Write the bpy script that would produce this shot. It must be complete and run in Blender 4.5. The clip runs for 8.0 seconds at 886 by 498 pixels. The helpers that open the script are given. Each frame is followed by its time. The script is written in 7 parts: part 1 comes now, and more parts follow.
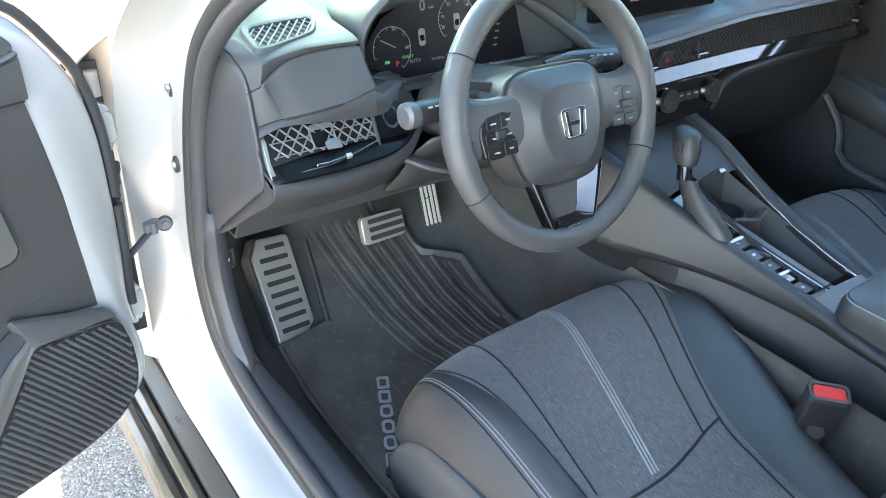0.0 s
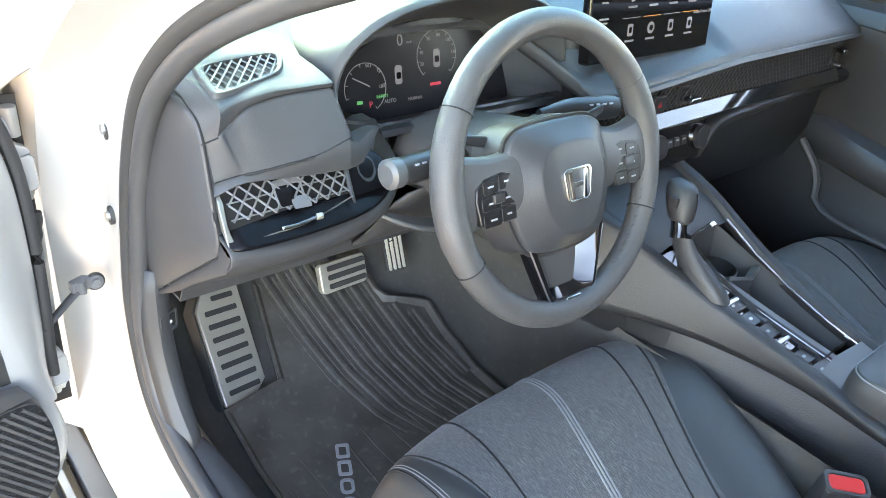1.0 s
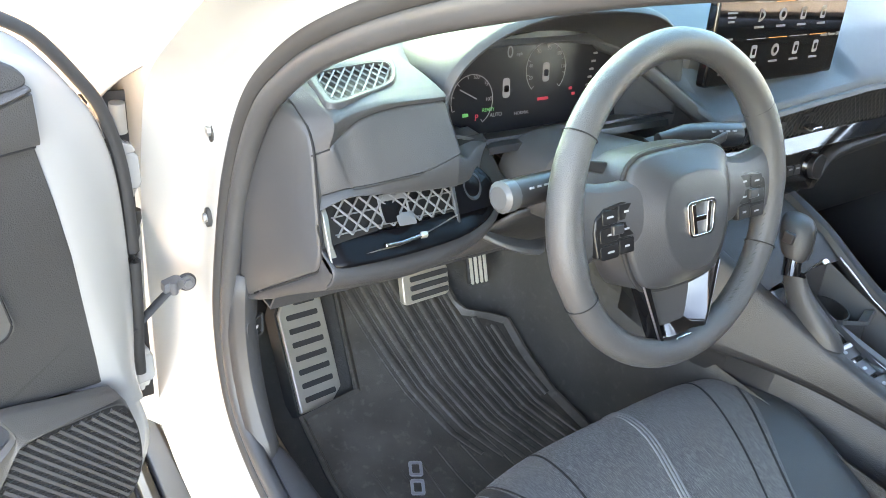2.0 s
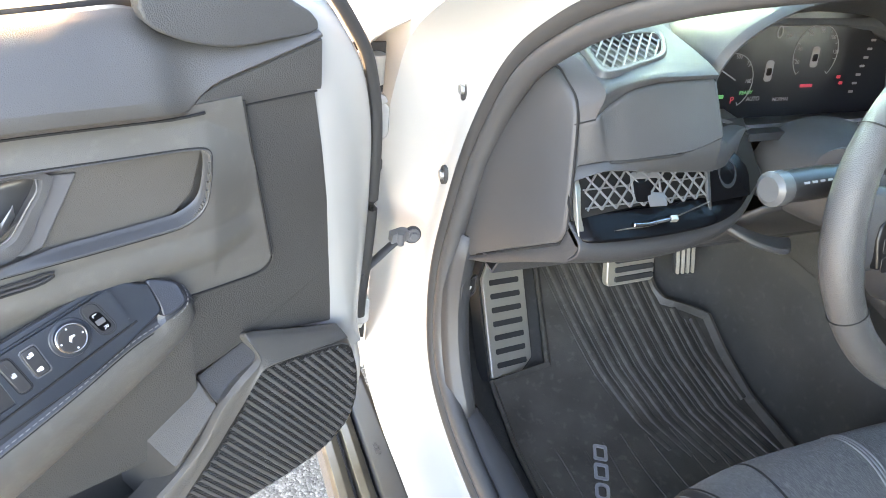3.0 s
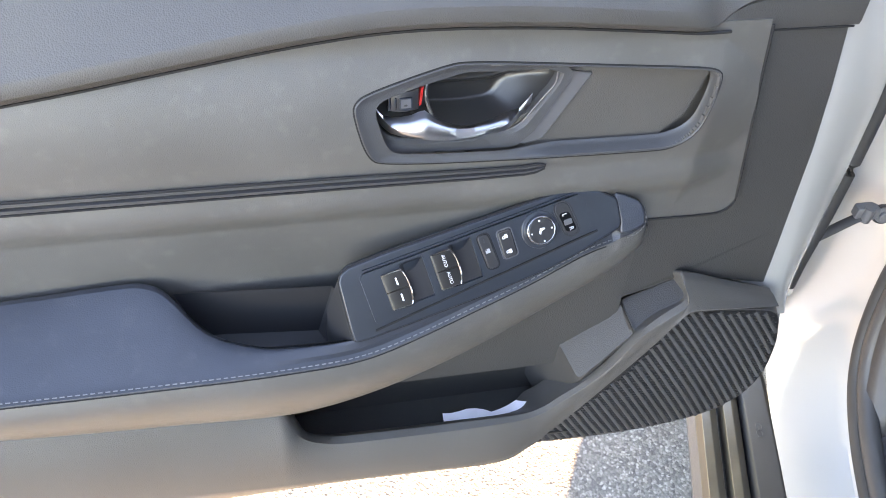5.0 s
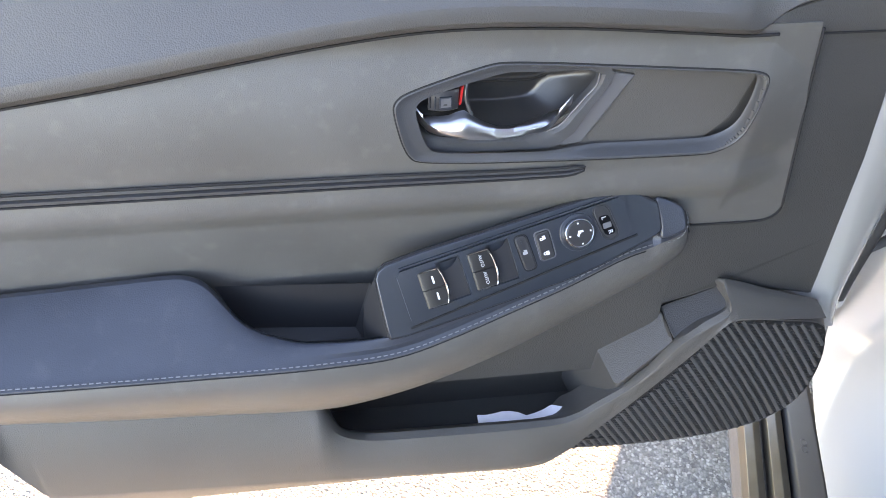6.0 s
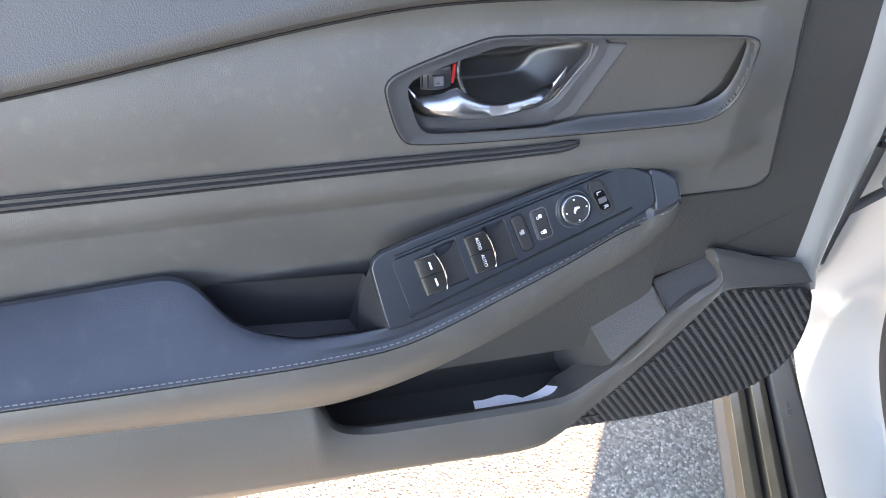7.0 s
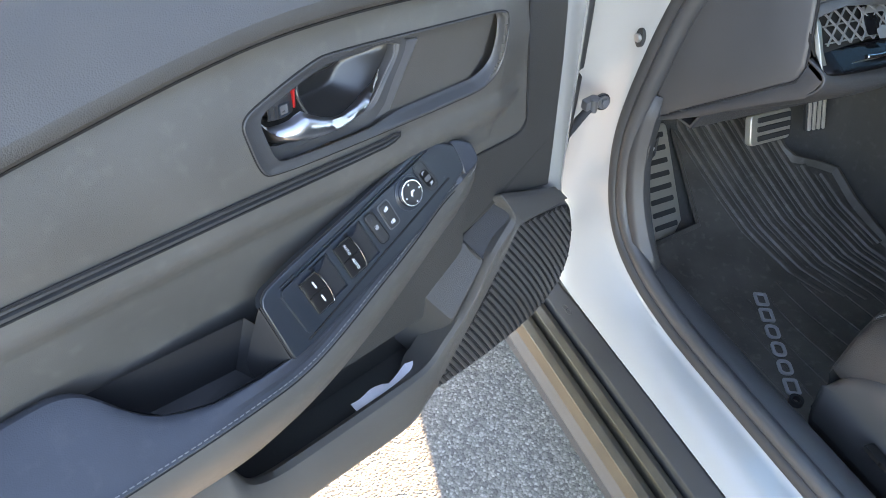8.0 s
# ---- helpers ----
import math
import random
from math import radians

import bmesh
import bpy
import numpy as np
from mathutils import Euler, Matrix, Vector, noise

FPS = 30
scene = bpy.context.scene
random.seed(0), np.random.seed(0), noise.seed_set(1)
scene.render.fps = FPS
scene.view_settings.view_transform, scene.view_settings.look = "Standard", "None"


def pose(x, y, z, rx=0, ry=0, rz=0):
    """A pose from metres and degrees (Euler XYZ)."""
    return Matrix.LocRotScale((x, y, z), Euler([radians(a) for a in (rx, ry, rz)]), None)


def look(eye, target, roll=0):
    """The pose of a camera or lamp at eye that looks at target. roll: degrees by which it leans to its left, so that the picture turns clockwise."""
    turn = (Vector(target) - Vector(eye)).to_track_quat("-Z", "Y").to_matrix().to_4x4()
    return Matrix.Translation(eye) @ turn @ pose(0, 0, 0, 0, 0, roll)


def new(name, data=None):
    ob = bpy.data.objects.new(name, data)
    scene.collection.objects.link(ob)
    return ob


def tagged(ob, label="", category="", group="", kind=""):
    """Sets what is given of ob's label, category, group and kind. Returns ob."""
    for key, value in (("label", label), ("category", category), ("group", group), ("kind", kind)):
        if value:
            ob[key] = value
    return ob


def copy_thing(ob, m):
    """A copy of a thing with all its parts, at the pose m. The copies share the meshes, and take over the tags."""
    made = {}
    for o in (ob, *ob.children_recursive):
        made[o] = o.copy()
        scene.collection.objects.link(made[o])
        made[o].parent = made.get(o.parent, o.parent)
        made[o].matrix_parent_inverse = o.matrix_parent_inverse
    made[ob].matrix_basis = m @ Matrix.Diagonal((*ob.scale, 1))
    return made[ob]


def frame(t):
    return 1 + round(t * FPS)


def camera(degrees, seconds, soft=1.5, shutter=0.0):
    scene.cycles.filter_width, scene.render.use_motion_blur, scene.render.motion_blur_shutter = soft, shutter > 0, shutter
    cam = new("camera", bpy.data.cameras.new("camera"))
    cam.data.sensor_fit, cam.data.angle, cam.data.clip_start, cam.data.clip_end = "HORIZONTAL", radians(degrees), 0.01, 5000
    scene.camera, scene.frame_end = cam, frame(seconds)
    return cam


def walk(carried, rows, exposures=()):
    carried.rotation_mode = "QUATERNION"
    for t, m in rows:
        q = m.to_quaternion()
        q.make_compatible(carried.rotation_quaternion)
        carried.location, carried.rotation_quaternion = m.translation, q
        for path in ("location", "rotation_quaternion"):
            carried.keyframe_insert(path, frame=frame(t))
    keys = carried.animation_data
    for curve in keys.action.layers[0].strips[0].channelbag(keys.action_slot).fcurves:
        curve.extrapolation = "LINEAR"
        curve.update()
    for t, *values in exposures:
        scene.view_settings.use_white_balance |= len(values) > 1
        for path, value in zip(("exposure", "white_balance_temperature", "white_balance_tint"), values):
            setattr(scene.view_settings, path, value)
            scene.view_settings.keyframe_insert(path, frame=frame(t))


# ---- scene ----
cam = camera(61.3, 8.0, soft=0.6)
# time, eye, point looked at, roll
PATH = [
    (0, (-0.6861, -0.6264, 1.2018), (-0.1637, 0.0476, 0.6796), 3.40),
    (0.5, (-0.6696, -0.5298, 1.1952), (-0.1102, 0.1179, 0.6780), 4.86),
    (1, (-0.6407, -0.4736, 1.1957), (-0.0499, 0.1560, 0.6912), 7.00),
    (1.2, (-0.6361, -0.4555, 1.1937), (-0.0537, 0.1816, 0.6887), 7.10),
    (2.3, (-0.6699, -0.3816, 1.1877), (-0.1752, 0.3135, 0.6659), 8.50),
    (2.5, (-0.6837, -0.3683, 1.1824), (-0.2239, 0.3432, 0.6510), 8.47),
    (3, (-0.7278, -0.3482, 1.1712), (-0.3842, 0.3982, 0.6013), 8.35),
    (3.5, (-0.7592, -0.3360, 1.1548), (-0.5373, 0.4250, 0.5452), 8.20),
    (4, (-0.7816, -0.3334, 1.1488), (-0.6871, 0.4351, 0.5160), 6.97),
    (4.5, (-0.8036, -0.3341, 1.1409), (-0.8296, 0.4244, 0.4898), 4.78),
    (5, (-0.8235, -0.3242, 1.1355), (-0.9277, 0.4140, 0.4689), 2.85),
    (5.2, (-0.8252, -0.3232, 1.1321), (-0.9589, 0.4081, 0.4632), 2.32),
    (6.5, (-0.8107, -0.3297, 1.1336), (-0.9777, 0.4027, 0.4734), 1.15),
    (7, (-0.8506, -0.3218, 1.1189), (-0.9545, 0.4090, 0.4443), 1.08),
    (7.5, (-0.9573, -0.3182, 1.1237), (-0.8605, 0.3997, 0.4343), 2.06),
    (8, (-1.0147, -0.3396, 1.1370), (-0.6949, 0.3441, 0.4810), 3.39),
]
walk(cam, [(t, look(eye, target, roll)) for t, eye, target, roll in PATH],
     exposures=[(0, 4.82, 10800, 19), (1, 5.08, 12200, 22), (2.5, 5.0, 13200, 23), (3.5, 4.8, 12200, 24), (4.5, 4.56, 12200, 25), (6.5, 4.25, 11200, 26), (7.5, 4.16, 11000, 23), (8, 4.1, 10800, 21)])

# ---- light ----
SUN = Vector((0.160, 0.945, 0.29)).normalized()
world = bpy.data.worlds.new("sky")
scene.world = world
world.use_nodes = True
wn = world.node_tree.nodes
sky = wn.new("ShaderNodeTexSky")
sky.sky_type = "NISHITA"
sky.sun_disc = False
sky.sun_elevation = math.asin(SUN.z)
sky.sun_rotation = math.atan2(SUN.x, SUN.y)
sky.dust_density = 0.1
sky.air_density = 0.8
sky.ozone_density = 3.5
world.node_tree.links.new(sky.outputs[0], wn["Background"].inputs[0])
wn["Background"].inputs[1].default_value = 0.15
sun_data = bpy.data.lights.new("sun", "SUN")
sun_data.energy, sun_data.angle, sun_data.color = 5.0, radians(0.53), (1.0, 0.89, 0.75)
sun = new("sun", sun_data)
sun.matrix_world = look(SUN * 20, (0, 0, 0))

# ---- materials ----


def surface(name, color, rough=0.5, metal=0.0, spot=0.12, spot_scale=9.0, grain=0.0, grain_scale=900.0, cell=False, coat=0.0,
            vary=0.0, dust=0.0, rough_vary=0.1, ior=1.5):
    """A principled surface with broad blotches, fine relief and a little dust, at real-world size."""
    m = bpy.data.materials.new(name)
    m.use_nodes = True
    nt = m.node_tree
    n, l = nt.nodes, nt.links
    b = n["Principled BSDF"]
    b.inputs["Metallic"].default_value = metal
    b.inputs["IOR"].default_value = ior
    b.inputs["Coat Weight"].default_value = coat
    b.inputs["Coat Roughness"].default_value = 0.04
    at = n.new("ShaderNodeTexCoord")
    big = n.new("ShaderNodeTexNoise")
    big.inputs["Scale"].default_value, big.inputs["Detail"].default_value = spot_scale, 4
    l.new(at.outputs["Object"], big.inputs["Vector"])
    ramp = n.new("ShaderNodeMapRange")
    ramp.inputs[1].default_value, ramp.inputs[2].default_value = 0.3, 0.7
    ramp.inputs[3].default_value, ramp.inputs[4].default_value = 1 - spot, 1 + spot
    l.new(big.outputs["Fac"], ramp.inputs[0])
    tint = n.new("ShaderNodeMixRGB")
    tint.blend_type, tint.inputs[0].default_value = "MULTIPLY", 1
    tint.inputs[1].default_value = (*color, 1)
    l.new(ramp.outputs[0], tint.inputs[2])
    out = tint
    if vary:
        info = n.new("ShaderNodeObjectInfo")
        r2 = n.new("ShaderNodeMapRange")
        r2.inputs[3].default_value, r2.inputs[4].default_value = 1 - vary, 1 + vary
        l.new(info.outputs["Random"], r2.inputs[0])
        t2 = n.new("ShaderNodeMixRGB")
        t2.blend_type, t2.inputs[0].default_value = "MULTIPLY", 1
        l.new(out.outputs[0], t2.inputs[1])
        l.new(r2.outputs[0], t2.inputs[2])
        out = t2
    if dust:
        specks = n.new("ShaderNodeTexNoise")
        specks.inputs["Scale"].default_value, specks.inputs["Detail"].default_value = 70, 6
        l.new(at.outputs["Object"], specks.inputs["Vector"])
        cut = n.new("ShaderNodeMapRange")
        cut.inputs[1].default_value, cut.inputs[2].default_value = 0.56, 0.78
        cut.inputs[4].default_value = dust
        l.new(specks.outputs["Fac"], cut.inputs[0])
        t3 = n.new("ShaderNodeMixRGB")
        t3.inputs[2].default_value = (0.32, 0.30, 0.27, 1)
        l.new(cut.outputs[0], t3.inputs[0])
        l.new(out.outputs[0], t3.inputs[1])
        out = t3
    l.new(out.outputs[0], b.inputs["Base Color"])
    r3 = n.new("ShaderNodeMapRange")
    r3.inputs[3].default_value, r3.inputs[4].default_value = max(0.02, rough - rough_vary), min(1, rough + rough_vary)
    l.new(big.outputs["Fac"], r3.inputs[0])
    l.new(r3.outputs[0], b.inputs["Roughness"])
    if grain:
        g = n.new("ShaderNodeTexVoronoi" if cell else "ShaderNodeTexNoise")
        g.inputs["Scale"].default_value = grain_scale
        l.new(at.outputs["Object"], g.inputs["Vector"])
        bump = n.new("ShaderNodeBump")
        bump.inputs["Strength"].default_value, bump.inputs["Distance"].default_value = grain, 0.0010
        bump.invert = cell
        l.new(g.outputs[0], bump.inputs["Height"])
        l.new(bump.outputs[0], b.inputs["Normal"])
    return m


WHITE = surface("white_paint", (0.36, 0.36, 0.355), 0.22, coat=0.6, spot=0.03, spot_scale=5, rough_vary=0.04)
PLASTIC = surface("grained_plastic", (0.052, 0.053, 0.056), 0.44, grain=0.16, grain_scale=1300, cell=True, spot=0.1)
PAD = surface("soft_grained_pad", (0.050, 0.052, 0.056), 0.5, grain=0.2, grain_scale=1300, cell=True, spot=0.1)
DOORPAD = surface("door_upper_pad", (0.060, 0.056, 0.052), 0.5, grain=0.25, grain_scale=900, cell=True, spot=0.1)
TRIM = surface("dark_cabin_trim", (0.042, 0.043, 0.046), 0.46, grain=0.2, grain_scale=1300, cell=True, spot=0.08)
VINYL = surface("smooth_vinyl", (0.097, 0.093, 0.087), 0.42, grain=0.3, grain_scale=1500, spot=0.14, dust=0.10)
PANEL = surface("dark_panel", (0.086, 0.080, 0.074), 0.50, grain=0.24, grain_scale=1200, cell=True, spot=0.08)
LEATHER = surface("black_leather", (0.040, 0.042, 0.046), 0.38, grain=0.14, grain_scale=900, cell=True, spot=0.1)
# the sky's blue reflection is mixed into this leather's base colour
ARMREST = surface("armrest_leather", (0.031, 0.037, 0.048), 0.36, grain=0.12, grain_scale=900, cell=True, spot=0.18, spot_scale=14, dust=0.05)
RIM = surface("worn_leather", (0.062, 0.063, 0.065), 0.33, grain=0.35, grain_scale=1100, cell=True, spot=0.1)
# base tinted blue in place of the sky reflected in black plastic
SATIN = surface("satin_plate", (0.007, 0.013, 0.021), 0.40, spot=0.05, ior=1.7)
GRAINED = surface("leather_grained_plastic", (0.032, 0.031, 0.031), 0.55, grain=0.3, grain_scale=1000, cell=True, spot=0.08)
SLAT = surface("grille_slats", (0.055, 0.054, 0.055), 0.45, spot=0.08)
# slat plastic darkened for the shade down between the ribs
CROSS_SHADED = surface("shaded_cross_slats", (0.020, 0.020, 0.021), 0.5, spot=0.08)
# near-black that puts the shade behind grille and vent into the colour
DEEP_SHADE = surface("grille_hollow", (0.005, 0.005, 0.005), 0.8, spot=0.05)
POD = surface("satin_black_switch", (0.010, 0.010, 0.011), 0.32, spot=0.05, ior=1.4)
CAPGREY = surface("silver_grey_cap", (0.075, 0.080, 0.084), 0.35, spot=0.05)
KEY = surface("switch_plastic", (0.024, 0.024, 0.026), 0.38, spot=0.05)
GLOSS = surface("piano_black", (0.006, 0.006, 0.007), 0.06, coat=0.5, spot=0.05, rough_vary=0.03)
# near-black; in gaps and holes it stands in for shade
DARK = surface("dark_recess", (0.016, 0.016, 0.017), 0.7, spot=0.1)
TRAY = surface("gloss_black_tray", (0.005, 0.005, 0.006), 0.16, spot=0.05, ior=1.18, rough_vary=0.03)
BOWL = surface("handle_bowl_black", (0.030, 0.030, 0.031), 0.30, spot=0.05, rough_vary=0.05)
RAMP = surface("satin_ramp", (0.105, 0.105, 0.11), 0.36, spot=0.05)
LEVER = surface("brushed_chrome", (0.46, 0.47, 0.50), 0.30, metal=1.0, spot=0.05, rough_vary=0.05)
CONSOLE = surface("console_plastic", (0.021, 0.021, 0.023), 0.46, grain=0.3, grain_scale=700, cell=True, spot=0.1)
BOLSTER = surface("bolster_vinyl", (0.034, 0.035, 0.037), 0.46, grain=0.25, grain_scale=800, cell=True, spot=0.1)
FRONT = surface("grained_front_panel", (0.049, 0.048, 0.047), 0.5, grain=0.35, grain_scale=800, cell=True, spot=0.08)
# front panel plastic darkened to paint the shade inside the door pocket
POCKET_SHADE = surface("pocket_shade", (0.026, 0.025, 0.024), 0.6, grain=0.2, grain_scale=1200, cell=True, spot=0.1)
DISPLAY = surface("display_glass", (0.020, 0.019, 0.021), 0.22, spot=0.05, ior=1.25, rough_vary=0.03)
RUBBER = surface("black_rubber", (0.032, 0.032, 0.033), 0.62, spot=0.12)
MATRUB = surface("mat_rubber", (0.084, 0.074, 0.065), 0.45, spot=0.3, spot_scale=14, dust=0.25, grain=0.3, grain_scale=600)
CARPET = surface("carpet", (0.064, 0.060, 0.056), 0.95, grain=1.0, grain_scale=1600, spot=0.2, dust=0.1)
CHROME = surface("satin_chrome", (0.46, 0.465, 0.48), 0.16, metal=1.0, spot=0.04, rough_vary=0.05)
BRIGHT = surface("polished_chrome", (0.60, 0.61, 0.62), 0.07, metal=1.0, spot=0.02, rough_vary=0.03)
STEEL = surface("brushed_steel", (0.55, 0.51, 0.44), 0.5, metal=0.75, spot=0.08, grain=0.3, grain_scale=500)
SILVER = surface("silver_trim", (0.36, 0.34, 0.30), 0.38, metal=0.9, spot=0.05)
WEB = surface("grey_plastic_lattice", (0.20, 0.20, 0.20), 0.4, metal=0.5, spot=0.05)
WEBDARK = surface("dark_lattice", (0.055, 0.055, 0.056), 0.4, metal=0.3, spot=0.05)
GALV = surface("raw_metal", (0.45, 0.44, 0.42), 0.45, metal=0.8, spot=0.2)
MOULD = surface("sill_moulding", (0.10, 0.085, 0.065), 0.35, metal=0.3, spot=0.2, spot_scale=20)
RED = surface("red_button", (0.65, 0.03, 0.03), 0.35, spot=0.05)
STITCH = surface("grey_thread", (0.18, 0.183, 0.19), 0.8, spot=0.1)
STRIPE = surface("grey_stripe", (0.19, 0.19, 0.195), 0.8, spot=0.1, grain=0.4, grain_scale=900)
PAPER = surface("paper", (0.72, 0.70, 0.74), 0.7, spot=0.06, spot_scale=30)
INK = surface("white_print", (0.75, 0.75, 0.75), 0.5, spot=0.02)
GREYINK = surface("grey_print", (0.34, 0.34, 0.35), 0.5, spot=0.1)
FABRICLINE = surface("seam", (0.010, 0.010, 0.011), 0.9, spot=0.05)
HEADLINER = surface("grey_headliner", (0.48, 0.47, 0.45), 0.95, grain=0.5, grain_scale=900, spot=0.05)


def woven(name, dark, light):
    """Heather cloth: short streaks along the thread over a fine weave."""
    m = surface(name, dark, 0.92, spot=0.14, spot_scale=12, grain=0.9, grain_scale=1300)
    nt = m.node_tree
    n, l = nt.nodes, nt.links
    at = n.new("ShaderNodeTexCoord")
    far = n.new("ShaderNodeMapping")
    far.inputs["Scale"].default_value = (900, 110, 300)
    far.inputs["Rotation"].default_value = (0, 0, 0.15)
    l.new(at.outputs["Object"], far.inputs["Vector"])
    s = n.new("ShaderNodeTexNoise")
    s.inputs["Scale"].default_value, s.inputs["Detail"].default_value = 1.0, 3
    l.new(far.outputs[0], s.inputs["Vector"])
    cut = n.new("ShaderNodeMapRange")
    cut.inputs[1].default_value, cut.inputs[2].default_value = 0.45, 0.72
    l.new(s.outputs["Fac"], cut.inputs[0])
    b = n["Principled BSDF"]
    old = b.inputs["Base Color"].links[0].from_socket
    mix = n.new("ShaderNodeMixRGB")
    l.new(cut.outputs[0], mix.inputs[0])
    l.new(old, mix.inputs[1])
    mix.inputs[2].default_value = (*light, 1)
    l.new(mix.outputs[0], b.inputs["Base Color"])
    b.inputs["Sheen Weight"].default_value = 0.25
    return m


CLOTH = woven("heather_cloth", (0.052, 0.052, 0.053), (0.14, 0.138, 0.136))


def glowing(name, color, strength):
    m = bpy.data.materials.new(name)
    m.use_nodes = True
    b = m.node_tree.nodes["Principled BSDF"]
    b.inputs["Base Color"].default_value = (*color, 1)
    b.inputs["Emission Color"].default_value = (*color, 1)
    b.inputs["Emission Strength"].default_value = strength
    return m


LIT_WHITE = glowing("lit_white", (0.12, 0.125, 0.135), 0.022)
LIT_GREEN = glowing("lit_green", (0.03, 0.30, 0.10), 0.035)
LIT_RED = glowing("lit_red", (0.35, 0.03, 0.05), 0.035)
LIT_AMBER = glowing("lit_amber", (0.5, 0.2, 0.03), 0.05)


def clear(name, rough, tint):
    m = bpy.data.materials.new(name)
    m.use_nodes = True
    b = m.node_tree.nodes["Principled BSDF"]
    b.inputs["Base Color"].default_value = (*tint, 1)
    b.inputs["Roughness"].default_value = rough
    b.inputs["Transmission Weight"].default_value = 1.0
    b.inputs["IOR"].default_value = 1.45
    return m


GLASS = clear("window_glass", 0.0, (0.93, 0.96, 0.95))
TINTED = clear("tinted_windscreen", 0.0, (0.36, 0.80, 0.90))


def asphalt():
    m = surface("asphalt", (0.175, 0.168, 0.155), 0.85, spot=0.15, spot_scale=2.0)
    nt = m.node_tree
    n, l = nt.nodes, nt.links
    b = n["Principled BSDF"]
    at = n.new("ShaderNodeTexCoord")
    v = n.new("ShaderNodeTexVoronoi")
    v.inputs["Scale"].default_value = 210
    v.inputs["Randomness"].default_value = 1.0
    l.new(at.outputs["Object"], v.inputs["Vector"])
    hue = n.new("ShaderNodeSeparateColor")
    l.new(v.outputs["Color"], hue.inputs[0])
    stone = n.new("ShaderNodeValToRGB")
    stone.color_ramp.elements[0].position, stone.color_ramp.elements[0].color = 0.0, (0.10, 0.095, 0.086, 1)
    stone.color_ramp.elements[1].position, stone.color_ramp.elements[1].color = 1.0, (0.50, 0.475, 0.42, 1)
    mid = stone.color_ramp.elements.new(0.75)
    mid.color = (0.30, 0.285, 0.255, 1)
    l.new(hue.outputs[0], stone.inputs[0])
    edge = n.new("ShaderNodeMapRange")
    edge.inputs[1].default_value, edge.inputs[2].default_value = 0.0, 0.55
    edge.inputs[3].default_value, edge.inputs[4].default_value = 1.0, 0.6
    l.new(v.outputs["Distance"], edge.inputs[0])
    mul = n.new("ShaderNodeMixRGB")
    mul.blend_type, mul.inputs[0].default_value = "MULTIPLY", 1
    l.new(stone.outputs[0], mul.inputs[1])
    l.new(edge.outputs[0], mul.inputs[2])
    old = b.inputs["Base Color"].links[0].from_socket
    mix = n.new("ShaderNodeMixRGB")
    mix.inputs[0].default_value = 0.75
    l.new(old, mix.inputs[1])
    l.new(mul.outputs[0], mix.inputs[2])
    l.new(mix.outputs[0], b.inputs["Base Color"])
    fine = n.new("ShaderNodeTexNoise")
    fine.inputs["Scale"].default_value, fine.inputs["Detail"].default_value = 150, 8
    l.new(at.outputs["Object"], fine.inputs["Vector"])
    addn = n.new("ShaderNodeMath")
    addn.operation = "SUBTRACT"
    l.new(fine.outputs["Fac"], addn.inputs[0])
    l.new(v.outputs["Distance"], addn.inputs[1])
    bump = n.new("ShaderNodeBump")
    bump.inputs["Strength"].default_value, bump.inputs["Distance"].default_value = 0.55, 0.004
    l.new(addn.outputs[0], bump.inputs["Height"])
    l.new(bump.outputs[0], b.inputs["Normal"])
    return m


ASPHALT = asphalt()
PLASTER = surface("pale_render", (0.42, 0.40, 0.37), 0.9, spot=0.15, spot_scale=1.5, grain=0.6, grain_scale=120)

# ---- building helpers ----
FRAME = {}


EYE_FITTED = None


def fit_to_eye(p):
    """Fits the door to the camera's view: slides its points towards one fixed eye, bringing it nearer to the seat by 7
    cm a metre from its hinge to its rear end, its parts growing smaller as they come nearer.
    """
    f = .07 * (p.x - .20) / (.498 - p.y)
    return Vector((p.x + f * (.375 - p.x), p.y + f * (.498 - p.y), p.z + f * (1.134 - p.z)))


def thing(name, m, label, category, group="", kind=""):
    ob = new(name)
    ob.matrix_basis = m
    ob.empty_display_size = 0.05
    FRAME[ob] = m
    return tagged(ob, label, category, group, kind)


def shell(bm, thick, off):
    """Gives a sheet its thickness: behind it with off -1, before it with off 1."""
    faces, rim = list(bm.faces), [e for e in bm.edges if len(e.link_faces) == 1]
    bm.normal_update()
    twin = {v: bm.verts.new(v.co + v.normal * thick * off) for v in list(bm.verts)}
    ends = [(e.link_loops[0].vert, e.link_loops[0].link_loop_next.vert) for e in rim]
    for f in faces:
        bm.faces.new([twin[v] for v in reversed(f.verts)])
    for a, b in ends:
        bm.faces.new((b, a, twin[a], twin[b]))
    bmesh.ops.recalc_face_normals(bm, faces=bm.faces)


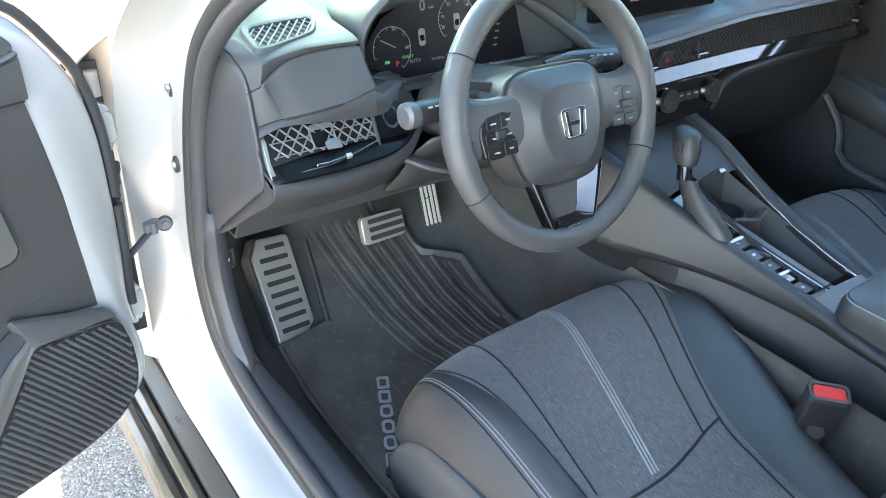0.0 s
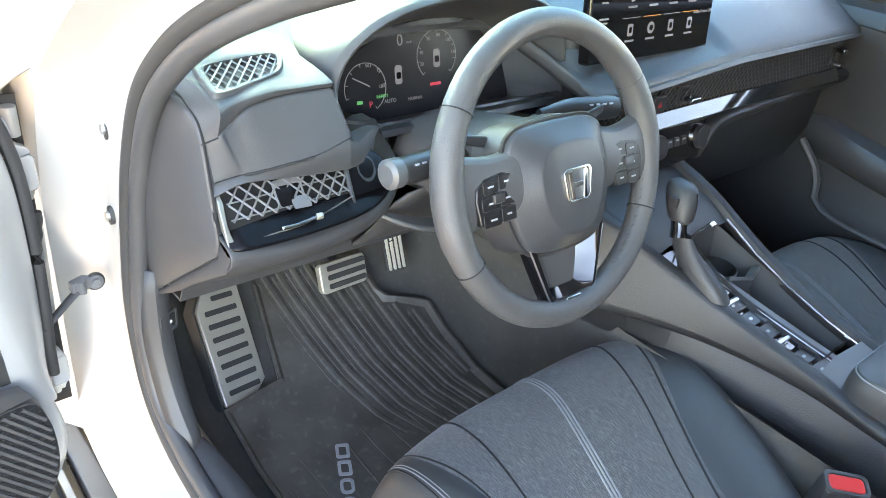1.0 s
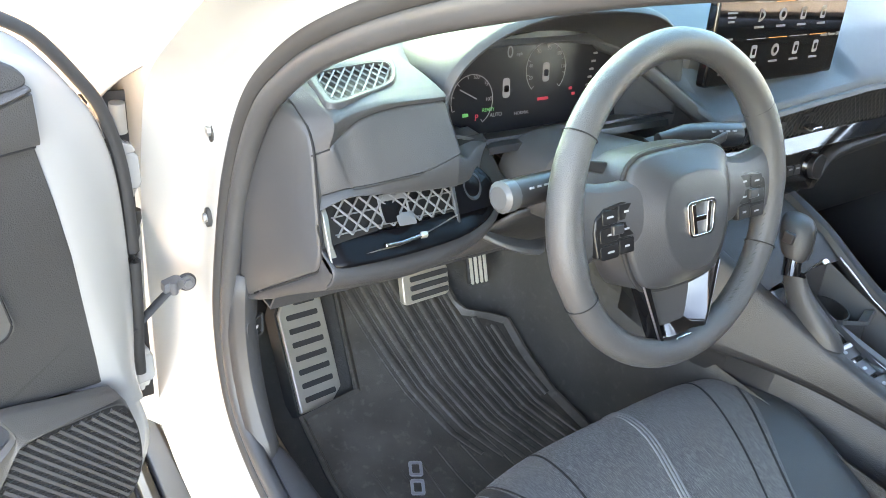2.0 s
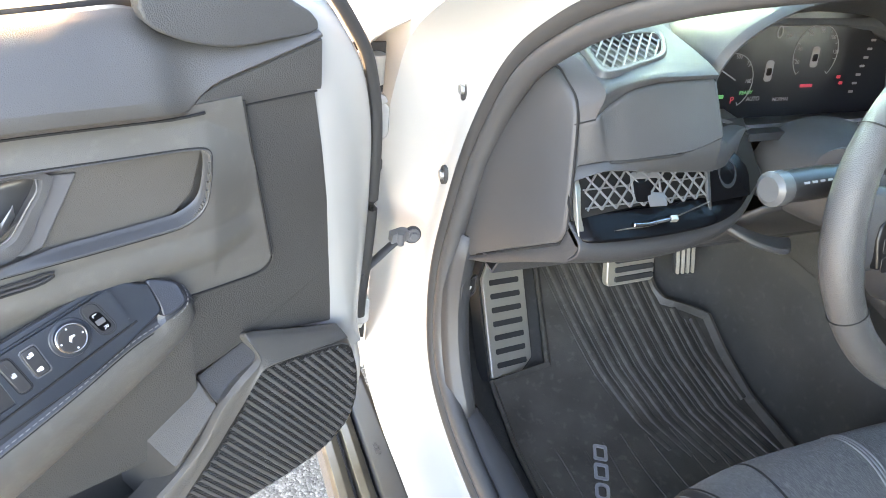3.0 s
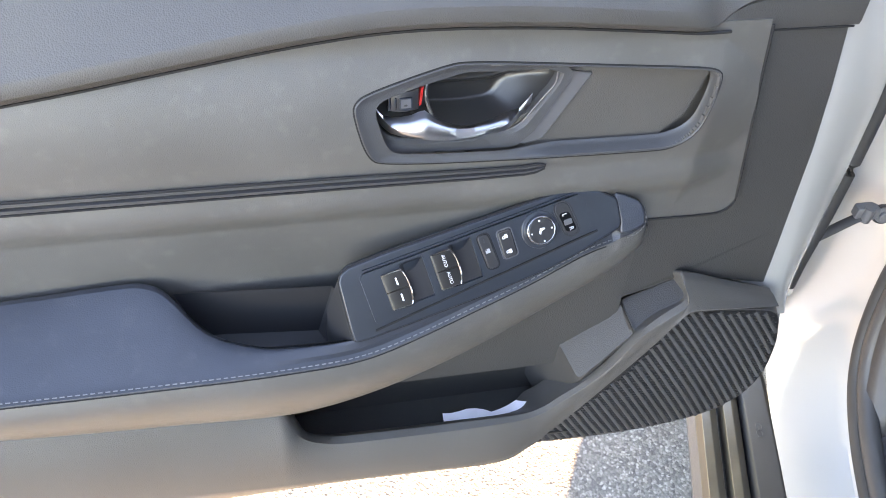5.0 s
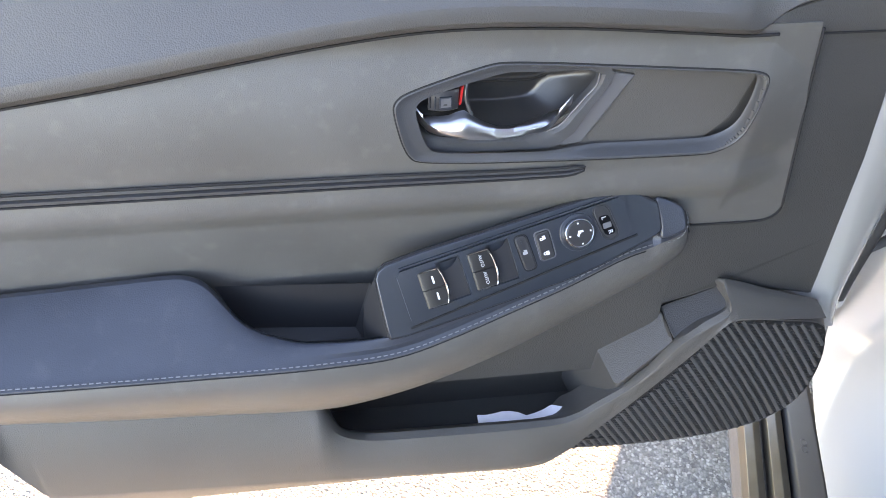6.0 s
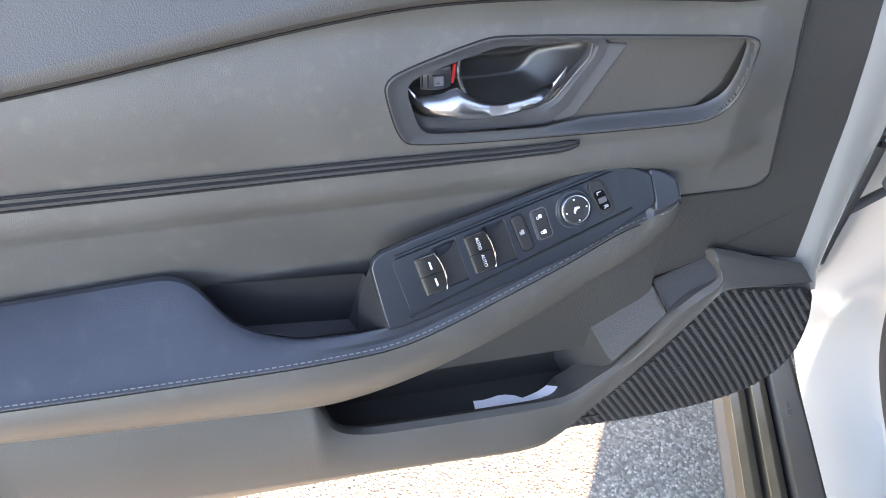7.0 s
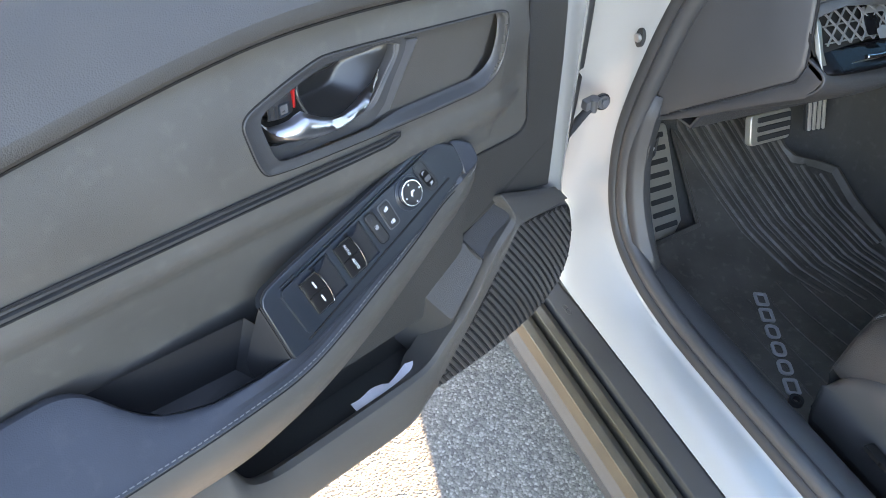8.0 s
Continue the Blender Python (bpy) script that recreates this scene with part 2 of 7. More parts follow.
def part(name, bm, material, parent=None, label="", local=False, bevel=0.0, thick=0.0, sharp=38, seg=2, subdiv=0, off=-1.0):
    """One bmesh as one mesh object under a thing or a part. Points are in the world, or with local in the thing's own frame."""
    if parent is not None and not local:
        bm.transform(FRAME[parent].inverted())
    if parent is not None and FRAME[parent] is EYE_FITTED:
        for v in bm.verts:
            v.co = fit_to_eye(v.co)
    bmesh.ops.recalc_face_normals(bm, faces=bm.faces)
    if thick and not subdiv:
        shell(bm, thick, off)
    me = bpy.data.meshes.new(name)
    bm.to_mesh(me)
    bm.free()
    for p in me.polygons:
        p.use_smooth = True
    me.set_sharp_from_angle(angle=radians(sharp))
    me.materials.append(material)
    ob = new(name, me)
    if parent is not None:
        ob.parent = parent
        FRAME[ob] = FRAME[parent]
    else:
        FRAME[ob] = Matrix()
    if subdiv:
        d = ob.modifiers.new("smooth", "SUBSURF")
        d.levels = d.render_levels = subdiv
    if thick and subdiv:
        s = ob.modifiers.new("thickness", "SOLIDIFY")
        s.thickness, s.offset = thick, off
    if bevel:
        v = ob.modifiers.new("edges", "BEVEL")
        v.width, v.segments, v.limit_method, v.angle_limit = bevel, seg, "ANGLE", radians(40)
        v.harden_normals = True
    if label:
        ob["label"] = label
    return ob


def box(size, at=(0, 0, 0), turn=None):
    bm = bmesh.new()
    bmesh.ops.create_cube(bm, size=1)
    bmesh.ops.scale(bm, vec=size, verts=bm.verts)
    if turn is not None:
        bm.transform(turn.to_3x3().to_4x4())
    bmesh.ops.translate(bm, vec=at, verts=bm.verts)
    return bm


def grid(rows, close=False, ring=False):
    """A sheet through rows of points; close joins the last row to the first, ring closes each row."""
    bm = bmesh.new()
    vs = [[bm.verts.new(p) for p in row] for row in rows]
    n = len(vs[0])
    for i in range(len(vs) if close else len(vs) - 1):
        a, b = vs[i], vs[(i + 1) % len(vs)]
        for j in range(n if ring else n - 1):
            k = (j + 1) % n
            bm.faces.new((a[j], a[k], b[k], b[j]))
    return bm


def curve(pts, n):
    """n points evenly spread on a smooth line through pts (Catmull-Rom)."""
    p = [Vector(q) for q in pts]
    p = [2 * p[0] - p[1]] + p + [2 * p[-1] - p[-2]]
    fine = []
    for i in range(1, len(p) - 2):
        for s in range(16):
            t = s / 16
            fine.append(0.5 * ((2 * p[i]) + (p[i + 1] - p[i - 1]) * t + (2 * p[i - 1] - 5 * p[i] + 4 * p[i + 1] - p[i + 2]) * t * t
                               + (3 * p[i] - p[i - 1] - 3 * p[i + 1] + p[i + 2]) * t ** 3))
    fine.append(p[-2])
    run = [0.0]
    for a, b in zip(fine, fine[1:]):
        run.append(run[-1] + (b - a).length)
    out = []
    for k in range(n):
        d = run[-1] * k / (n - 1)
        i = max(j for j in range(len(run)) if run[j] <= d + 1e-9)
        i = min(i, len(fine) - 2)
        f = (d - run[i]) / max(run[i + 1] - run[i], 1e-9)
        out.append(fine[i].lerp(fine[i + 1], min(max(f, 0), 1)))
    return out


def tube(pts, r, sides=8, closed=False, flat=1.0, up=(0, 0, 1), cap=True):
    """A tube along pts; flat squeezes it along up."""
    rows = []
    n = len(pts)
    pts = [Vector(p) for p in pts]
    for i, p in enumerate(pts):
        a = pts[(i - 1) % n] if (i or closed) else p
        b = pts[(i + 1) % n] if (i < n - 1 or closed) else p
        d = (b - a).normalized()
        s = d.cross(Vector(up))
        s = s.normalized() if s.length > 1e-6 else Vector((1, 0, 0))
        v = s.cross(d)
        rr = r[i] if isinstance(r, (list, tuple)) else r
        rows.append([p + rr * (math.cos(t) * s + flat * math.sin(t) * v) for t in [2 * math.pi * k / sides for k in range(sides)]])
    bm = grid(rows, close=closed, ring=True)
    if cap and not closed:
        for row in (rows[0], rows[-1]):
            bm.faces.new([bm.verts.new(q) for q in row])
        bmesh.ops.remove_doubles(bm, verts=bm.verts, dist=1e-6)
    return bm


def prism(poly, place, d0, d1):
    """A plate with the outline poly (a, b): place(a, b, d) gives the point, d runs from d0 to d1."""
    bm = bmesh.new()
    lo = [bm.verts.new(place(a, b, d0)) for a, b in poly]
    hi = [bm.verts.new(place(a, b, d1)) for a, b in poly]
    bm.faces.new(lo)
    bm.faces.new(hi)
    n = len(poly)
    for i in range(n):
        bm.faces.new((lo[i], lo[(i + 1) % n], hi[(i + 1) % n], hi[i]))
    return bm


def rounded(w, h, r, n=4):
    """The outline of a rounded rectangle about the origin."""
    out = []
    for cx, cy, a0 in ((w / 2 - r, h / 2 - r, 0), (-w / 2 + r, h / 2 - r, 90), (-w / 2 + r, -h / 2 + r, 180), (w / 2 - r, -h / 2 + r, 270)):
        out += [(cx + r * math.cos(radians(a0 + 90 * k / n)), cy + r * math.sin(radians(a0 + 90 * k / n))) for k in range(n + 1)]
    return out


def ring_plate(outer, inner, place, d0, d1):
    """A frame between two outlines with the same number of points."""
    rows = [[place(a, b, d0) for a, b in outer], [place(a, b, d1) for a, b in outer],
            [place(a, b, d1) for a, b in inner], [place(a, b, d0) for a, b in inner]]
    return grid(rows, close=True, ring=True)


def disc(r, place, d0, d1, n=24, r1=None):
    c = [(r * math.cos(2 * math.pi * k / n), r * math.sin(2 * math.pi * k / n)) for k in range(n)]
    bm = prism(c, place, d0, d1)
    return bm


def join(*bms):
    a = bms[0]
    for b in bms[1:]:
        me = bpy.data.meshes.new("tmp")
        b.to_mesh(me)
        b.free()
        a.from_mesh(me)
        bpy.data.meshes.remove(me)
    return a


def writing(name, words, size, m, material, parent, spacing=1.0):
    """Flat lettering in the built-in font, centred at the pose m (its z is the reading side)."""
    cu = bpy.data.curves.new(name, "FONT")
    cu.body, cu.size, cu.extrude = words, size, 0.0002
    cu.align_x, cu.align_y, cu.space_character = "CENTER", "CENTER", spacing
    tmp = bpy.data.objects.new(name, cu)
    me = bpy.data.meshes.new_from_object(tmp)
    bpy.data.objects.remove(tmp)
    bm = bmesh.new()
    bm.from_mesh(me)
    bpy.data.meshes.remove(me)
    bm.transform(m)
    return part(name, bm, material, parent)


def curve_xz(pts, n):
    """n (a, b) points on a smooth line through pts."""
    return [(p.x, p.z) for p in curve([(a, 0, b) for a, b in pts], n)]


def plane_frame(origin, a, b):
    """place(a, b, d) for a plane at origin with the unit vectors a, b."""
    o, a, b = Vector(origin), Vector(a).normalized(), Vector(b)
    c = a.cross(b).normalized()
    b = c.cross(a).normalized()

    def place(p, q, d):
        return o + a * p + b * q + c * d
    m = Matrix((a, b, c)).transposed().to_4x4()
    m.translation = o
    return place, m

def softened(poly, times=3):
    """The outline with its corners cut off again and again."""
    for _ in range(times):
        poly = [q for (a, b), (c, d) in zip(poly, poly[1:] + poly[:1]) for q in ((a * .75 + c * .25, b * .75 + d * .25), (a * .25 + c * .75, b * .25 + d * .75))]
    return poly


def inside_poly(poly, x, y):
    hit = False
    for (a, b), (c, d) in zip(poly, poly[1:] + poly[:1]):
        if (b > y) != (d > y) and x < (c - a) * (y - b) / (d - b) + a:
            hit = not hit
    return hit


def lin_table(tab, v):
    """Value at v of a table of (v, value), v rising."""
    if v <= tab[0][0]:
        return tab[0][1]
    for (a, p), (b, q) in zip(tab, tab[1:]):
        if v <= b:
            return p + (q - p) * (v - a) / (b - a)
    return tab[-1][1]


# ---- ground ----
bm = bmesh.new()
bmesh.ops.create_grid(bm, x_segments=8, y_segments=8, size=400)
ground = part("ground", bm, ASPHALT)
tagged(ground, "worn grey asphalt with pale stones, partly in sun", "asphalt", kind="structure")
# unseen plain wall ahead of the car, added to shade the passenger dashboard
wall = part("shade_wall", box((14.0, .30, 7.0), (1.80 + 7.0, 9.6, 3.5)), PLASTER)
tagged(wall, "plain pale rendered wall, unseen, added to cast shade", "wall", kind="structure")

# ---- car body ----
car = thing("car_body", pose(0.36, -0.5, 0), "white car body with open driver door, sills, pillars and roof", "car")
MIDX = 0.36


def mirrored(pts):
    return [(2 * MIDX - x, y, z) for x, y, z in pts]


BORDER = [(-.38, -1.0, .316), (-.38, -.3, .316), (-.38, .12, .316), (-.383, .25, .328), (-.386, .333, .356), (-.388, .388, .398), (-.388, .421, .462),
          (-.388, .432, .555), (-.388, .412, .67), (-.388, .376, .79), (-.388, .317, .90), (-.388, .24, .972), (-.384, .145, 1.033),
          (-.375, 0, 1.10), (-.36, -.2, 1.17), (-.33, -.5, 1.24), (-.32, -1.0, 1.26)]
OUTER = [(-.45, -1.0, .291), (-.45, -.3, .291), (-.45, .12, .291), (-.452, .27, .293), (-.455, .40, .302), (-.455, .50, .34), (-.452, .54, .41),
         (-.45, .534, .567), (-.45, .499, .696), (-.45, .46, .816), (-.45, .413, .895), (-.45, .30, .975), (-.445, .19, 1.045),
         (-.43, .03, 1.125), (-.41, -.2, 1.20), (-.37, -.5, 1.28), (-.36, -1.0, 1.30)]


def matched(a, b, n):
    """Points on both lines at the same share of their control points."""
    out = []
    for line in (a, b):
        p = [Vector(q) for q in line]
        p = [2 * p[0] - p[1]] + p + [2 * p[-1] - p[-2]]
        row = []
        m = len(line) - 1
        for k in range(n):
            s = m * k / (n - 1)
            i = min(int(s), m - 1)
            t = s - i
            q0, q1, q2, q3 = p[i:i + 4]
            row.append(0.5 * (2 * q1 + (q2 - q0) * t + (2 * q0 - 5 * q1 + 4 * q2 - q3) * t * t + (3 * q1 - q0 - 3 * q2 + q3) * t ** 3))
        out.append(row)
    return out


ra, rb = matched(BORDER, OUTER, 150)
rows = []
for s in (-.1, 0, .1, .3, .5, .7, .88, 1):
    lift = 0.010 * math.sin(math.pi * max(s, 0))
    row = []
    for a, b in zip(ra, rb):
        # the pillar face stays flat near the seal and turns outward late
        g = min(1, max(0, (a.z - .40) / .15))
        p = a.lerp(b, s)
        p.x = a.x + (b.x - a.x) * s ** (1 + 1.4 * g) if s > 0 else a.x - .03 * s
        row.append(p + Vector((-0.7, 0, 0.7)) * lift * (0.8 - .5 * g))
    rows.append(row)
turn = [min(1, max(0, (b.z - .40) / .15)) for b in rb]
rows.append([b + Vector((.012, .012, -.016)).lerp(Vector((-.002, .014, 0)), g) for b, g in zip(rb, turn)])
rows.append([b + Vector((.07, .05, -.03)).lerp(Vector((-.016, .075, 0)), g) for b, g in zip(rb, turn)])
part("door_frame", grid(rows), WHITE, car, "glossy white painted door frame and sill")
part("door_frame", grid([mirrored(r) for r in rows[:-1]]), WHITE, car, "white painted door frame")

# rubber door seal: outer bulb and inner lip
seal = [p + Vector((.012, 0, 0)) for p in ra]


def inward(path, d):
    """The path moved by d towards the door opening's middle, in the plane of the opening."""
    mid = Vector((0, -.45, .78))
    out = []
    for i, p in enumerate(path):
        a, b = path[max(i - 1, 0)], path[min(i + 1, len(path) - 1)]
        t = (b - a).normalized()
        n = Vector((0, -t.z, t.y))
        if n.dot(mid - p) < 0:
            n = -n
        out.append(p + n.normalized() * d)
    return out


part("door_seal", tube(inward(seal, .008), .011, 10, up=(1, 0, 0)), RUBBER, car, "black rubber door seal")
part("seal_lip", tube(inward([p + Vector((.006, 0, 0)) for p in seal], .025), .0125, 10, up=(1, 0, 0)), PLASTIC, car)

# sill cladding and moulding outside the white sill
prof = [(-.446, .286), (-.452, .291), (-.460, .288), (-.479, .277), (-.482, .267), (-.478, .24), (-.44, .23)]
part("sill_cladding", grid([[(x, y, z - .012 * max(0, (y - .30) / .2)) for x, z in prof] for y in (-1.3, -.6, 0, .2, .34, .46, .56)]), RUBBER, car, "dark plastic sill cladding", bevel=.002)
for k, (x0, x1, z0, mt) in enumerate(((-.486, -.507, .266, MOULD), (-.514, -.536, .256, MOULD))):
    pr = [(x0, z0 - .02), (x0, z0), ((x0 + x1) / 2, z0 + .005), (x1, z0 - .001), (x1, z0 - .03)]
    part("sill_moulding", grid([[(x, y, z) for x, z in pr] for y in (-1.3, -.4, .1, .34, .52)]), mt, car, "dull metallic sill moulding", bevel=.0015)
part("rocker_panel", grid([[(x, y, z) for x, z in ((-.478, .245), (-.522, .238), (-.540, .20), (-.53, .16), (-.46, .14))] for y in (-1.3, -.4, .3, .56)]), PLASTIC, car)
# infinity-shaped scuff on the cladding
for s in (-1, 1):
    part("cast_mark", tube([(-.4685 + .004 * math.cos(a), .345 + s * .0055 + .0055 * math.sin(a), .2846 - .0006) for a in [k * math.pi / 8 for k in range(17)]], .0006, 5), PLASTIC, car)

# front wing, bonnet, cowl, roof, windscreen
wing = [[(-.408, .372, .955), (-.452, .42, .905), (-.500, .452, .874), (-.545, .56, .70), (-.56, .60, .35)],
        [(-.40, .50, .985), (-.47, .60, .955), (-.54, .70, .84), (-.566, .75, .6), (-.562, .75, .3)],
        [(-.36, .95, .965), (-.46, .95, .94), (-.545, .95, .83), (-.57, .95, .6), (-.565, .95, .42)],
        [(-.34, 1.4, .91), (-.45, 1.4, .885), (-.54, 1.4, .80), (-.57, 1.4, .74), (-.565, 1.4, .70)],
        [(-.24, 1.95, .80), (-.33, 1.95, .77), (-.39, 1.95, .68), (-.41, 1.95, .5), (-.39, 1.95, .3)]]
part("front_wing", grid(wing), WHITE, car, "white front wing", thick=.004, subdiv=2)
part("front_wing", grid([mirrored(r) for r in wing]), WHITE, car, "white front wing", thick=.004, subdiv=2)
hood = [[(x, y, z + .03 * (1 - ((x - MIDX) / .75) ** 2)) for x in (-.35, -.1, .36, .82, 1.07)] for y, z in ((1.05, .955), (1.4, .915), (1.95, .80))]
part("bonnet", grid(hood), WHITE, car, "white bonnet", thick=.004, subdiv=2)
part("cowl", grid([[(x, y, z) for x in (-.40, .36, 1.12)] for y, z in ((.84, .945), (.95, .935), (1.06, .95))]), DARK, car)
part("front_bumper", grid([[(x, y, z) for x in (-.412, -.2, .36, .92, 1.132)] for y, z in ((1.93, .80), (2.05, .6), (2.02, .3))]), WHITE, car)
part("firewall", box((1.55, .02, .75), (MIDX, .92, .58)), DARK, car)
part("windscreen", grid([[(x0 + (x1 - x0) * k / 6, y, z + .02 * math.sin(math.pi * k / 6)) for k in range(7)]
                              for x0, x1, y, z in ((-.40, 1.12, .93, .955), (-.37, 1.09, .42, 1.14), (-.33, 1.05, -.10, 1.32))]), TINTED, car, "clear windscreen glass", thick=.004)
# unseen sheet under the glass, added to keep sun off the left dashboard
part("windscreen_shade", grid([[(x + dx, y, z - .012) for x in (-.39, -.30, -.21)] for dx, y, z in ((.040, .93, .955), (.030, .75, 1.020), (.022, .60, 1.075), (.0, .50, 1.112))]), DARK, car, "added black sheet that shades the dashboard's left end", thick=.002)
pil = curve([(-.405, .90, .965), (-.405, .55, 1.03), (-.385, .25, 1.09), (-.37, .02, 1.155), (-.35, -.2, 1.22)], 20)
part("roof_pillar", tube(pil, .035, 10, flat=.7), TRIM, car, "dark lined roof pillar")
part("roof_pillar", tube(mirrored(pil), .035, 10, flat=.7), TRIM, car, "dark lined roof pillar")
roof = [[(x, y, z + .035 * (1 - ((x - MIDX) / .7) ** 2)) for x in (-.34, -.15, .36, .87, 1.06)] for y, z in ((-.10, 1.33), (-.6, 1.39), (-1.2, 1.37), (-1.8, 1.26))]
part("roof", grid(roof), WHITE, car, "white roof", thick=.03, subdiv=1)
part("headliner", grid([[(x, y, z - .05) for x, y, z in r] for r in roof]), HEADLINER, car, "grey cloth headliner")
part("parcel_wall", box((1.5, .04, .75), (MIDX, -1.62, .62)), PANEL, car)
# unseen opaque boxes, added to cut the light entering from behind
for x in (-.47, 1.19):
    part("rear_side_block", box((.05, 1.1, 1.0), (x, -1.60, .80)), TRIM, car, "unseen box closing the car's rear side against light")
part("rear_wall_block", box((1.7, .05, 1.1), (MIDX, -2.1, .80)), PANEL, car)

# floor pan and carpet
cx = [-.36, -.31, -.22, 0, .20, .235]
floor_y = [(-1.6, .24), (-.5, .225), (.0, .222), (.30, .218), (.40, .245), (.50, .30), (.62, .365), (.72, .50), (.80, .70)]
rows = []
for y, z in floor_y:
    rows.append([(-.315, y, max(z, .338)), (-.308, y, max(z, .32)), (-.295, y, z + .02), (-.27, y, z), (0, y, z), (.235, y, z), (.256, y, z + .03), (.268, y, max(z, .5))])
part("carpet", grid(rows), CARPET, car, "black cut-pile carpet", sharp=60)
part("carpet", grid([[(x + .52, y, z) for x, y, z in ((.0, y, max(z, .45)), (.02, y, z + .02), (.08, y, z), (.5, y, z), (.56, y, z + .1))] for y, z in floor_y]), CARPET, car)
part("carpet", grid([[(x, y, .24) for x in (.24, .9)] for y in (-1.6, .1)]), CARPET, car)
part("carpet", grid([[(.262, y, .44), (.275, y, .53), (.31, y, .57), (.42, y, .57), (.50, y, .53), (.535, y, .44)] for y in (.05, .3, .6, .92)]), CARPET, car, "carpeted centre tunnel")
# inner sill plate and kick panel
plate = [(-.362, .322), (-.352, .340), (-.340, .346), (-.318, .346), (-.309, .340), (-.306, .325)]
part("sill_plate", grid([[(x + dx, y, z + dz) for x, z in plate] for y, dx, dz in ((-1.2, 0, 0), (-.2, 0, 0), (.1, 0, 0), (.22, -.003, .006), (.285, -.012, .018), (.315, -.022, .030))]), TRIM, car, "dark grained sill plate", bevel=.002)
kick = [[(-.372, .30, .355), (-.35, .295, .372), (-.335, .315, .378), (-.328, .36, .36)],
        [(-.374, .345, .40), (-.355, .33, .41), (-.335, .345, .415), (-.328, .40, .40)],
        [(-.374, .385, .46), (-.358, .365, .465), (-.335, .375, .47), (-.328, .43, .46)],
        [(-.374, .405, .54), (-.358, .385, .54), (-.333, .395, .54), (-.326, .46, .54)],
        [(-.374, .395, .64), (-.358, .375, .63), (-.333, .385, .62), (-.326, .46, .62)]]
kick_ob = part("kick_panel", grid(kick), TRIM, car, "dark plastic kick panel", thick=.003, subdiv=1)
rel = plane_frame((-.340, .392, .532), (.84, .54, -.02), (.0, .05, 1))[0]
part("release_recess", ring_plate(rounded(.036, .034, .004), rounded(.030, .028, .003), rel, -.002, .0025), TRIM, kick_ob)
part("release_lever", prism(rounded(.030, .022, .004), rel, -.002, .001), DARK, kick_ob)
part("release_mark", prism(rounded(.013, .005, .002), rel, .001, .002), INK, kick_ob, "white printed mark")

# bolts, check strap, hinges
for bx, by, bz in ((-.386, .387, .835), (-.386, .413, .708)):
    pl, mm = plane_frame((bx - .006, by, bz), (0, -1, 0), (0, 0, 1))
    bolt = part("bolt", prism([(.0062 * math.cos(k * math.pi / 3), .0062 * math.sin(k * math.pi / 3)) for k in range(6)], pl, 0, .006), GALV, car, "dark hexagon bolt", bevel=.001)
    part("washer", prism([(.0078 * math.cos(k * math.pi / 8), .0135 * math.sin(k * math.pi / 8)) for k in range(16)], pl, -.004, .0015), RUBBER, bolt)
strap = part("check_strap", tube(curve([(-.432, .430, .606), (-.452, .424, .594), (-.50, .405, .568), (-.535, .41, .555)], 12), .007, 8, flat=.45), RUBBER, car, "black door check strap")
part("strap_fork", prism([(-.016, -.006), (.006, -.008), (.012, -.003), (.012, .006), (.004, .010), (-.014, .008)], plane_frame((-.434, .428, .607), (.96, .1, .1), (-.1, 0, 1))[0], -.010, .004), RAMP, strap, "dark steel fork", bevel=.002)
part("strap_pin", tube([(-.436, .424, .598), (-.437, .422, .618)], .0055, 10), RAMP, strap)
for r_, d0, d1, mt in ((.0125, -.004, 0, KEY), (.0098, 0, .003, RAMP)):
    part("strap_washer", disc(r_, plane_frame((-.417, .430, .606), (1, 0, 0), (0, .2, .98))[0], d0, d1, 20), mt, strap, bevel=.0008)
part("strap_bolt", prism([(.0062 * math.cos(k * math.pi / 3), .0062 * math.sin(k * math.pi / 3)) for k in range(6)], plane_frame((-.417, .430, .606), (1, 0, 0), (0, .2, .98))[0], .003, .008), RAMP, strap, bevel=.001)


def hinge_at(x, z):
    """A white painted hinge: bracket with a hole, knuckle and folded body on a vertical pin."""
    face = plane_frame((x, .447, z), (.99, .12, 0), (0, 0, 1))[0]
    h = part("hinge", prism([(-.012, -.024), (.010, -.024), (.014, -.016), (.013, .018), (.008, .024), (-.004, .026), (-.013, .020)], face, -.016, .006), WHITE, car, "white painted door hinge", bevel=.004, seg=3)
    part("hinge_lip", prism([(-.018, .020), (-.004, .023), (.010, .026), (.006, .034), (-.010, .042), (-.016, .040), (-.012, .032)], face, -.012, .008), WHITE, h, bevel=.003)
    part("hinge_pin", tube([(x - .006, .452, z - .040), (x - .006, .452, z + .034)], .006, 10), GALV, h)
    part("hinge_foot", prism([(-.010, -.036), (.006, -.040), (.012, -.024), (-.008, -.024)], face, -.018, -.004), GALV, h, bevel=.002)
    return h


top_hinge = hinge_at(-.473, .770)
up = plane_frame((-.490, .449, .833), (.98, .1, 0), (0, 0, 1))[0]
part("hinge_bracket", prism([(-.016, -.012), (-.006, -.020), (.008, -.018), (.013, -.008), (.006, .008), (-.008, .026), (-.018, .024)], up, -.004, .003), WHITE, top_hinge, bevel=.002)
# dark disc laid on the bracket as the shade of its hole
part("hinge_hole_disc", disc(.0062, up, .002, .0045, 18), DARK, top_hinge)
part("pivot_bush", tube([(-.476, .455, .852), (-.476, .455, .816)], .009, 12), GALV, top_hinge)
hinge_at(-.478, .470)
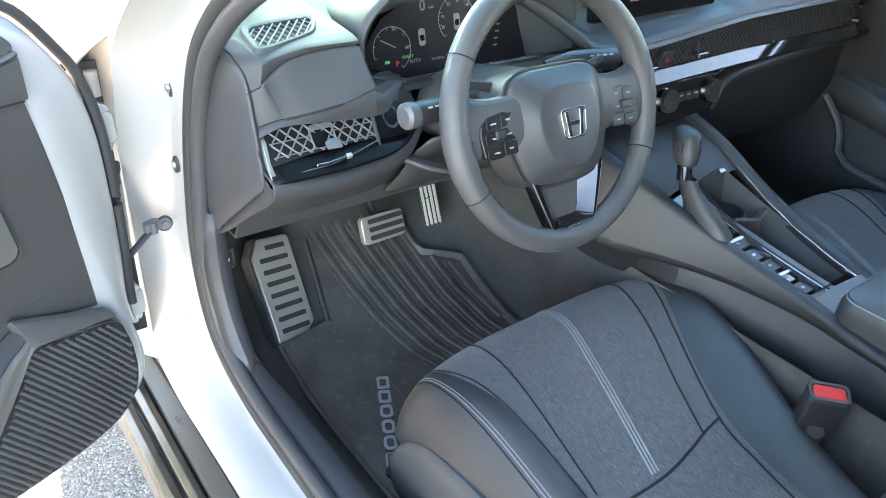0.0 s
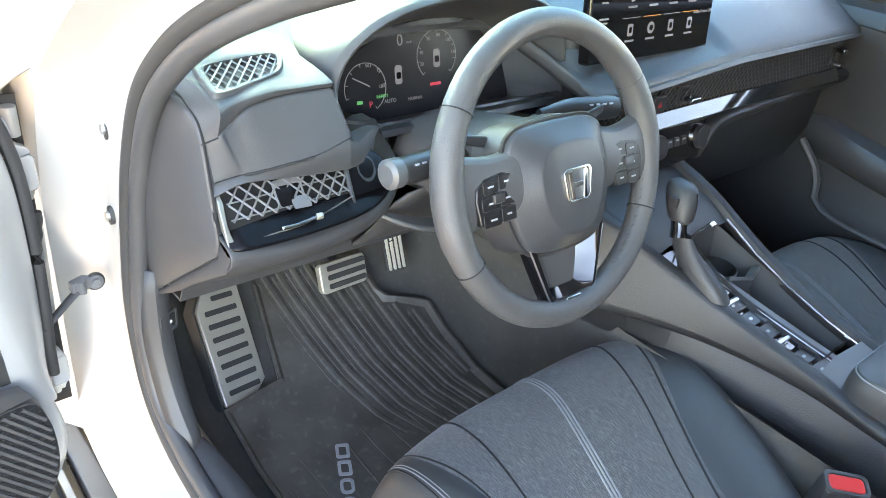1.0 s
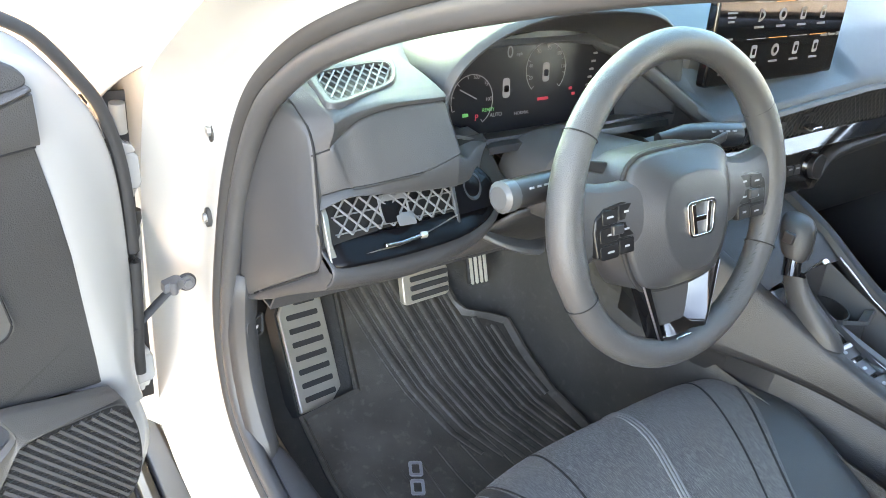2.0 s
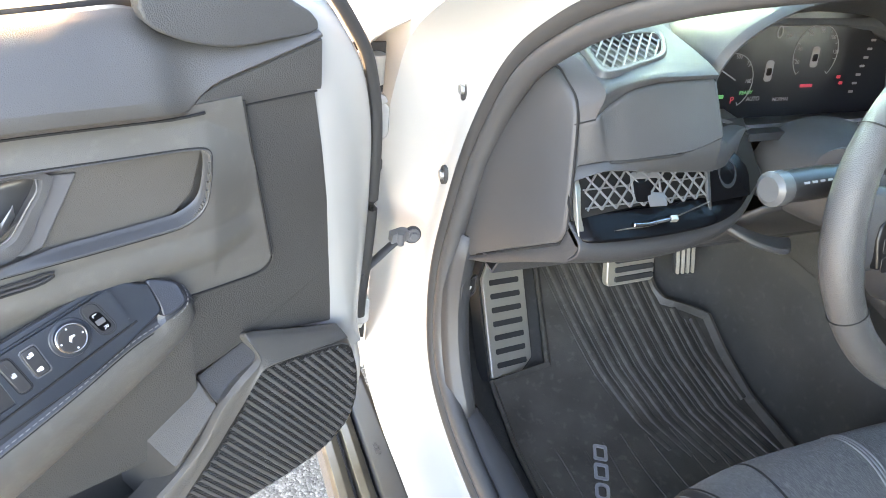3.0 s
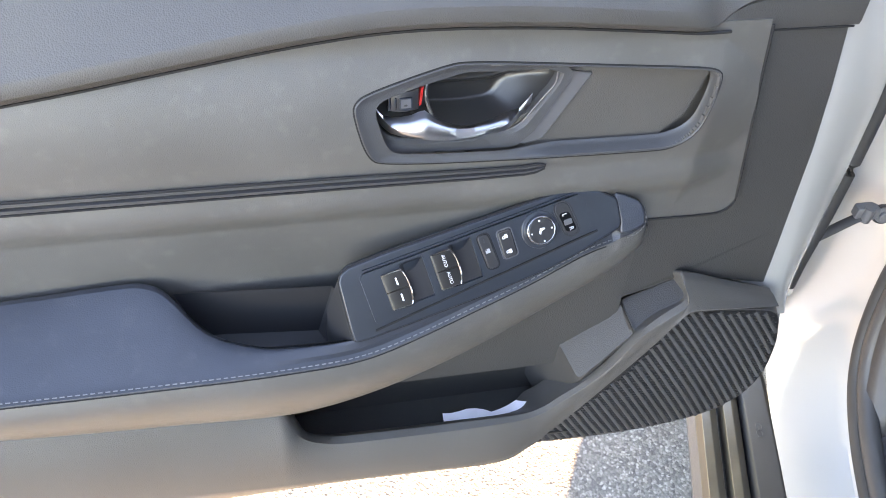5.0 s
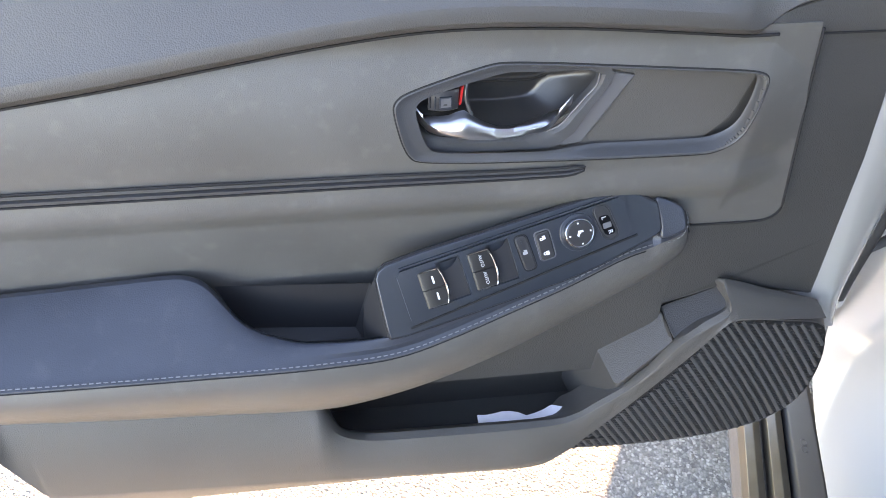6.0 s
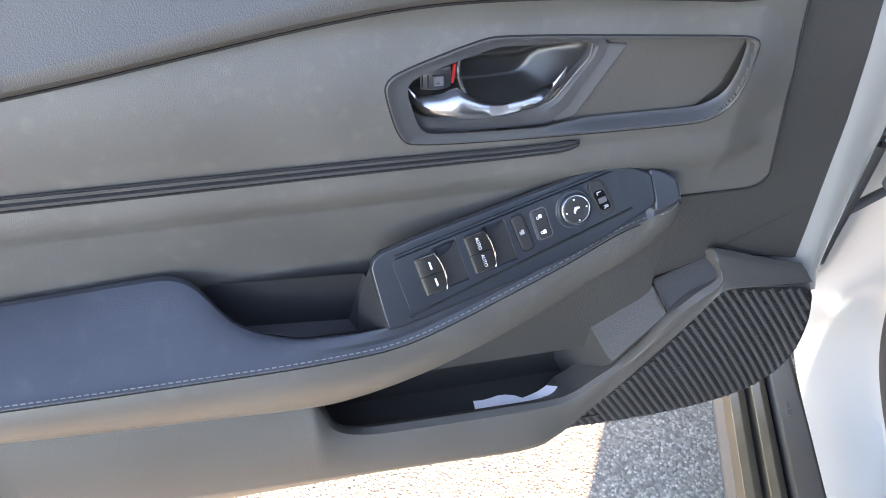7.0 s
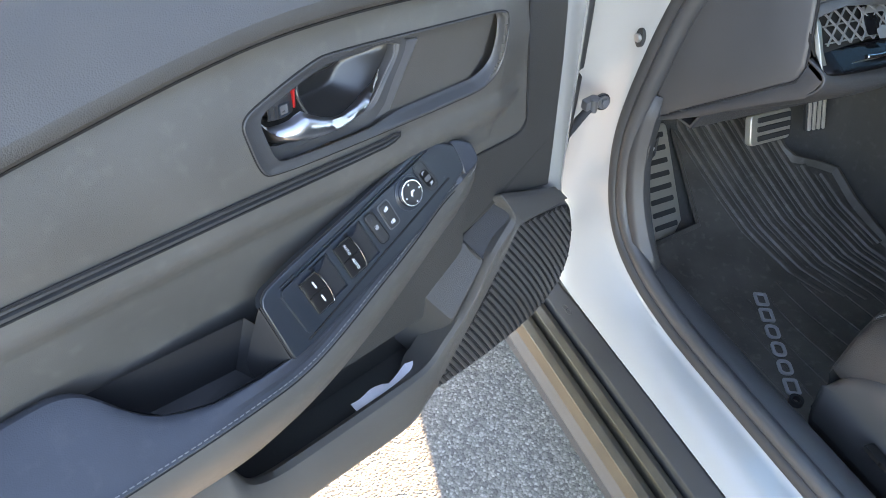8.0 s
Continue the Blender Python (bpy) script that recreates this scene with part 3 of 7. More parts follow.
# dark sheet painted as the shade in the gap between door and pillar
part("gap_shade_sheet", grid([[(x, .468, z) for z in (.40, .55, .72, .862)] for x in (-.520, -.492, -.464)]), DARK, car, "dark sheet for the shade behind the hinges", thick=.003)
part("wiring_gaiter", tube(curve([(-.468, .457, .712), (-.474, .454, .68), (-.484, .448, .64), (-.500, .440, .60), (-.515, .43, .57)], 16), [.008 + .0018 * (k % 2) for k in range(16)], 10), RUBBER, car, "ribbed black wiring gaiter")
part("spring_rod", tube([(-.466, .456, .690), (-.471, .453, .56)], .0042, 8), GALV, car, "dull metal rod behind the door strap")
part("hinge_pillar_edge", grid([[(-.45, .50, z), (-.47, .53, z), (-.50, .56, z)] for z in (.30, .5, .7, .86)]), WHITE, car)

# ---- floor mat ----
mat_t = thing("floor_mat", pose(-.03, .3, .24), "black ribbed rubber floor mat, slightly dusty", "floor mat")


def mat_z(y):
    pts = ((-1, .236), (.05, .240), (.22, .236), (.32, .240), (.42, .270), (.50, .310), (.62, .372), (.75, .45))
    for (y0, z0), (y1, z1) in zip(pts, pts[1:]):
        if y <= y1:
            return z0 + (z1 - z0) * (y - y0) / (y1 - y0)
    return pts[-1][1]


def mat_left(y):
    if y < .432:
        return -.248
    if y < .446:
        return -.248 + .110 * (y - .432) / .014
    return -.138 + .045 * min(1, (y - .446) / .19)


def mat_right(y):
    if y < .485:
        return .235
    if y < .525:
        return .235 - .095 * (y - .485) / .04
    return .140


ys = sorted([-.30 + .02 * k for k in range(47)] + [.432, .436, .441, .446, .450])
rows = []
for y in ys:
    a, b = mat_left(y), mat_right(y)
    rows.append([(a, y, mat_z(y) + .012), (a + .006, y, mat_z(y) + .012), (a + .014, y, mat_z(y))] + [(a + .014 + (b - a - .028) * k / 8, y, mat_z(y)) for k in range(1, 8)] + [(b - .014, y, mat_z(y)), (b - .006, y, mat_z(y) + .012), (b, y, mat_z(y) + .012)])
part("mat_sheet", grid(rows), MATRUB, mat_t, thick=.004)
for k in range(10):
    # broad ribs that run down from the pedals and bend towards the seat
    path = []
    for j in range(34):
        s = j / 33
        y = .660 - .004 * k - s * (.40 + .016 * k)
        x = -.068 + .0315 * k + .035 * s + .050 * s ** 2.2
        if mat_left(y) + .014 < x < mat_right(y) - .014:
            path.append((x, y, mat_z(y) + .0008 - .0045 * max(0, s - .6) / .4))
    if len(path) > 4:
        part("rib", tube(path, .0072, 8, flat=.75), MATRUB, mat_t)
        part("rib_crest", tube([(x - .0145, y + .002, z - .0010) for x, y, z in path if x - .029 > mat_left(y)], .0032, 6, flat=.8), MATRUB, mat_t)
for k in range(8):
    # faint wandering creases on the plain lower part
    path = [(-.225 + k * .045 + .012 * s + .006 * math.sin(5 * s + k), .30 - .36 * s + .01 * math.sin(k * 2.1), mat_z(.30 - .36 * s) + .0004) for s in [j / 14 for j in range(15)]]
    part("rib", tube(path, .0026, 6, flat=.5), MATRUB, mat_t)
# raised block letters, as plain open shapes
pl, mm = plane_frame((-.150, .198, .2405), (.455, .885, .0), (-.885, .455, 0))
for k in range(6):
    x = -.098 + k * .0385
    o, i = rounded(.031, .023, .009 if k in (1, 2, 3) else .004), rounded(.021, .013, .005 if k in (1, 2, 3) else .002)
    part("raised_letter", ring_plate([(a + x, b) for a, b in o], [(a + x, b) for a, b in i], pl, -.001, .002), GREYINK, mat_t, "grey raised letter shape")
part("mat_fastener", ring_plate([(.011 * math.cos(a), .011 * math.sin(a)) for a in [k * math.pi / 8 for k in range(16)]], [(.006 * math.cos(a), .006 * math.sin(a)) for a in [k * math.pi / 8 for k in range(16)]],
                           plane_frame((-.212, .085, .243), (1, 0, 0), (0, 1, 0))[0], -.002, .006), DARK, mat_t, "round black mat fastener")

# ---- pedals ----
rest = thing("footrest", pose(-.2, .5, .3), "brushed metal footrest with dark rubber slots", "pedal")
pl, mm = plane_frame((-.196, .512, .357), (.094, .026, -.020), (-.030, .11, .165))
OUT = [(-.049, -.102), (.044, -.102), (.050, -.096), (.050, .095), (.044, .102), (-.026, .102), (-.049, .068)]
part("plate", prism(OUT, pl, -.004, .004), STEEL, rest, bevel=.003)
for k in range(8):
    y = -.082 + k * .0235
    w = .070 if k < 7 else .048
    part("slot", prism([(a + (0 if k < 7 else .010), b + y) for a, b in rounded(w, .0095, .003)], pl, -.003, .0046), RUBBER, rest)
part("backing", prism([(a * 1.06, b * 1.04) for a, b in OUT], pl, -.03, -.004), RUBBER, rest)
brake = thing("brake_pedal", pose(.04, .51, .43), "brake pedal with steel face and rubber bars", "pedal")
pl, mm = plane_frame((.036, .512, .427), (.099, .010, -.006), (-.012, .020, .052))
part("pad", prism(rounded(.108, .058, .010), pl, -.012, .003), STEEL, brake, bevel=.003)
for k in range(3):
    part("bar", prism([(a + .006, b - .017 + k * .017) for a, b in rounded(.088, .0095, .003)], pl, 0, .0055), RUBBER, brake)
part("arm", tube(curve([(.036, .52, .42), (.036, .57, .46), (.036, .60, .60)], 8), .009, 8), DARK, brake)
gas = thing("accelerator_pedal", pose(.17, .53, .43), "accelerator pedal with upright steel ribs", "pedal")
pl, mm = plane_frame((.173, .538, .428), (.036, -.008, .004), (-.012, .034, .080))
part("pad", prism(rounded(.042, .096, .008), pl, -.010, .001), RUBBER, gas, bevel=.002)
for k in range(4):
    part("rib", prism([(a - .0146 + k * .0098, b) for a, b in rounded(.0058, .088, .0025)], pl, 0, .005), STEEL, gas, bevel=.001)
part("arm", tube(curve([(.17, .545, .44), (.168, .60, .52), (.165, .63, .62)], 8), .008, 8), DARK, gas)

# ---- dashboard ----
dash = thing("dashboard", pose(.36, .4, .6), "dark grey soft-touch dashboard, sunlit on top", "dashboard")


def dash_profile(x):
    """Edge height and depth of the top pad along the car's width."""
    if x < -.335:
        return .31, .890
    if x < -.16:
        return .246, .895
    if x < -.10:
        f = (x + .16) / .06
        return .246 + .096 * f, .895 + .040 * f
    if x < .22:
        return .342, .935
    s = min(1, max(0, (x - .16) / .44))
    return .158, .834 + .034 * s + .005 * max(0, (x - .6) / .4) + .024


def pad_row(x):
    """Cross-section of the top pad, from the lip towards the windscreen."""
    ye, ze = dash_profile(x)
    drop = .022 * max(0, (-.332 - x) / .018) if x > -.352 else .035
    far = [(.52, .952), (.70, .957), (.94, .950)]
    left = [(ye + .012, ze - .022), (ye, ze - .010), (ye + .010, ze + .002), (ye + .05, ze + .014), (ye + .12, ze + .026), (ye + .15, ze + .030), (.45, .948)] + far
    shelf = [(ye + .012, ze - .022), (ye, ze - .010), (ye + .008, ze), (ye + .03, ze + .003), (.205, ze + .008), (.232, ze + .030), (.30, .940)] + far
    slope = [(ye + .012, ze - .022), (ye, ze - .010), (ye + .008, ze + .001), (ye + .05, ze + .022), (ye + .10, ze + .044), (ye + .115, ze + .048), (.34, .949)] + far
    if x < .24:
        yz = left
    else:
        f = min(1, max(0, (x - .565) / .03))
        yz = [(a[0] + (b[0] - a[0]) * f, a[1] + (b[1] - a[1]) * f) for a, b in zip(shelf, slope)]
    return [(x, y, z - drop) for y, z in yz]


rows = [pad_row(x) for x in (-.372, -.362, -.35, -.33, -.31, -.26, -.21, -.17, -.13, -.10, 0, .1, .2, .22, .245, .27, .32, .40, .5, .555, .565, .575, .585, .595, .605, .62, .66, .75, .85, 1.0, 1.08)]
part("top_pad", grid(rows), PAD, dash, "dark grained top pad", thick=.003, subdiv=1)
# end cover beside the door: it runs from a rounded front edge back under the door seal
COVER_R = [(.600, .378), (.611, .366), (.645, .324), (.680, .280), (.710, .242), (.735, .211), (.748, .194), (.757, .186), (.772, .183), (.795, .188), (.815, .193), (.835, .198), (.853, .203), (.872, .208), (.883, .212), (.892, .217), (.900, .226), (.906, .244)]
COVER_L = [(.60, .430), (.67, .412), (.73, .396), (.79, .376), (.85, .347), (.906, .312)]
rows = []
for z, r in COVER_R:
    l_ = max(lin_table(COVER_L, z), r + .05)
    rows.append([(-.338, r + .010, z), (-.3475, r + .0005, z), (-.3515, r + .0015, z), (-.3535, r + .006, z), (-.356, r * .7 + l_ * .3, z), (-.362, r * .3 + l_ * .7, z), (-.372, l_, z)])
rows.append([(-.340, .268, .9105), (-.346, .262, .9098), (-.3500, .262, .9096), (-.3530, .266, .9092), (-.356, .285, .9090), (-.362, .305, .9085), (-.372, .325, .908)])
part("end_cover", grid(rows), PLASTIC, dash, "smooth dark end cover", sharp=60)
part("cover_gap", tube(curve([(-.3500, r - .0006, z) for z, r in COVER_R[1:]] + [(-.3490, .268, .9105), (-.349, .312, .9095)], 60), .0016, 6), FABRICLINE, dash)
UNDER = [((.181, .776), (.156, .768)), ((.188, .752), (.168, .742)), ((.240, .710), (.220, .705)), ((.278, .680), (.260, .676)), ((.322, .645), (.304, .642)), ((.364, .611), (.348, .612)), ((.392, .590), (.380, .592))]
part("end_lower", grid([[(-.340, a[0] + .004, a[1] + .003), (-.3505, a[0], a[1]), (-.3525, a[0] * .85 + b[0] * .15, a[1] * .85 + b[1] * .15), (-.3525, a[0] * .15 + b[0] * .85, a[1] * .15 + b[1] * .85), (-.3505, b[0], b[1]), (-.335, b[0] + .003, b[1] + .001)] for a, b in UNDER]), TRIM, dash, sharp=60)
# knee panel under the vent
knee = []
for x, yl, zl in ((-.3518, .152, .765), (-.345, .150, .764), (-.28, .152, .752), (-.2, .160, .750), (-.13, .178, .757), (-.10, .20, .768), (-.06, .235, .79)):
    knee.append([(x, yl + .035, zl + .018), (x, yl + .006, zl + .014), (x, yl, zl + .004), (x, yl + .004, zl - .012), (x, yl + .03, zl - .032), (x, .27, zl - .095), (x, .33, .625), (x, .46, .60)])
part("knee_panel", grid(knee), TRIM, dash, "dark knee panel with a rounded lip", thick=.003, subdiv=2)
part("lower_cover", grid([[(x, .30, .66), (x, .325, .61), (x, .5, .60), (x, .75, .62)] for x in (-.345, -.1, .08, .24)]), TRIM, dash, thick=.004)
part("lower_cover", grid([[(x, .19, .77), (x, .225, .72), (x, .27, .66), (x, .325, .615)] for x in (-.1, 0, .1, .24)]), TRIM, dash, thick=.004, subdiv=1)
# padded block above the vent, the lip of the top pad over it, and the corner beside the end cover
BTOP = [(-.352, .213, .875), (-.338, .199, .886), (-.330, .203, .8905), (-.319, .206, .8955), (-.3035, .208, .9055), (-.284, .212, .9098), (-.262, .216, .9115), (-.231, .220, .9117), (-.188, .227, .9090)]
BLOW = [(-.3525, .203, .8325), (-.322, .197, .8400), (-.312, .195, .8410), (-.301, .193, .8420), (-.285, .191, .8435), (-.265, .190, .8452), (-.245, .189, .8470), (-.215, .191, .8500), (-.176, .201, .8560)]
LIP = [(-.3365, .1945, .9140), (-.330, .1975, .9155), (-.3225, .201, .9168), (-.309, .205, .9186), (-.290, .208, .9204), (-.268, .212, .9213), (-.235, .217, .9195), (-.186, .226, .9160)]


def shifted(line, dx=0, dy=0, dz=0):
    return [p + Vector((dx, dy, dz)) for p in line]


def blend(a, b, f):
    return [p.lerp(q, f) for p, q in zip(a, b)]


bt, bl = matched(BTOP, BLOW, 90)
block = grid([shifted(bt, 0, .026, .002), shifted(bt, 0, .006, .0015), shifted(bt, 0, .0015, .0004), blend(bt, bl, .03), blend(bt, bl, .10), blend(bt, bl, .35), blend(bt, bl, .65), blend(bt, bl, .93), blend(bt, bl, .985), shifted(bl, 0, .0018, -.0006), shifted(bl, 0, .012, -.0012)])
part("upper_block", block, PAD, dash, "padded block above the side vent", sharp=50)
end = [p for p in blend(bt, bl, .03)[-1:] + blend(bt, bl, .35)[-1:] + blend(bt, bl, .65)[-1:] + blend(bt, bl, .985)[-1:]]
part("block_end", grid([[p + Vector((-.001, 0, 0)) for p in end], [p + Vector((.004, .003, 0)) for p in end], [p + Vector((.010, .035, -.002)) for p in end]]), PAD, dash, sharp=60)
lt, lb_ = matched(LIP, BTOP[1:], 90)
lip_rows = [shifted(lt, 0, .27, .028), shifted(lt, 0, .20, .022), shifted(lt, 0, .135, .0145), shifted(lt, 0, .100, .0120), shifted(lt, 0, .070, .0095), shifted(lt, 0, .045, .0075), shifted(lt, 0, .020, .0045), shifted(lt, 0, .006, .0016), shifted(lt, 0, .0012, -.0002), blend(lt, lb_, .10), blend(lt, lb_, .35), blend(lt, lb_, .75), shifted(lb_, 0, .004, .0005), shifted(lb_, 0, .014, .001)]
fine_rows = [lip_rows[0]] + [blend(a, b, f) for a, b in zip(lip_rows[:7], lip_rows[1:8]) for f in (.1, .2, .3, .4, .5, .6, .7, .8, .9, 1)] + lip_rows[8:]
DV = [(-.327, .284), (-.311, .296), (-.276, .303), (-.227, .311), (-.211, .307), (-.219, .281), (-.237, .251), (-.255, .239), (-.290, .226), (-.320, .214), (-.336, .214), (-.333, .237)]
hole = [(-.274 + (x + .274) * .90, .262 + (y - .262) * .88) for x, y in softened(DV, 2)]
bm = grid(fine_rows)
bmesh.ops.delete(bm, geom=[f for f in bm.faces if f.calc_center_median().z > .912 and inside_poly(hole, f.calc_center_median().x, f.calc_center_median().y)], context="FACES")
part("pad_lip", bm, PAD, dash, "rounded front lip of the top pad", sharp=70)
EDGE = [(-.350, .320, .9095), (-.3505, .264, .9100), (-.3505, .232, .9040), (-.3505, .2165, .8910), (-.3515, .2125, .8765)]
CREASE = [(-.340, .330, .9200), (-.3380, .262, .9245), (-.3375, .228, .9215), (-.3370, .1965, .9140), (-.3385, .2000, .8865)]
ce, cc = matched(EDGE, CREASE, 40)
part("corner_piece", grid([shifted(ce, .006, .006, -.004), ce, blend(ce, cc, .05), blend(ce, cc, .5), blend(ce, cc, .94), cc, shifted(cc, .006, .003, .0015), shifted(cc, .016, .010, .0015)]), PAD, dash, "padded corner beside the end cover", sharp=60)
part("block_seam", tube([(-.352, .2115, .8752), (-.345, .206, .880), (-.3385, .1995, .8855)], .0009, 5), FABRICLINE, dash)
# strip under the block, with a slot, and the ledge that runs on under the display
SU = [(-.3525, .203, .8315), (-.322, .197, .8390), (-.301, .193, .8410), (-.265, .190, .8442), (-.225, .1895, .8480), (-.176, .201, .8550)]
SD = [(-.3515, .193, .8215), (-.322, .189, .8330), (-.300, .189, .8328), (-.262, .190, .8285), (-.225, .191, .8245), (-.176, .196, .8190)]
su, sd = matched(SU, SD, 60)
part("lower_strip", grid([shifted(su, 0, .014, 0), shifted(su, 0, .0010, 0), blend(su, sd, .05), blend(su, sd, .5), blend(su, sd, .94), shifted(sd, 0, .002, -.0012), shifted(sd, 0, .030, .002)]), PLASTIC, dash, "narrow strip under the padded block", sharp=50)
slot = [p for p in su if -.314 < p.x < -.228]
part("slot", tube([p + Vector((0, -.0004, .0004)) for p in slot], [.0004] + [.0017] * (len(slot) - 2) + [.0004], 6), DARK, dash)
LT_ = [(-.178, .2015, .8545), (-.160, .210, .8440), (-.150, .216, .8420), (-.120, .236, .8440), (-.090, .252, .8380)]
LD_ = [(-.178, .1970, .8190), (-.160, .204, .8160), (-.140, .213, .8150), (-.110, .232, .8160), (-.080, .252, .8140)]
ltop, ldn = matched(LT_, LD_, 30)
part("display_ledge", grid([shifted(ltop, 0, .05, 0), shifted(ltop, 0, .002, .0006), blend(ltop, ldn, .05), blend(ltop, ldn, .5), blend(ltop, ldn, .94), shifted(ldn, 0, .002, -.001), shifted(ldn, 0, .05, 0)]), PLASTIC, dash, "ledge below the display", sharp=50)


# side air vent
def vent_place(a, b, d):
    # a across, b up the slope, d towards the driver
    x = -.352 + a
    y = .161 + b * .62 + .02 * max(0, (a - .12) / .12) ** 1.5
    return Vector((x, y - d * .78, .775 + b * .78 - d * .62))


# vent block near-black, in place of shade behind the lattice
vent = part("air_vent", prism([(0, -.002), (.24, -.004), (.262, .012), (.25, .055), (0, .060)], vent_place, -.05, -.022), DEEP_SHADE, dash, "gloss black air vent with grey lattice")
part("gloss_tray", grid([[(x, y - .016, zl + .001), (x, y - .012, zl + .004), (x, y + .004, .786), (x, y + .016, .791)] for x, y, zl in ((-.348, .170, .774), (-.30, .170, .772), (-.25, .172, .771), (-.20, .178, .770), (-.17, .184, .770), (-.14, .196, .771), (-.12, .208, .774), (-.095, .228, .785))]), TRAY, vent, thick=.003, subdiv=1)
part("side_frame", prism([(.002, .004), (.0065, .001), (.0105, .006), (.0085, .024), (.012, .053), (.006, .056), (.004, .024)], vent_place, -.02, .003), SILVER, vent, "pale silver frame", bevel=.001)
part("side_frame", prism([(.166, .014), (.1705, .014), (.1745, .056), (.170, .057)], vent_place, -.015, .002), WEBDARK, vent, "dark satin frame", bevel=.001)
part("lower_frame", tube(curve([vent_place(.010, .003, .002), vent_place(.05, .006, .001), vent_place(.10, .008, 0), vent_place(.168, .0215, 0)], 16), .0009, 5), SILVER, vent)
NV = 9
for k in range(NV):
    # two rows of crossing struts
    a0, a1 = .018 + k * .150 / NV, .018 + (k + 1) * .150 / NV
    for b0, b1 in ((.018, .037), (.037, .056)):
        for p0, p1 in (((a0, b0), (a1, b1)), ((a0, b1), (a1, b0))):
            part("strut", tube([vent_place(*p0, -.010), vent_place(*p1, -.010)], .0013, 5), WEB, vent)
for b in (.0185, .037, .0555):
    part("crossbar", tube([vent_place(.016, b, -.0122), vent_place(.169, b, -.0122)], .0009, 5), WEB, vent)
sock = part("tab_socket", ring_plate([(a + .090, b + .0385) for a, b in rounded(.036, .026, .005)], [(a + .090, b + .0385) for a, b in rounded(.031, .021, .004)], vent_place, -.012, -.006), WEB, vent, "grey socket frame", bevel=.0006)
part("socket_floor", prism([(a + .090, b + .0385) for a, b in rounded(.032, .022, .004)], vent_place, -.018, -.010), TRAY, sock)
part("tab_stem", prism([(a + .084, b + .0385) for a, b in rounded(.019, .017, .003)], vent_place, -.014, -.001), TRAY, vent, "black vent knob", bevel=.002)
part("vent_tab", prism([(.089, .0310), (.110, .0300), (.1115, .0320), (.1105, .0355), (.094, .0370), (.089, .0360)], vent_place, -.004, .006), RAMP, vent, "metal vent tab", bevel=.002, seg=3)
part("end_panel", prism([(.1735, .012), (.1765, .058), (.192, .061), (.220, .050), (.238, .030), (.236, .008)], vent_place, -.020, -.008), TRAY, vent, "gloss black end panel", bevel=.001)
part("end_ring", ring_plate([(.203 + .014 * math.cos(k * math.pi / 12), .040 + .016 * math.sin(k * math.pi / 12)) for k in range(24)], [(.203 + .012 * math.cos(k * math.pi / 12), .040 + .014 * math.sin(k * math.pi / 12)) for k in range(24)], vent_place, -.009, -.0065), KEY, vent)
spl_ = plane_frame((-.262, .165, .7835), (1, -.05, .045), (0, .45, .9))[0]
sld = part("thumb_slider", prism([(-.024, -.0025), (-.008, -.003), (.016, -.001), (.024, .001), (.024, .0045), (.016, .0035), (-.006, .0012), (-.024, .002)], spl_, -.004, .004), CHROME, vent, "small chrome slider", bevel=.0015)
part("slider_grip", box((.008, .006, .006), (-.239, .163, .787), pose(0, 0, 0, 25, 0, -3)), STEEL, sld, bevel=.001)

# defroster vent on the top pad


dv_c = Vector((-.274, .262, 0))


def dv_z(x, y):
    return .9222 + .105 * (y - .215) - .03 * max(0, y - .28)


def pl(a, b, d):
    x, y = dv_c.x + a, dv_c.y + b
    return Vector((x, y, dv_z(x, y) + d + .002))


dv_out = [(x - dv_c.x, y - dv_c.y) for x, y in softened(DV, 2)]
dv_in = [(a * .86, b * .80) for a, b in dv_out]
dv = part("defroster_vent", grid([[pl(a * q, b * q, d) for a, b in dv_out] for q, d in ((1.02, -.006), (1.0, .001), (.985, .0026), (.95, .0026))] + [[pl(a, b, d) for a, b in dv_in] for d in (.0012, -.008)], ring=True), PAD, dash, "grey defroster grille", bevel=.0015)
part("defroster_hole", prism(dv_in, pl, -.010, -.006), DARK, dv)
part("defroster_wall", ring_plate(dv_in, [(a * .97, b * .95) for a, b in dv_in], pl, -.010, .001), PAD, dv)
for k in range(16):
    # two crossing sets of slanted bars, clipped to the opening
    for s_ in (1, -1):
        a = -.085 + k * .0115
        run = [(a + (s_ * .0022 + .0010) * (j - 10), -.044 + .0042 * j) for j in range(22)]
        run = [(p, q) for p, q in run if inside_poly(dv_in, p, q)]
        if len(run) > 3:
            part("grille_bar", tube([pl(*run[0], -.0012 + .0006 * s_), pl(*run[-1], -.0012 + .0006 * s_)], .0011, 4), WEB, dv)

# instrument binnacle
arch = [(-.166, .880), (-.166, .905), (-.146, .940), (-.09, .974), (-.01, .991), (.09, .991), (.165, .980), (.21, .952), (.236, .908), (.246, .840)]


def arch_row(y, grow, dz=0.0, n=40):
    c = curve([(a, y, b) for a, b in arch], n)
    return [Vector((.04 + (p.x - .04) * (1 + grow), y, .86 + (p.z - .86) * (1 + grow * 1.2) + dz)) for p in c]


part("binnacle", grid([arch_row(.335, -.24, -.010), arch_row(.30, -.14, -.004), arch_row(.262, -.055), arch_row(.250, -.02), arch_row(.247, .0), arch_row(.253, .03, .001), arch_row(.285, .05, .0), arch_row(.34, .05, -.010), arch_row(.46, .03, -.028)]), PAD, dash, "arched binnacle hood", subdiv=1)
part("binnacle_floor", grid([[(x, .25, .838 + .02 * (x < -.1)), (x, .30, .815), (x, .36, .800)] for x in (-.17, -.1, 0, .1, .2, .25)]), KEY, dash, thick=.004)
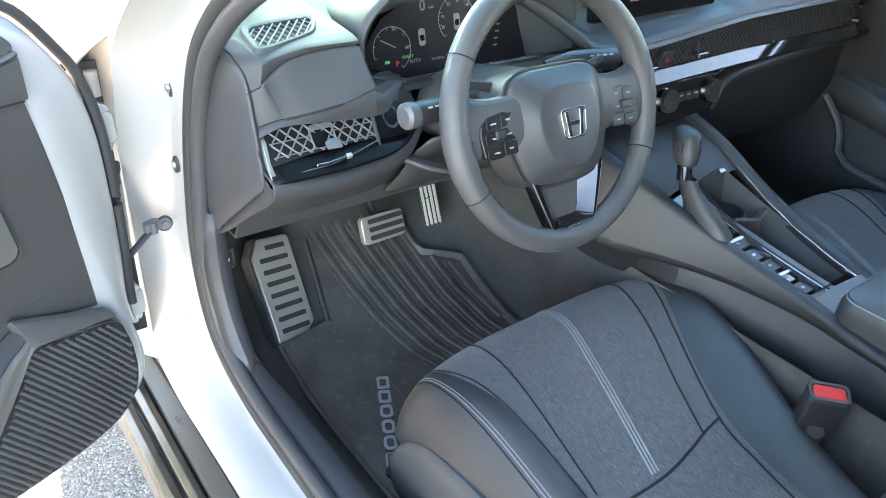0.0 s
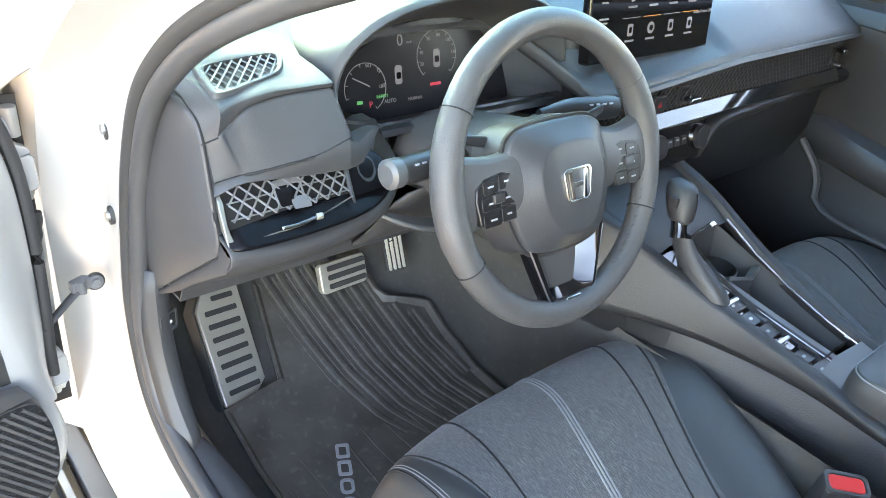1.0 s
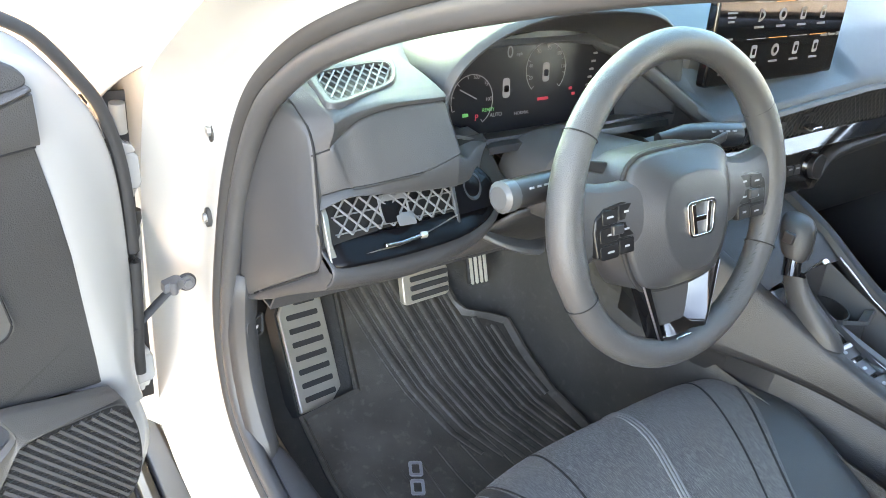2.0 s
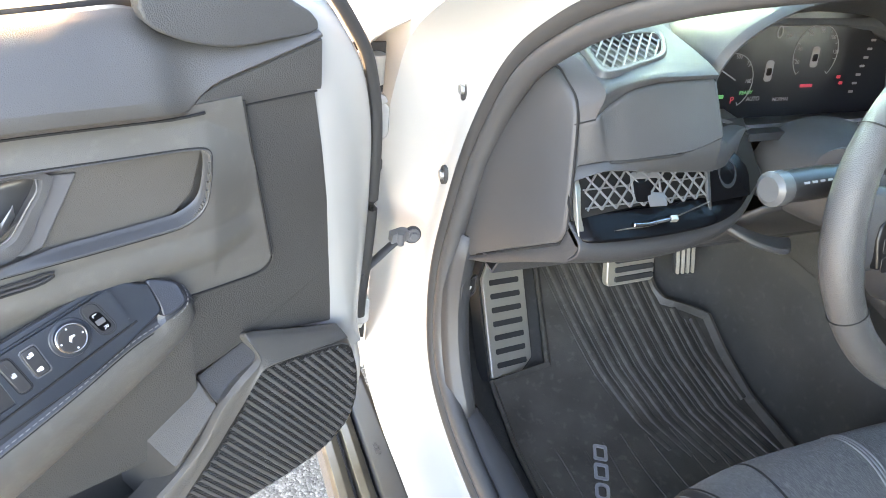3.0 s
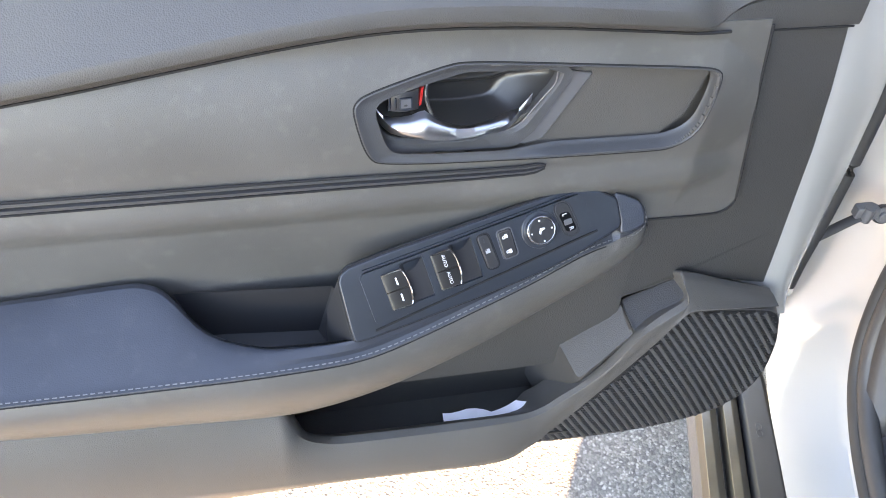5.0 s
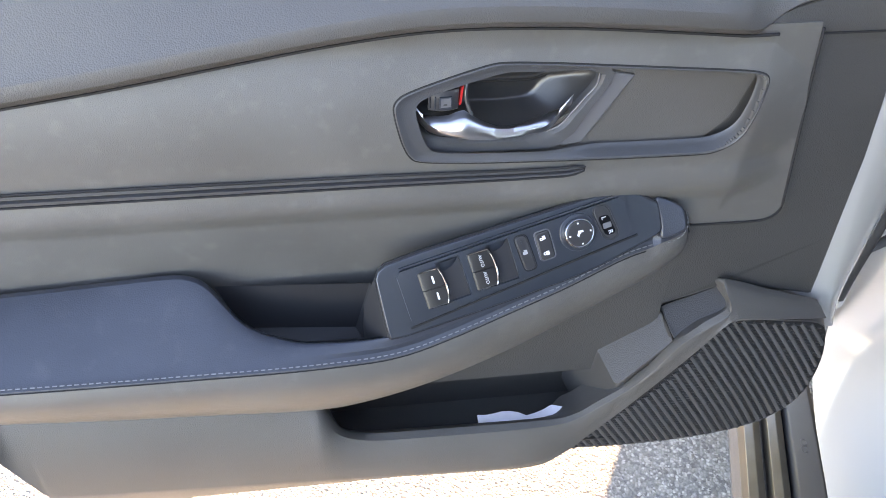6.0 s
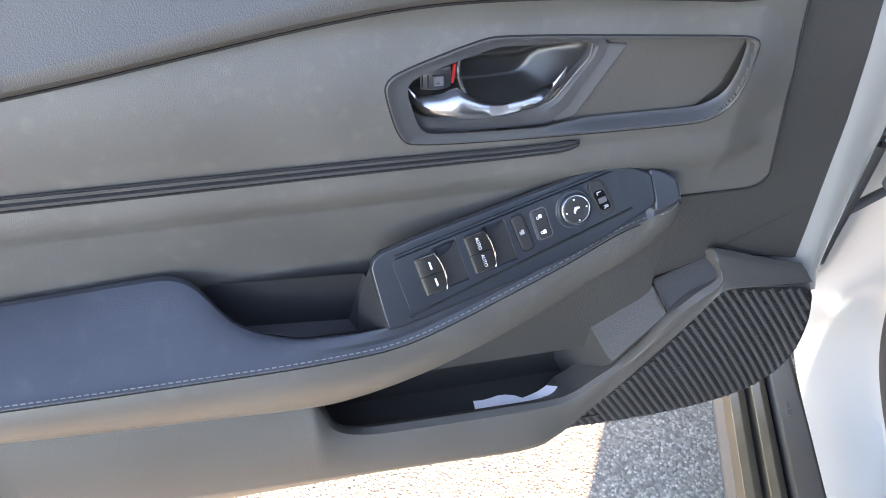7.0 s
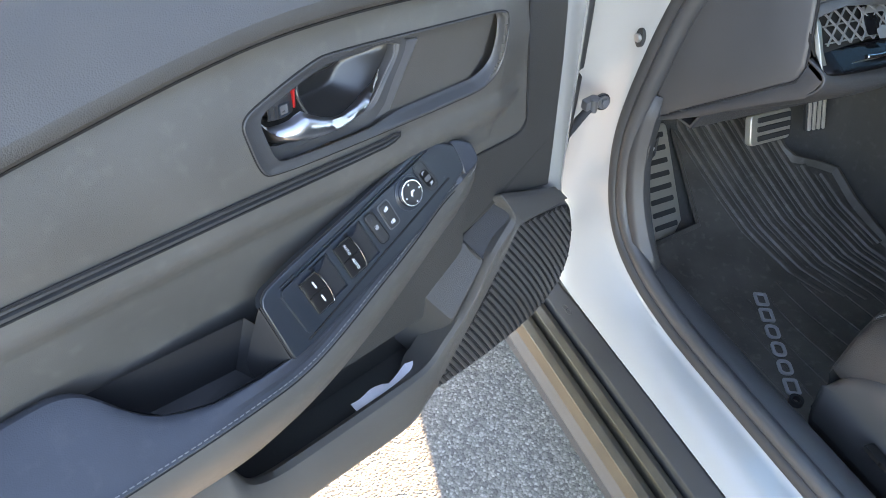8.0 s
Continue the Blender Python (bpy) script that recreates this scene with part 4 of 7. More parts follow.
part("binnacle_side", grid([[(.195, .335, z), (.225, .30, z), (.250, .245, z), (.30, .235, z - .01), (.34, .215, z - .03)] for z in (.79, .85, .91, .935)]), PLASTIC, dash, thick=.003, subdiv=1)
part("brow", grid([[(x, .262, .836), (x, .236, .8385), (x, .232, .831), (x, .30, .80)] for x in (-.105, 0, .1, .22)]), KEY, dash, thick=.002)

clus = thing("instrument_cluster", pose(.05, .33, .8), "dark digital instrument display with lit numbers", "dashboard display")
pl, cm = plane_frame((.04, .335, .87), (1, 0, 0), (0, .22, .975))
CL = [(-.158, -.030), (-.150, .0), (-.12, .035), (-.05, .066), (.04, .074), (.13, .066), (.175, .035), (.185, -.02), (.175, -.075), (0, -.078), (-.10, -.055)]
glass = part("screen_glass", prism(CL, pl, -.006, 0), DISPLAY, clus, "glossy black display glass")


def dial(cx0, cz0, r, a0, a1, n, mt):
    part("dial_ring", tube([pl(cx0 + r * math.cos(radians(a0 + (a1 - a0) * k / 30)), cz0 + r * math.sin(radians(a0 + (a1 - a0) * k / 30)), .0008) for k in range(31)], .0006, 4), mt, clus)
    for k in range(n):
        a = radians(a0 + (a1 - a0) * k / (n - 1))
        part("dial_tick", tube([pl(cx0 + r * q * math.cos(a), cz0 + r * q * math.sin(a), .0008) for q in (.86, .98)], .0005, 4), mt, clus)


def cm_at(a, b, d=.001):
    m = cm.copy()
    m.translation = pl(a, b, d)
    return m


dial(-.105, -.012, .034, 200, -60, 9, LIT_WHITE)
dial(.022, .020, .036, 225, -45, 9, LIT_WHITE)
part("needle", tube([pl(-.125, .004, .001), pl(-.098, -.010, .001)], .0009, 4), LIT_WHITE, clus)
for w, sz, a, b, mt in (("0", .022, -.043, .046, LIT_WHITE), ("mph", .006, -.027, .043, LIT_WHITE), ("READY", .0065, -.078, -.026, LIT_GREEN), ("P", .012, -.098, -.035, LIT_RED), ("AUTO", .0075, -.065, -.034, LIT_WHITE),
                        ("NORMAL", .0065, -.020, -.036, LIT_WHITE), ("20", .007, -.006, .010, LIT_WHITE), ("40", .007, -.006, .026, LIT_WHITE), ("60", .007, .008, .044, LIT_WHITE),
                        ("80", .007, .026, .048, LIT_WHITE), ("100", .007, .044, .040, LIT_WHITE), ("120", .007, .054, .022, LIT_WHITE), ("50", .0065, -.100, .018, LIT_WHITE), ("75", .0065, -.082, .010, LIT_WHITE), ("100", .0065, -.078, -.012, LIT_WHITE)):
    writing("lettering", w, sz, cm_at(a, b), mt, clus)
for a, b in ((-.048, .0), (.022, .016)):
    part("car_symbol", prism([(p + a, q + b) for p, q in rounded(.012, .026, .004)], pl, .0002, .001), LIT_WHITE, clus)
    part("car_symbol_roof", prism([(p + a, q + b - .001) for p, q in rounded(.008, .009, .002)], pl, .001, .0014), GLOSS, clus)
for a, b, w in ((.070, -.01, .006), (.076, -.018, .006), (.018, -.020, .02)):
    part("warning_light", prism([(p + a, q + b) for p, q in rounded(w, .004, .001)], pl, .0002, .001), LIT_RED, clus)
part("ready_light", prism([(p - .116, q - .030) for p, q in rounded(.009, .0045, .001)], pl, .0002, .001), LIT_GREEN, clus)
for k in range(7):
    part("fuel_bar", prism([(p + .098 + k * .003, q - .03 + k * .011) for p, q in rounded(.008, .003, .0008)], pl, .0002, .001), LIT_WHITE, clus)

# touch screen on the centre of the dashboard
scr = thing("touch_screen", pose(.39, .21, .88), "wide black touch screen with white icons", "screen")
pl, sm = plane_frame((.3915, .212, .958), (1, 0, 0), (0, .13, .99))
part("housing", prism(rounded(.316, .130, .006), pl, -.016, -.0005), GLOSS, scr, bevel=.003)
part("glass", prism(rounded(.310, .124, .004), pl, -.001, .001), GLOSS, scr)


def sm_at(a, b):
    m = sm.copy()
    m.translation = pl(a, b, .0014)
    return m


for r in range(2):
    for c in range(4):
        a, b = -.062 + c * .052, .026 - r * .050
        if r == 0 and c == 0:
            sh = [(.006 * math.cos(t) + .003 * math.cos(2 * t), .009 * math.sin(t)) for t in [k * math.pi / 8 for k in range(16)]]
        elif c == 1:
            sh = [(.009 * math.cos(t), .009 * math.sin(t)) for t in [k * math.pi / 6 for k in range(12)]]
        else:
            sh = rounded(.013, .018, .003)
        ic = part("icon", prism([(p + a, q + b + .004) for p, q in sh], pl, .001, .0016), LIT_WHITE, scr)
        part("icon_core", prism([(p * .5 + a, q * .5 + b + .004) for p, q in sh], pl, .0016, .0019), GLOSS, ic)
        part("icon_line", prism([(p + a, q + b - .012) for p, q in rounded(.022, .003, .001)], pl, .001, .0016), LIT_WHITE, scr)
        part("tile_line", prism([(p + a, q + b + .022) for p, q in rounded(.044, .0008, .0003)], pl, .001, .0016), LIT_AMBER if c % 2 else LIT_WHITE, scr)
for k, b in enumerate((.035, .0, -.035)):
    for j in range(3):
        part("side_line", prism([(p - .128, q + b - j * .006) for p, q in rounded(.022 - .004 * j, .0025, .001)], pl, .001, .0016), LIT_WHITE, scr)
writing("lettering", "Audio Power Off", .0075, sm_at(.128, -.004), LIT_WHITE, scr)

# mesh strip and gloss strip across the dashboard


def strip_z(f):
    """Lower and upper edge of the mesh strip."""
    s = min(1, max(0, (f - .16) / .44))
    return .804 + .008 * s, .834 + .034 * s + .005 * max(0, (f - .6) / .4)


SX = [.10, .20, .30, .40, .5, .6, .7, .85, 1.03]
strip_back = part("mesh_strip", grid([[(x, .172, strip_z(x)[1]), (x, .176, sum(strip_z(x)) / 2), (x, .172, strip_z(x)[0])] for x in SX]), DARK, dash, "grey mesh vent strip", thick=.004)


def strip_at(f, g, d):
    # f: metres along, g: height 0..1
    a, b = strip_z(f)
    return Vector((f, .166 - d, a + .002 + (b - a - .004) * g))


cells = []
for k in range(72):
    f = .104 + k * .0127
    for j in range(3):
        g0, g1 = j / 3, (j + 1) / 3
        cells.append(tube([strip_at(f, g0, 0), strip_at(f + .0127, g1, 0)], .0009, 4))
        cells.append(tube([strip_at(f, g1, 0), strip_at(f + .0127, g0, 0)], .0009, 4))
tagged(part("lattice", join(*cells), WEBDARK, strip_back, "fine grey lattice"), kind="stuff")
for f, g in ((.335, .3), (.470, .35), (1.0, .75), (1.005, .25)):
    part("vent_tab", prism(rounded(.026, .008, .003), plane_frame(strip_at(f, g, .010), (1, 0, 0), (0, 0, 1))[0], -.008, .010), CHROME, strip_back, "chrome vent tab", bevel=.002)
    part("tab_frame", ring_plate(rounded(.034, .030, .004), rounded(.028, .024, .003), plane_frame(strip_at(f - .012, .5, .002), (1, 0, 0), (0, 0, 1))[0], -.004, .002), KEY, strip_back)
part("hazard_switch", prism(rounded(.030, .028, .003), plane_frame(strip_at(.385, .45, .004), (1, 0, 0), (0, 0, 1))[0], -.004, .003), KEY, strip_back, "hazard light switch", bevel=.002)
part("hazard_mark", prism([(-.005, -.004), (.005, -.004), (0, .005)], plane_frame(strip_at(.385, .45, .0075), (1, 0, 0), (0, 0, 1))[0], -.001, .0006), RED, strip_back)
part("gloss_strip", grid([[(x, .172, strip_z(x)[0] + .001), (x, .166, strip_z(x)[0]), (x, .153, strip_z(x)[0] - .020), (x, .156, strip_z(x)[0] - .024), (x, .185, strip_z(x)[0] - .030)] for x in SX]), GLOSS, dash, "piano black trim strip", thick=.003)
part("upper_trim", grid([[(x, .175, strip_z(x)[1] + .016), (x, .157, strip_z(x)[1] + .013), (x, .154, strip_z(x)[1] + .007), (x, .170, strip_z(x)[1])] for x in (.10, .24, .3, .4, .5, .6, .7, .85, 1.03, 1.08)]), PLASTIC, dash, thick=.002)
# climate panel
hp = plane_frame((.505, .175, .742), (1, -.02, 0), (0, .25, .97))[0]
hv = part("climate_panel", prism([(-.115, .034), (.085, .030), (.095, -.006), (.06, -.040), (-.10, -.046)], hp, -.03, 0), GLOSS, dash, "gloss black climate panel", bevel=.004)
for a in (-.075, .052):
    kn = part("climate_knob", disc(.021, plane_frame(hp(a, -.002, 0), (1, -.02, 0), (0, .25, .97))[0], 0, .014), KEY, hv, "round climate knob", bevel=.002)
    part("knob_ring", ring_plate([(.023 * math.cos(t), .023 * math.sin(t)) for t in [k * math.pi / 12 for k in range(24)]], [(.0205 * math.cos(t), .0205 * math.sin(t)) for t in [k * math.pi / 12 for k in range(24)]], plane_frame(hp(a, -.002, 0), (1, -.02, 0), (0, .25, .97))[0], 0, .004), CHROME, kn)
for a in (-.035, -.015, .005):
    part("climate_key", prism([(p + a, q - .002) for p, q in rounded(.016, .016, .002)], hp, 0, .003), KEY, hv)
    part("key_mark", prism([(p + a, q + .001) for p, q in rounded(.009, .003, .001)], hp, .003, .0034), GREYINK, hv)
part("panel_line", prism([(p, q + .026) for p, q in rounded(.15, .0012, .0004)], hp, 0, .0008), CHROME, hv)
# glove box side
LEDGE = ((.560, .722), (.566, .742), (.578, .760), (.60, .772), (.66, .778), (.83, .787), (1.09, .801))
part("ledge", grid([[(x, .180, z + .006), (x, .163, z + .004), (x, .156, z - .002), (x, .155, z - .012), (x, .162, z - .024), (x, .195, z - .030)] for x, z in LEDGE]), CONSOLE, dash, "rounded ledge above the glove box", thick=.003, subdiv=1)
part("glove_box", grid([[(x, .190, z - .026), (x, .200, z - .034), (x, .205, .66), (x, .235, .575), (x, .40, .50)] for x, z in LEDGE]), CONSOLE, dash, "dark glove box lid", thick=.006)
part("stack_side", grid([[(.34, .19, .80), (.34, .20, .70), (.30, .22, .62)], [(.60, .185, .80), (.60, .20, .70), (.60, .24, .60)]]), PLASTIC, dash, thick=.004)

# ---- steering column and wheel ----
col = thing("steering_column", pose(.005, .12, .8), "dark steering column shroud with two stalks", "steering column")
shroud = []
for y, w, z0, z1 in ((.075, .052, .795, .885), (.11, .066, .765, .885), (.17, .075, .745, .868), (.25, .080, .735, .850)):
    shroud.append([(.005 + w * math.cos(a), y, (z0 + z1) / 2 + (z1 - z0) / 2 * math.copysign(abs(math.sin(a)) ** .7, math.sin(a))) for a in [2 * math.pi * k / 20 for k in range(20)]])
part("shroud", grid(shroud, ring=True), PLASTIC, col, subdiv=1)
for s, tip, mid in ((-1, (-.178, .108, .851), (-.09, .118, .848)), (1, (.178, .100, .876), (.09, .118, .877))):
    r = (Vector(tip) - Vector(mid)).normalized()
    st = part("stalk", tube(curve([Vector((.005 + s * .055, .125, .845 if s < 0 else .874)), Vector(mid), Vector(tip)], 10), [.008, .009, .012, .015, .016, .0165, .0165, .0165, .016, .015], 14), KEY, col, "black stalk with white marks", bevel=.0)
    if s < 0:
        part("stalk_end", tube([Vector(tip) - r * .002, Vector(tip) + r * .012, Vector(tip) + r * .016], [.0172, .0172, .012], 16), CAPGREY, st, "rounded grey stalk end")
        part("stalk_collar", tube([(-.075, .128, .842), (-.062, .132, .842)], .030, 20), PLASTIC, st)
    for k in range(4):
        c = Vector(tip) - r * (.020 + .011 * k)
        part("stalk_mark", prism(rounded(.006, .0022, .0006), plane_frame(c + Vector((0, -.0125, .0105)), r, (0, .6, .8))[0], -.001, .0012), GREYINK, st)

part("tilt_lever", grid([[(x, y, z + .006), (x, y - w, z + .001), (x, y - w - .003, z - .004), (x, y - w + .004, z - .009), (x, y, z - .010)] for x, y, z, w in ((-.125, .225, .738, .004), (-.105, .210, .730, .014), (-.080, .198, .722, .020), (-.055, .190, .717, .022), (-.035, .190, .714, .016), (-.025, .192, .713, .004))]), TRIM, col, "dark tilt lever under the column", subdiv=1)
TILT = radians(21.0)
WC = Vector((.008, .037, .843))
wheel_m = Matrix(((1, 0, 0), (0, math.sin(TILT), -math.cos(TILT)), (0, math.cos(TILT), math.sin(TILT)))).to_4x4()
wheel_m.translation = WC
wheel = thing("steering_wheel", wheel_m, "black leather steering wheel with a silver emblem", "steering wheel")


def wp(a, b, d):
    return Vector((a, b, d))


R = .1705
rim = [(R * math.cos(t), R * math.sin(t), 0) for t in [2 * math.pi * k / 72 for k in range(72)]]
rim_ob = part("rim", tube(rim, [.0168 + .0022 * max(0, math.cos(4 * math.pi * k / 72 - .5)) * (1 if k < 40 else .3) for k in range(72)], 16, closed=True, up=(0, 0, 1)), RIM, wheel, "worn black leather rim", local=True)
for a in (32, 148, 207, 333):
    t = radians(a)
    c = Vector((R * math.cos(t), R * math.sin(t), 0))
    o = Vector((math.cos(t), math.sin(t), 0))
    part("rim_seam", tube([c + .0180 * (math.cos(q) * o + math.sin(q) * Vector((0, 0, 1))) for q in [k * math.pi / 10 for k in range(20)]], .0008, 4, closed=True), FABRICLINE, rim_ob, local=True)
for a0, a1 in ((-27, 32), (-60, -27), (148, 207)):
    for k in range(26 if a1 - a0 > 40 else 14):
        t = radians(a0 + (a1 - a0) * (k + .5) / (26 if a1 - a0 > 40 else 14))
        o = Vector((math.cos(t), math.sin(t), 0))
        tn = Vector((-math.sin(t), math.cos(t), 0))
        c = (R - .0155) * o + Vector((0, 0, .0065))
        part("stitch", tube([c - tn * .0022 - o * .0012, c + tn * .0022 + o * .0016 + Vector((0, 0, .002))], .0006, 4), DARK if k % 2 else SATIN, rim_ob, local=True)
HALF = [(.045, .0612), (.066, .0565), (.079, .045), (.0862, .020), (.0872, -.005), (.0848, -.030), (.077, -.055), (.067, -.074), (.055, -.084), (.030, -.0895)]
HUB = [(x - .006, y) for x, y in [(0, .0625)] + HALF + [(0, -.0905)] + [(-x, y) for x, y in reversed(HALF)]]
HUB = [(p.x, p.y) for p in curve([(a, b, 0) for a, b in HUB + HUB[:1]], 97)[:-1]]
INNER = [(x - .004, y) for x, y in [(-.040, .030), (-.022, .0365), (.0, .038), (.022, .0365), (.040, .030), (.050, .012), (.052, -.010), (.044, -.040), (.030, -.060), (.016, -.068), (.0, -.070), (-.016, -.068), (-.030, -.060), (-.044, -.040), (-.052, -.010), (-.050, .012)]]
PLATEAU = [(p.x, p.y) for p in curve([(a, b, 0) for a, b in INNER + INNER[:1]], 97)[:-1]]
PLATEAU = [min(PLATEAU, key=lambda q: abs(math.atan2(math.sin(math.atan2(q[1] + .014, q[0] + .005) - math.atan2(b + .014, a + .005)), math.cos(math.atan2(q[1] + .014, q[0] + .005) - math.atan2(b + .014, a + .005))))) for a, b in HUB]
rows = []
for s, d in ((1.04, -.045), (1.03, -.010), (1.0, .002), (.992, .0065), (.975, .0095), (.95, .0112)):
    rows.append([(a * s, b * s, d) for a, b in HUB])
for f, d in ((.30, .0160), (.62, .0222), (.86, .0266), (.95, .0284), (1.0, .0292), (1.06, .0296)):
    rows.append([(a * .95 + (p - a * .95) * f, b * .95 + (q - b * .95) * f, d) for (a, b), (p, q) in zip(HUB, PLATEAU)])
for s, d in ((.85, .0302), (.6, .0308), (.3, .0312), (.02, .0313)):
    rows.append([(p * s, -.014 * (1 - s) + q * s, d) for p, q in PLATEAU])
hub = part("airbag_cover", grid(rows, ring=True), LEATHER, wheel, "grained black airbag cover", local=True)
part("cover_gap", tube([(a * 1.018, b * 1.018, .0020) for a, b in HUB], .0030, 6, closed=True), DARK, hub, local=True)
em = rounded(.044, .040, .007, 5)
em = [(a * (1 + .10 * b / .02), b) for a, b in em]


def emblem_at(a, b, d):
    return Vector((a - .003, b - .0125, .0305 + d))


emb = part("emblem", ring_plate(em, [(a * .87, b * .86) for a, b in em], emblem_at, -.002, .0035), BRIGHT, hub, "polished silver emblem", local=True, bevel=.0008)
for s in (-1, 1):
    part("emblem_bar", prism([(s * .007, -.0165), (s * .0125, -.0165), (s * .0165, .0165), (s * .0105, .0165)], emblem_at, -.002, .0035), BRIGHT, emb, local=True, bevel=.0006)
part("emblem_bar", prism([(-.0115, -.0030), (.0115, -.0030), (.0125, .0030), (-.0125, .0030)], emblem_at, -.002, .0030), BRIGHT, emb, local=True, bevel=.0006)
part("airbag_mark", prism([(a, b - .030) for a, b in rounded(.020, .008, .001)], emblem_at, -.0015, -.0006), FABRICLINE, hub, local=True)
for s in (-1, 1):
    sp = part("spoke", grid([[(s * .055, .045, .0), (s * .058, .046, .012), (s * .060, 0, .018), (s * .056, -.040, .012), (s * .052, -.042, -.004)],
                             [(s * .095, .030, -.002), (s * .098, .030, .008), (s * .10, 0, .012), (s * .098, -.026, .008), (s * .095, -.028, -.006)],
                             [(s * .150, .040, -.008), (s * .152, .040, .004), (s * .156, .005, .008), (s * .152, -.036, .004), (s * .148, -.038, -.008)],
                             [(s * .168, .052, -.008), (s * .168, .052, .0), (s * .170, .005, .004), (s * .168, -.050, .0), (s * .168, -.052, -.008)]]), PLASTIC, wheel, "dark spoke with switches", local=True, subdiv=2, thick=.004)
    sw = part("switch_pod", prism([(s * .084, .024), (s * .128, .017), (s * .141, .008), (s * .1435, -.006), (s * .140, -.034), (s * .088, -.036)], wp, .004, .0140), POD, sp, "black switch pod", local=True, bevel=.003)
    for k in range(3):
        b = .0115 - k * .0180
        w2 = .026 - .004 * (k == 0)
        part("switch_key", prism([(a + s * .0985, q + b - .002) for a, q in rounded(.0215, .0160, .002)], wp, .013, .0150), POD, sw, local=True, bevel=.0008)
        part("switch_key", prism([(a + s * (.1105 + w2 / 2), q + b - .004) for a, q in rounded(w2, .0150, .003)], wp, .013, .0150), POD, sw, local=True, bevel=.0008)
        part("key_mark", prism([(a + s * .0985, q + b - .002) for a, q in rounded(.007, .0022, .0006)], wp, .0150, .0153), GREYINK, sw, local=True)
        part("key_mark", prism([(a + s * .122, q + b - .004) for a, q in rounded(.009, .0020, .0006)], wp, .0150, .0153), GREYINK, sw, local=True)
    part("roller", box((.016, .011, .006), (s * .113, -.0065, .0155)), KEY, sw, local=True, bevel=.002)
VO = [(-.066, -.076), (.066, -.076), (.055, -.110), (.044, -.142), (.037, -.159), (.028, -.168), (-.028, -.168), (-.037, -.159), (-.044, -.142), (-.055, -.110)]
VI = [(-.031, -.072), (.031, -.072), (.028, -.105), (.023, -.130), (.019, -.139), (.014, -.141), (-.014, -.141), (-.019, -.139), (-.023, -.130), (-.028, -.105)]
# the arms slope inwards to a sunken middle
rows = [[(a, b, -.014) for a, b in VO], [(a, b, .004) for a, b in VO], [(a * .985, b + .0006, .0065) for a, b in VO], [(a * .9, b + .004, .0070) for a, b in VO], [(a * 1.04, b, -.009) for a, b in VI], [(a, b, -.012) for a, b in VI]]
low = part("lower_spoke", grid(rows, ring=True), GLOSS, wheel, "piano black lower spoke", local=True)
part("spoke_filler", prism([(-.033, -.066), (.033, -.066), (.029, -.105), (.020, -.141), (-.020, -.141), (-.029, -.105)], wp, -.016, -.010), PLASTIC, low, local=True)
for s in (-1, 1):
    part("spoke_edge", tube([(s * .0655, -.078, .0055), (s * .0545, -.110, .0055), (s * .0435, -.142, .0055), (s * .0365, -.159, .0055), (s * .0275, -.1675, .005)], .0012, 6), LEVER, low, "thin silver edge", local=True)
# polished plate added as the highlight on the gloss black
part("spoke_shine", prism(rounded(.026, .006, .002), lambda a, b, d: Vector((a, b - .156, d)), .004, .0078), BRIGHT, low, "bright plate for the shine on the gloss spoke", local=True, bevel=.001)
part("paddle", prism([(.078, .040), (.120, .052), (.124, .064), (.082, .056)], wp, -.03, -.024), KEY, wheel, "shift paddle", local=True, bevel=.003)
part("paddle", prism([(-.078, .040), (-.120, .052), (-.124, .064), (-.082, .056)], wp, -.03, -.024), KEY, wheel, "shift paddle", local=True, bevel=.003)
part("hub_back", tube([(0, 0, -.045), (0, 0, -.03), (0, 0, 0)], [.05, .056, .058], 20), PLASTIC, wheel, local=True)

# ---- centre console ----
con = thing("centre_console", pose(.42, -.1, .25), "dark centre console with gear lever and cup holder", "centre console")
CL_Y = [.26, .17, .09, .05, -.02, -.09, -.17, -.25, -.33, -.62]
CL_L = [.225, .230, .245, .275, .305, .325, .333, .335, .318, .318]
CL_R = [.52, .525, .53, .535, .535, .528, .515, .505, .505, .505]
CL_Z = [.73, .705, .677, .650, .615, .592, .577, .567, .552, .548]
rows = []
for y, a, b, z in zip(CL_Y, CL_L, CL_R, CL_Z):
    lo = min(z - .012, max(.545, z - .13))
    xl = a - min(.045, .25 * (z - lo) + .008) + .010 * min(1, max(0, (.05 - y) / .25))
    xb = .275 + .045 * min(1, max(0, (.05 - y) / .25))
    rows.append([(xb, y, .22), (xb, y, lo - .030), (xl + .020, y, lo - .012), (xl + .004, y, lo - .006), (xl, y, lo), (xl * .35 + (a - .006) * .65, y, lo * .35 + (z - .010) * .65), (a - .004, y, z - .005), (a + .002, y, z - .001), (a + .012, y, z), (a + .022, y, z - .002), (a + .027, y, z - .020)])
part("side_panel", grid(rows), CONSOLE, con, "dark side panel with a raised rail", thick=.003, subdiv=1)
rows = []
for y, a, b, z in zip(CL_Y, CL_L, CL_R, CL_Z):
    rows.append([(b - .026, y, z - .022), (b - .022, y, z), (b - .010, y, z + .003), (b + .006, y, z - .004), (b + .03, y, z - .10), (b + .035, y, .22)])
part("side_panel", grid(rows), CONSOLE, con, "dark side panel with a raised rail", thick=.003, subdiv=1)
deck = [[(a + .026, y, z - .026), (a + .07, y, z - .014), (b - .06, y, z - .014), (b - .024, y, z - .014)] for y, a, b, z in zip(CL_Y[:8], CL_L, CL_R, CL_Z)]
part("deck", grid([deck[i] for i in (0, 1, 2, 3)]), CONSOLE, con, thick=.003)
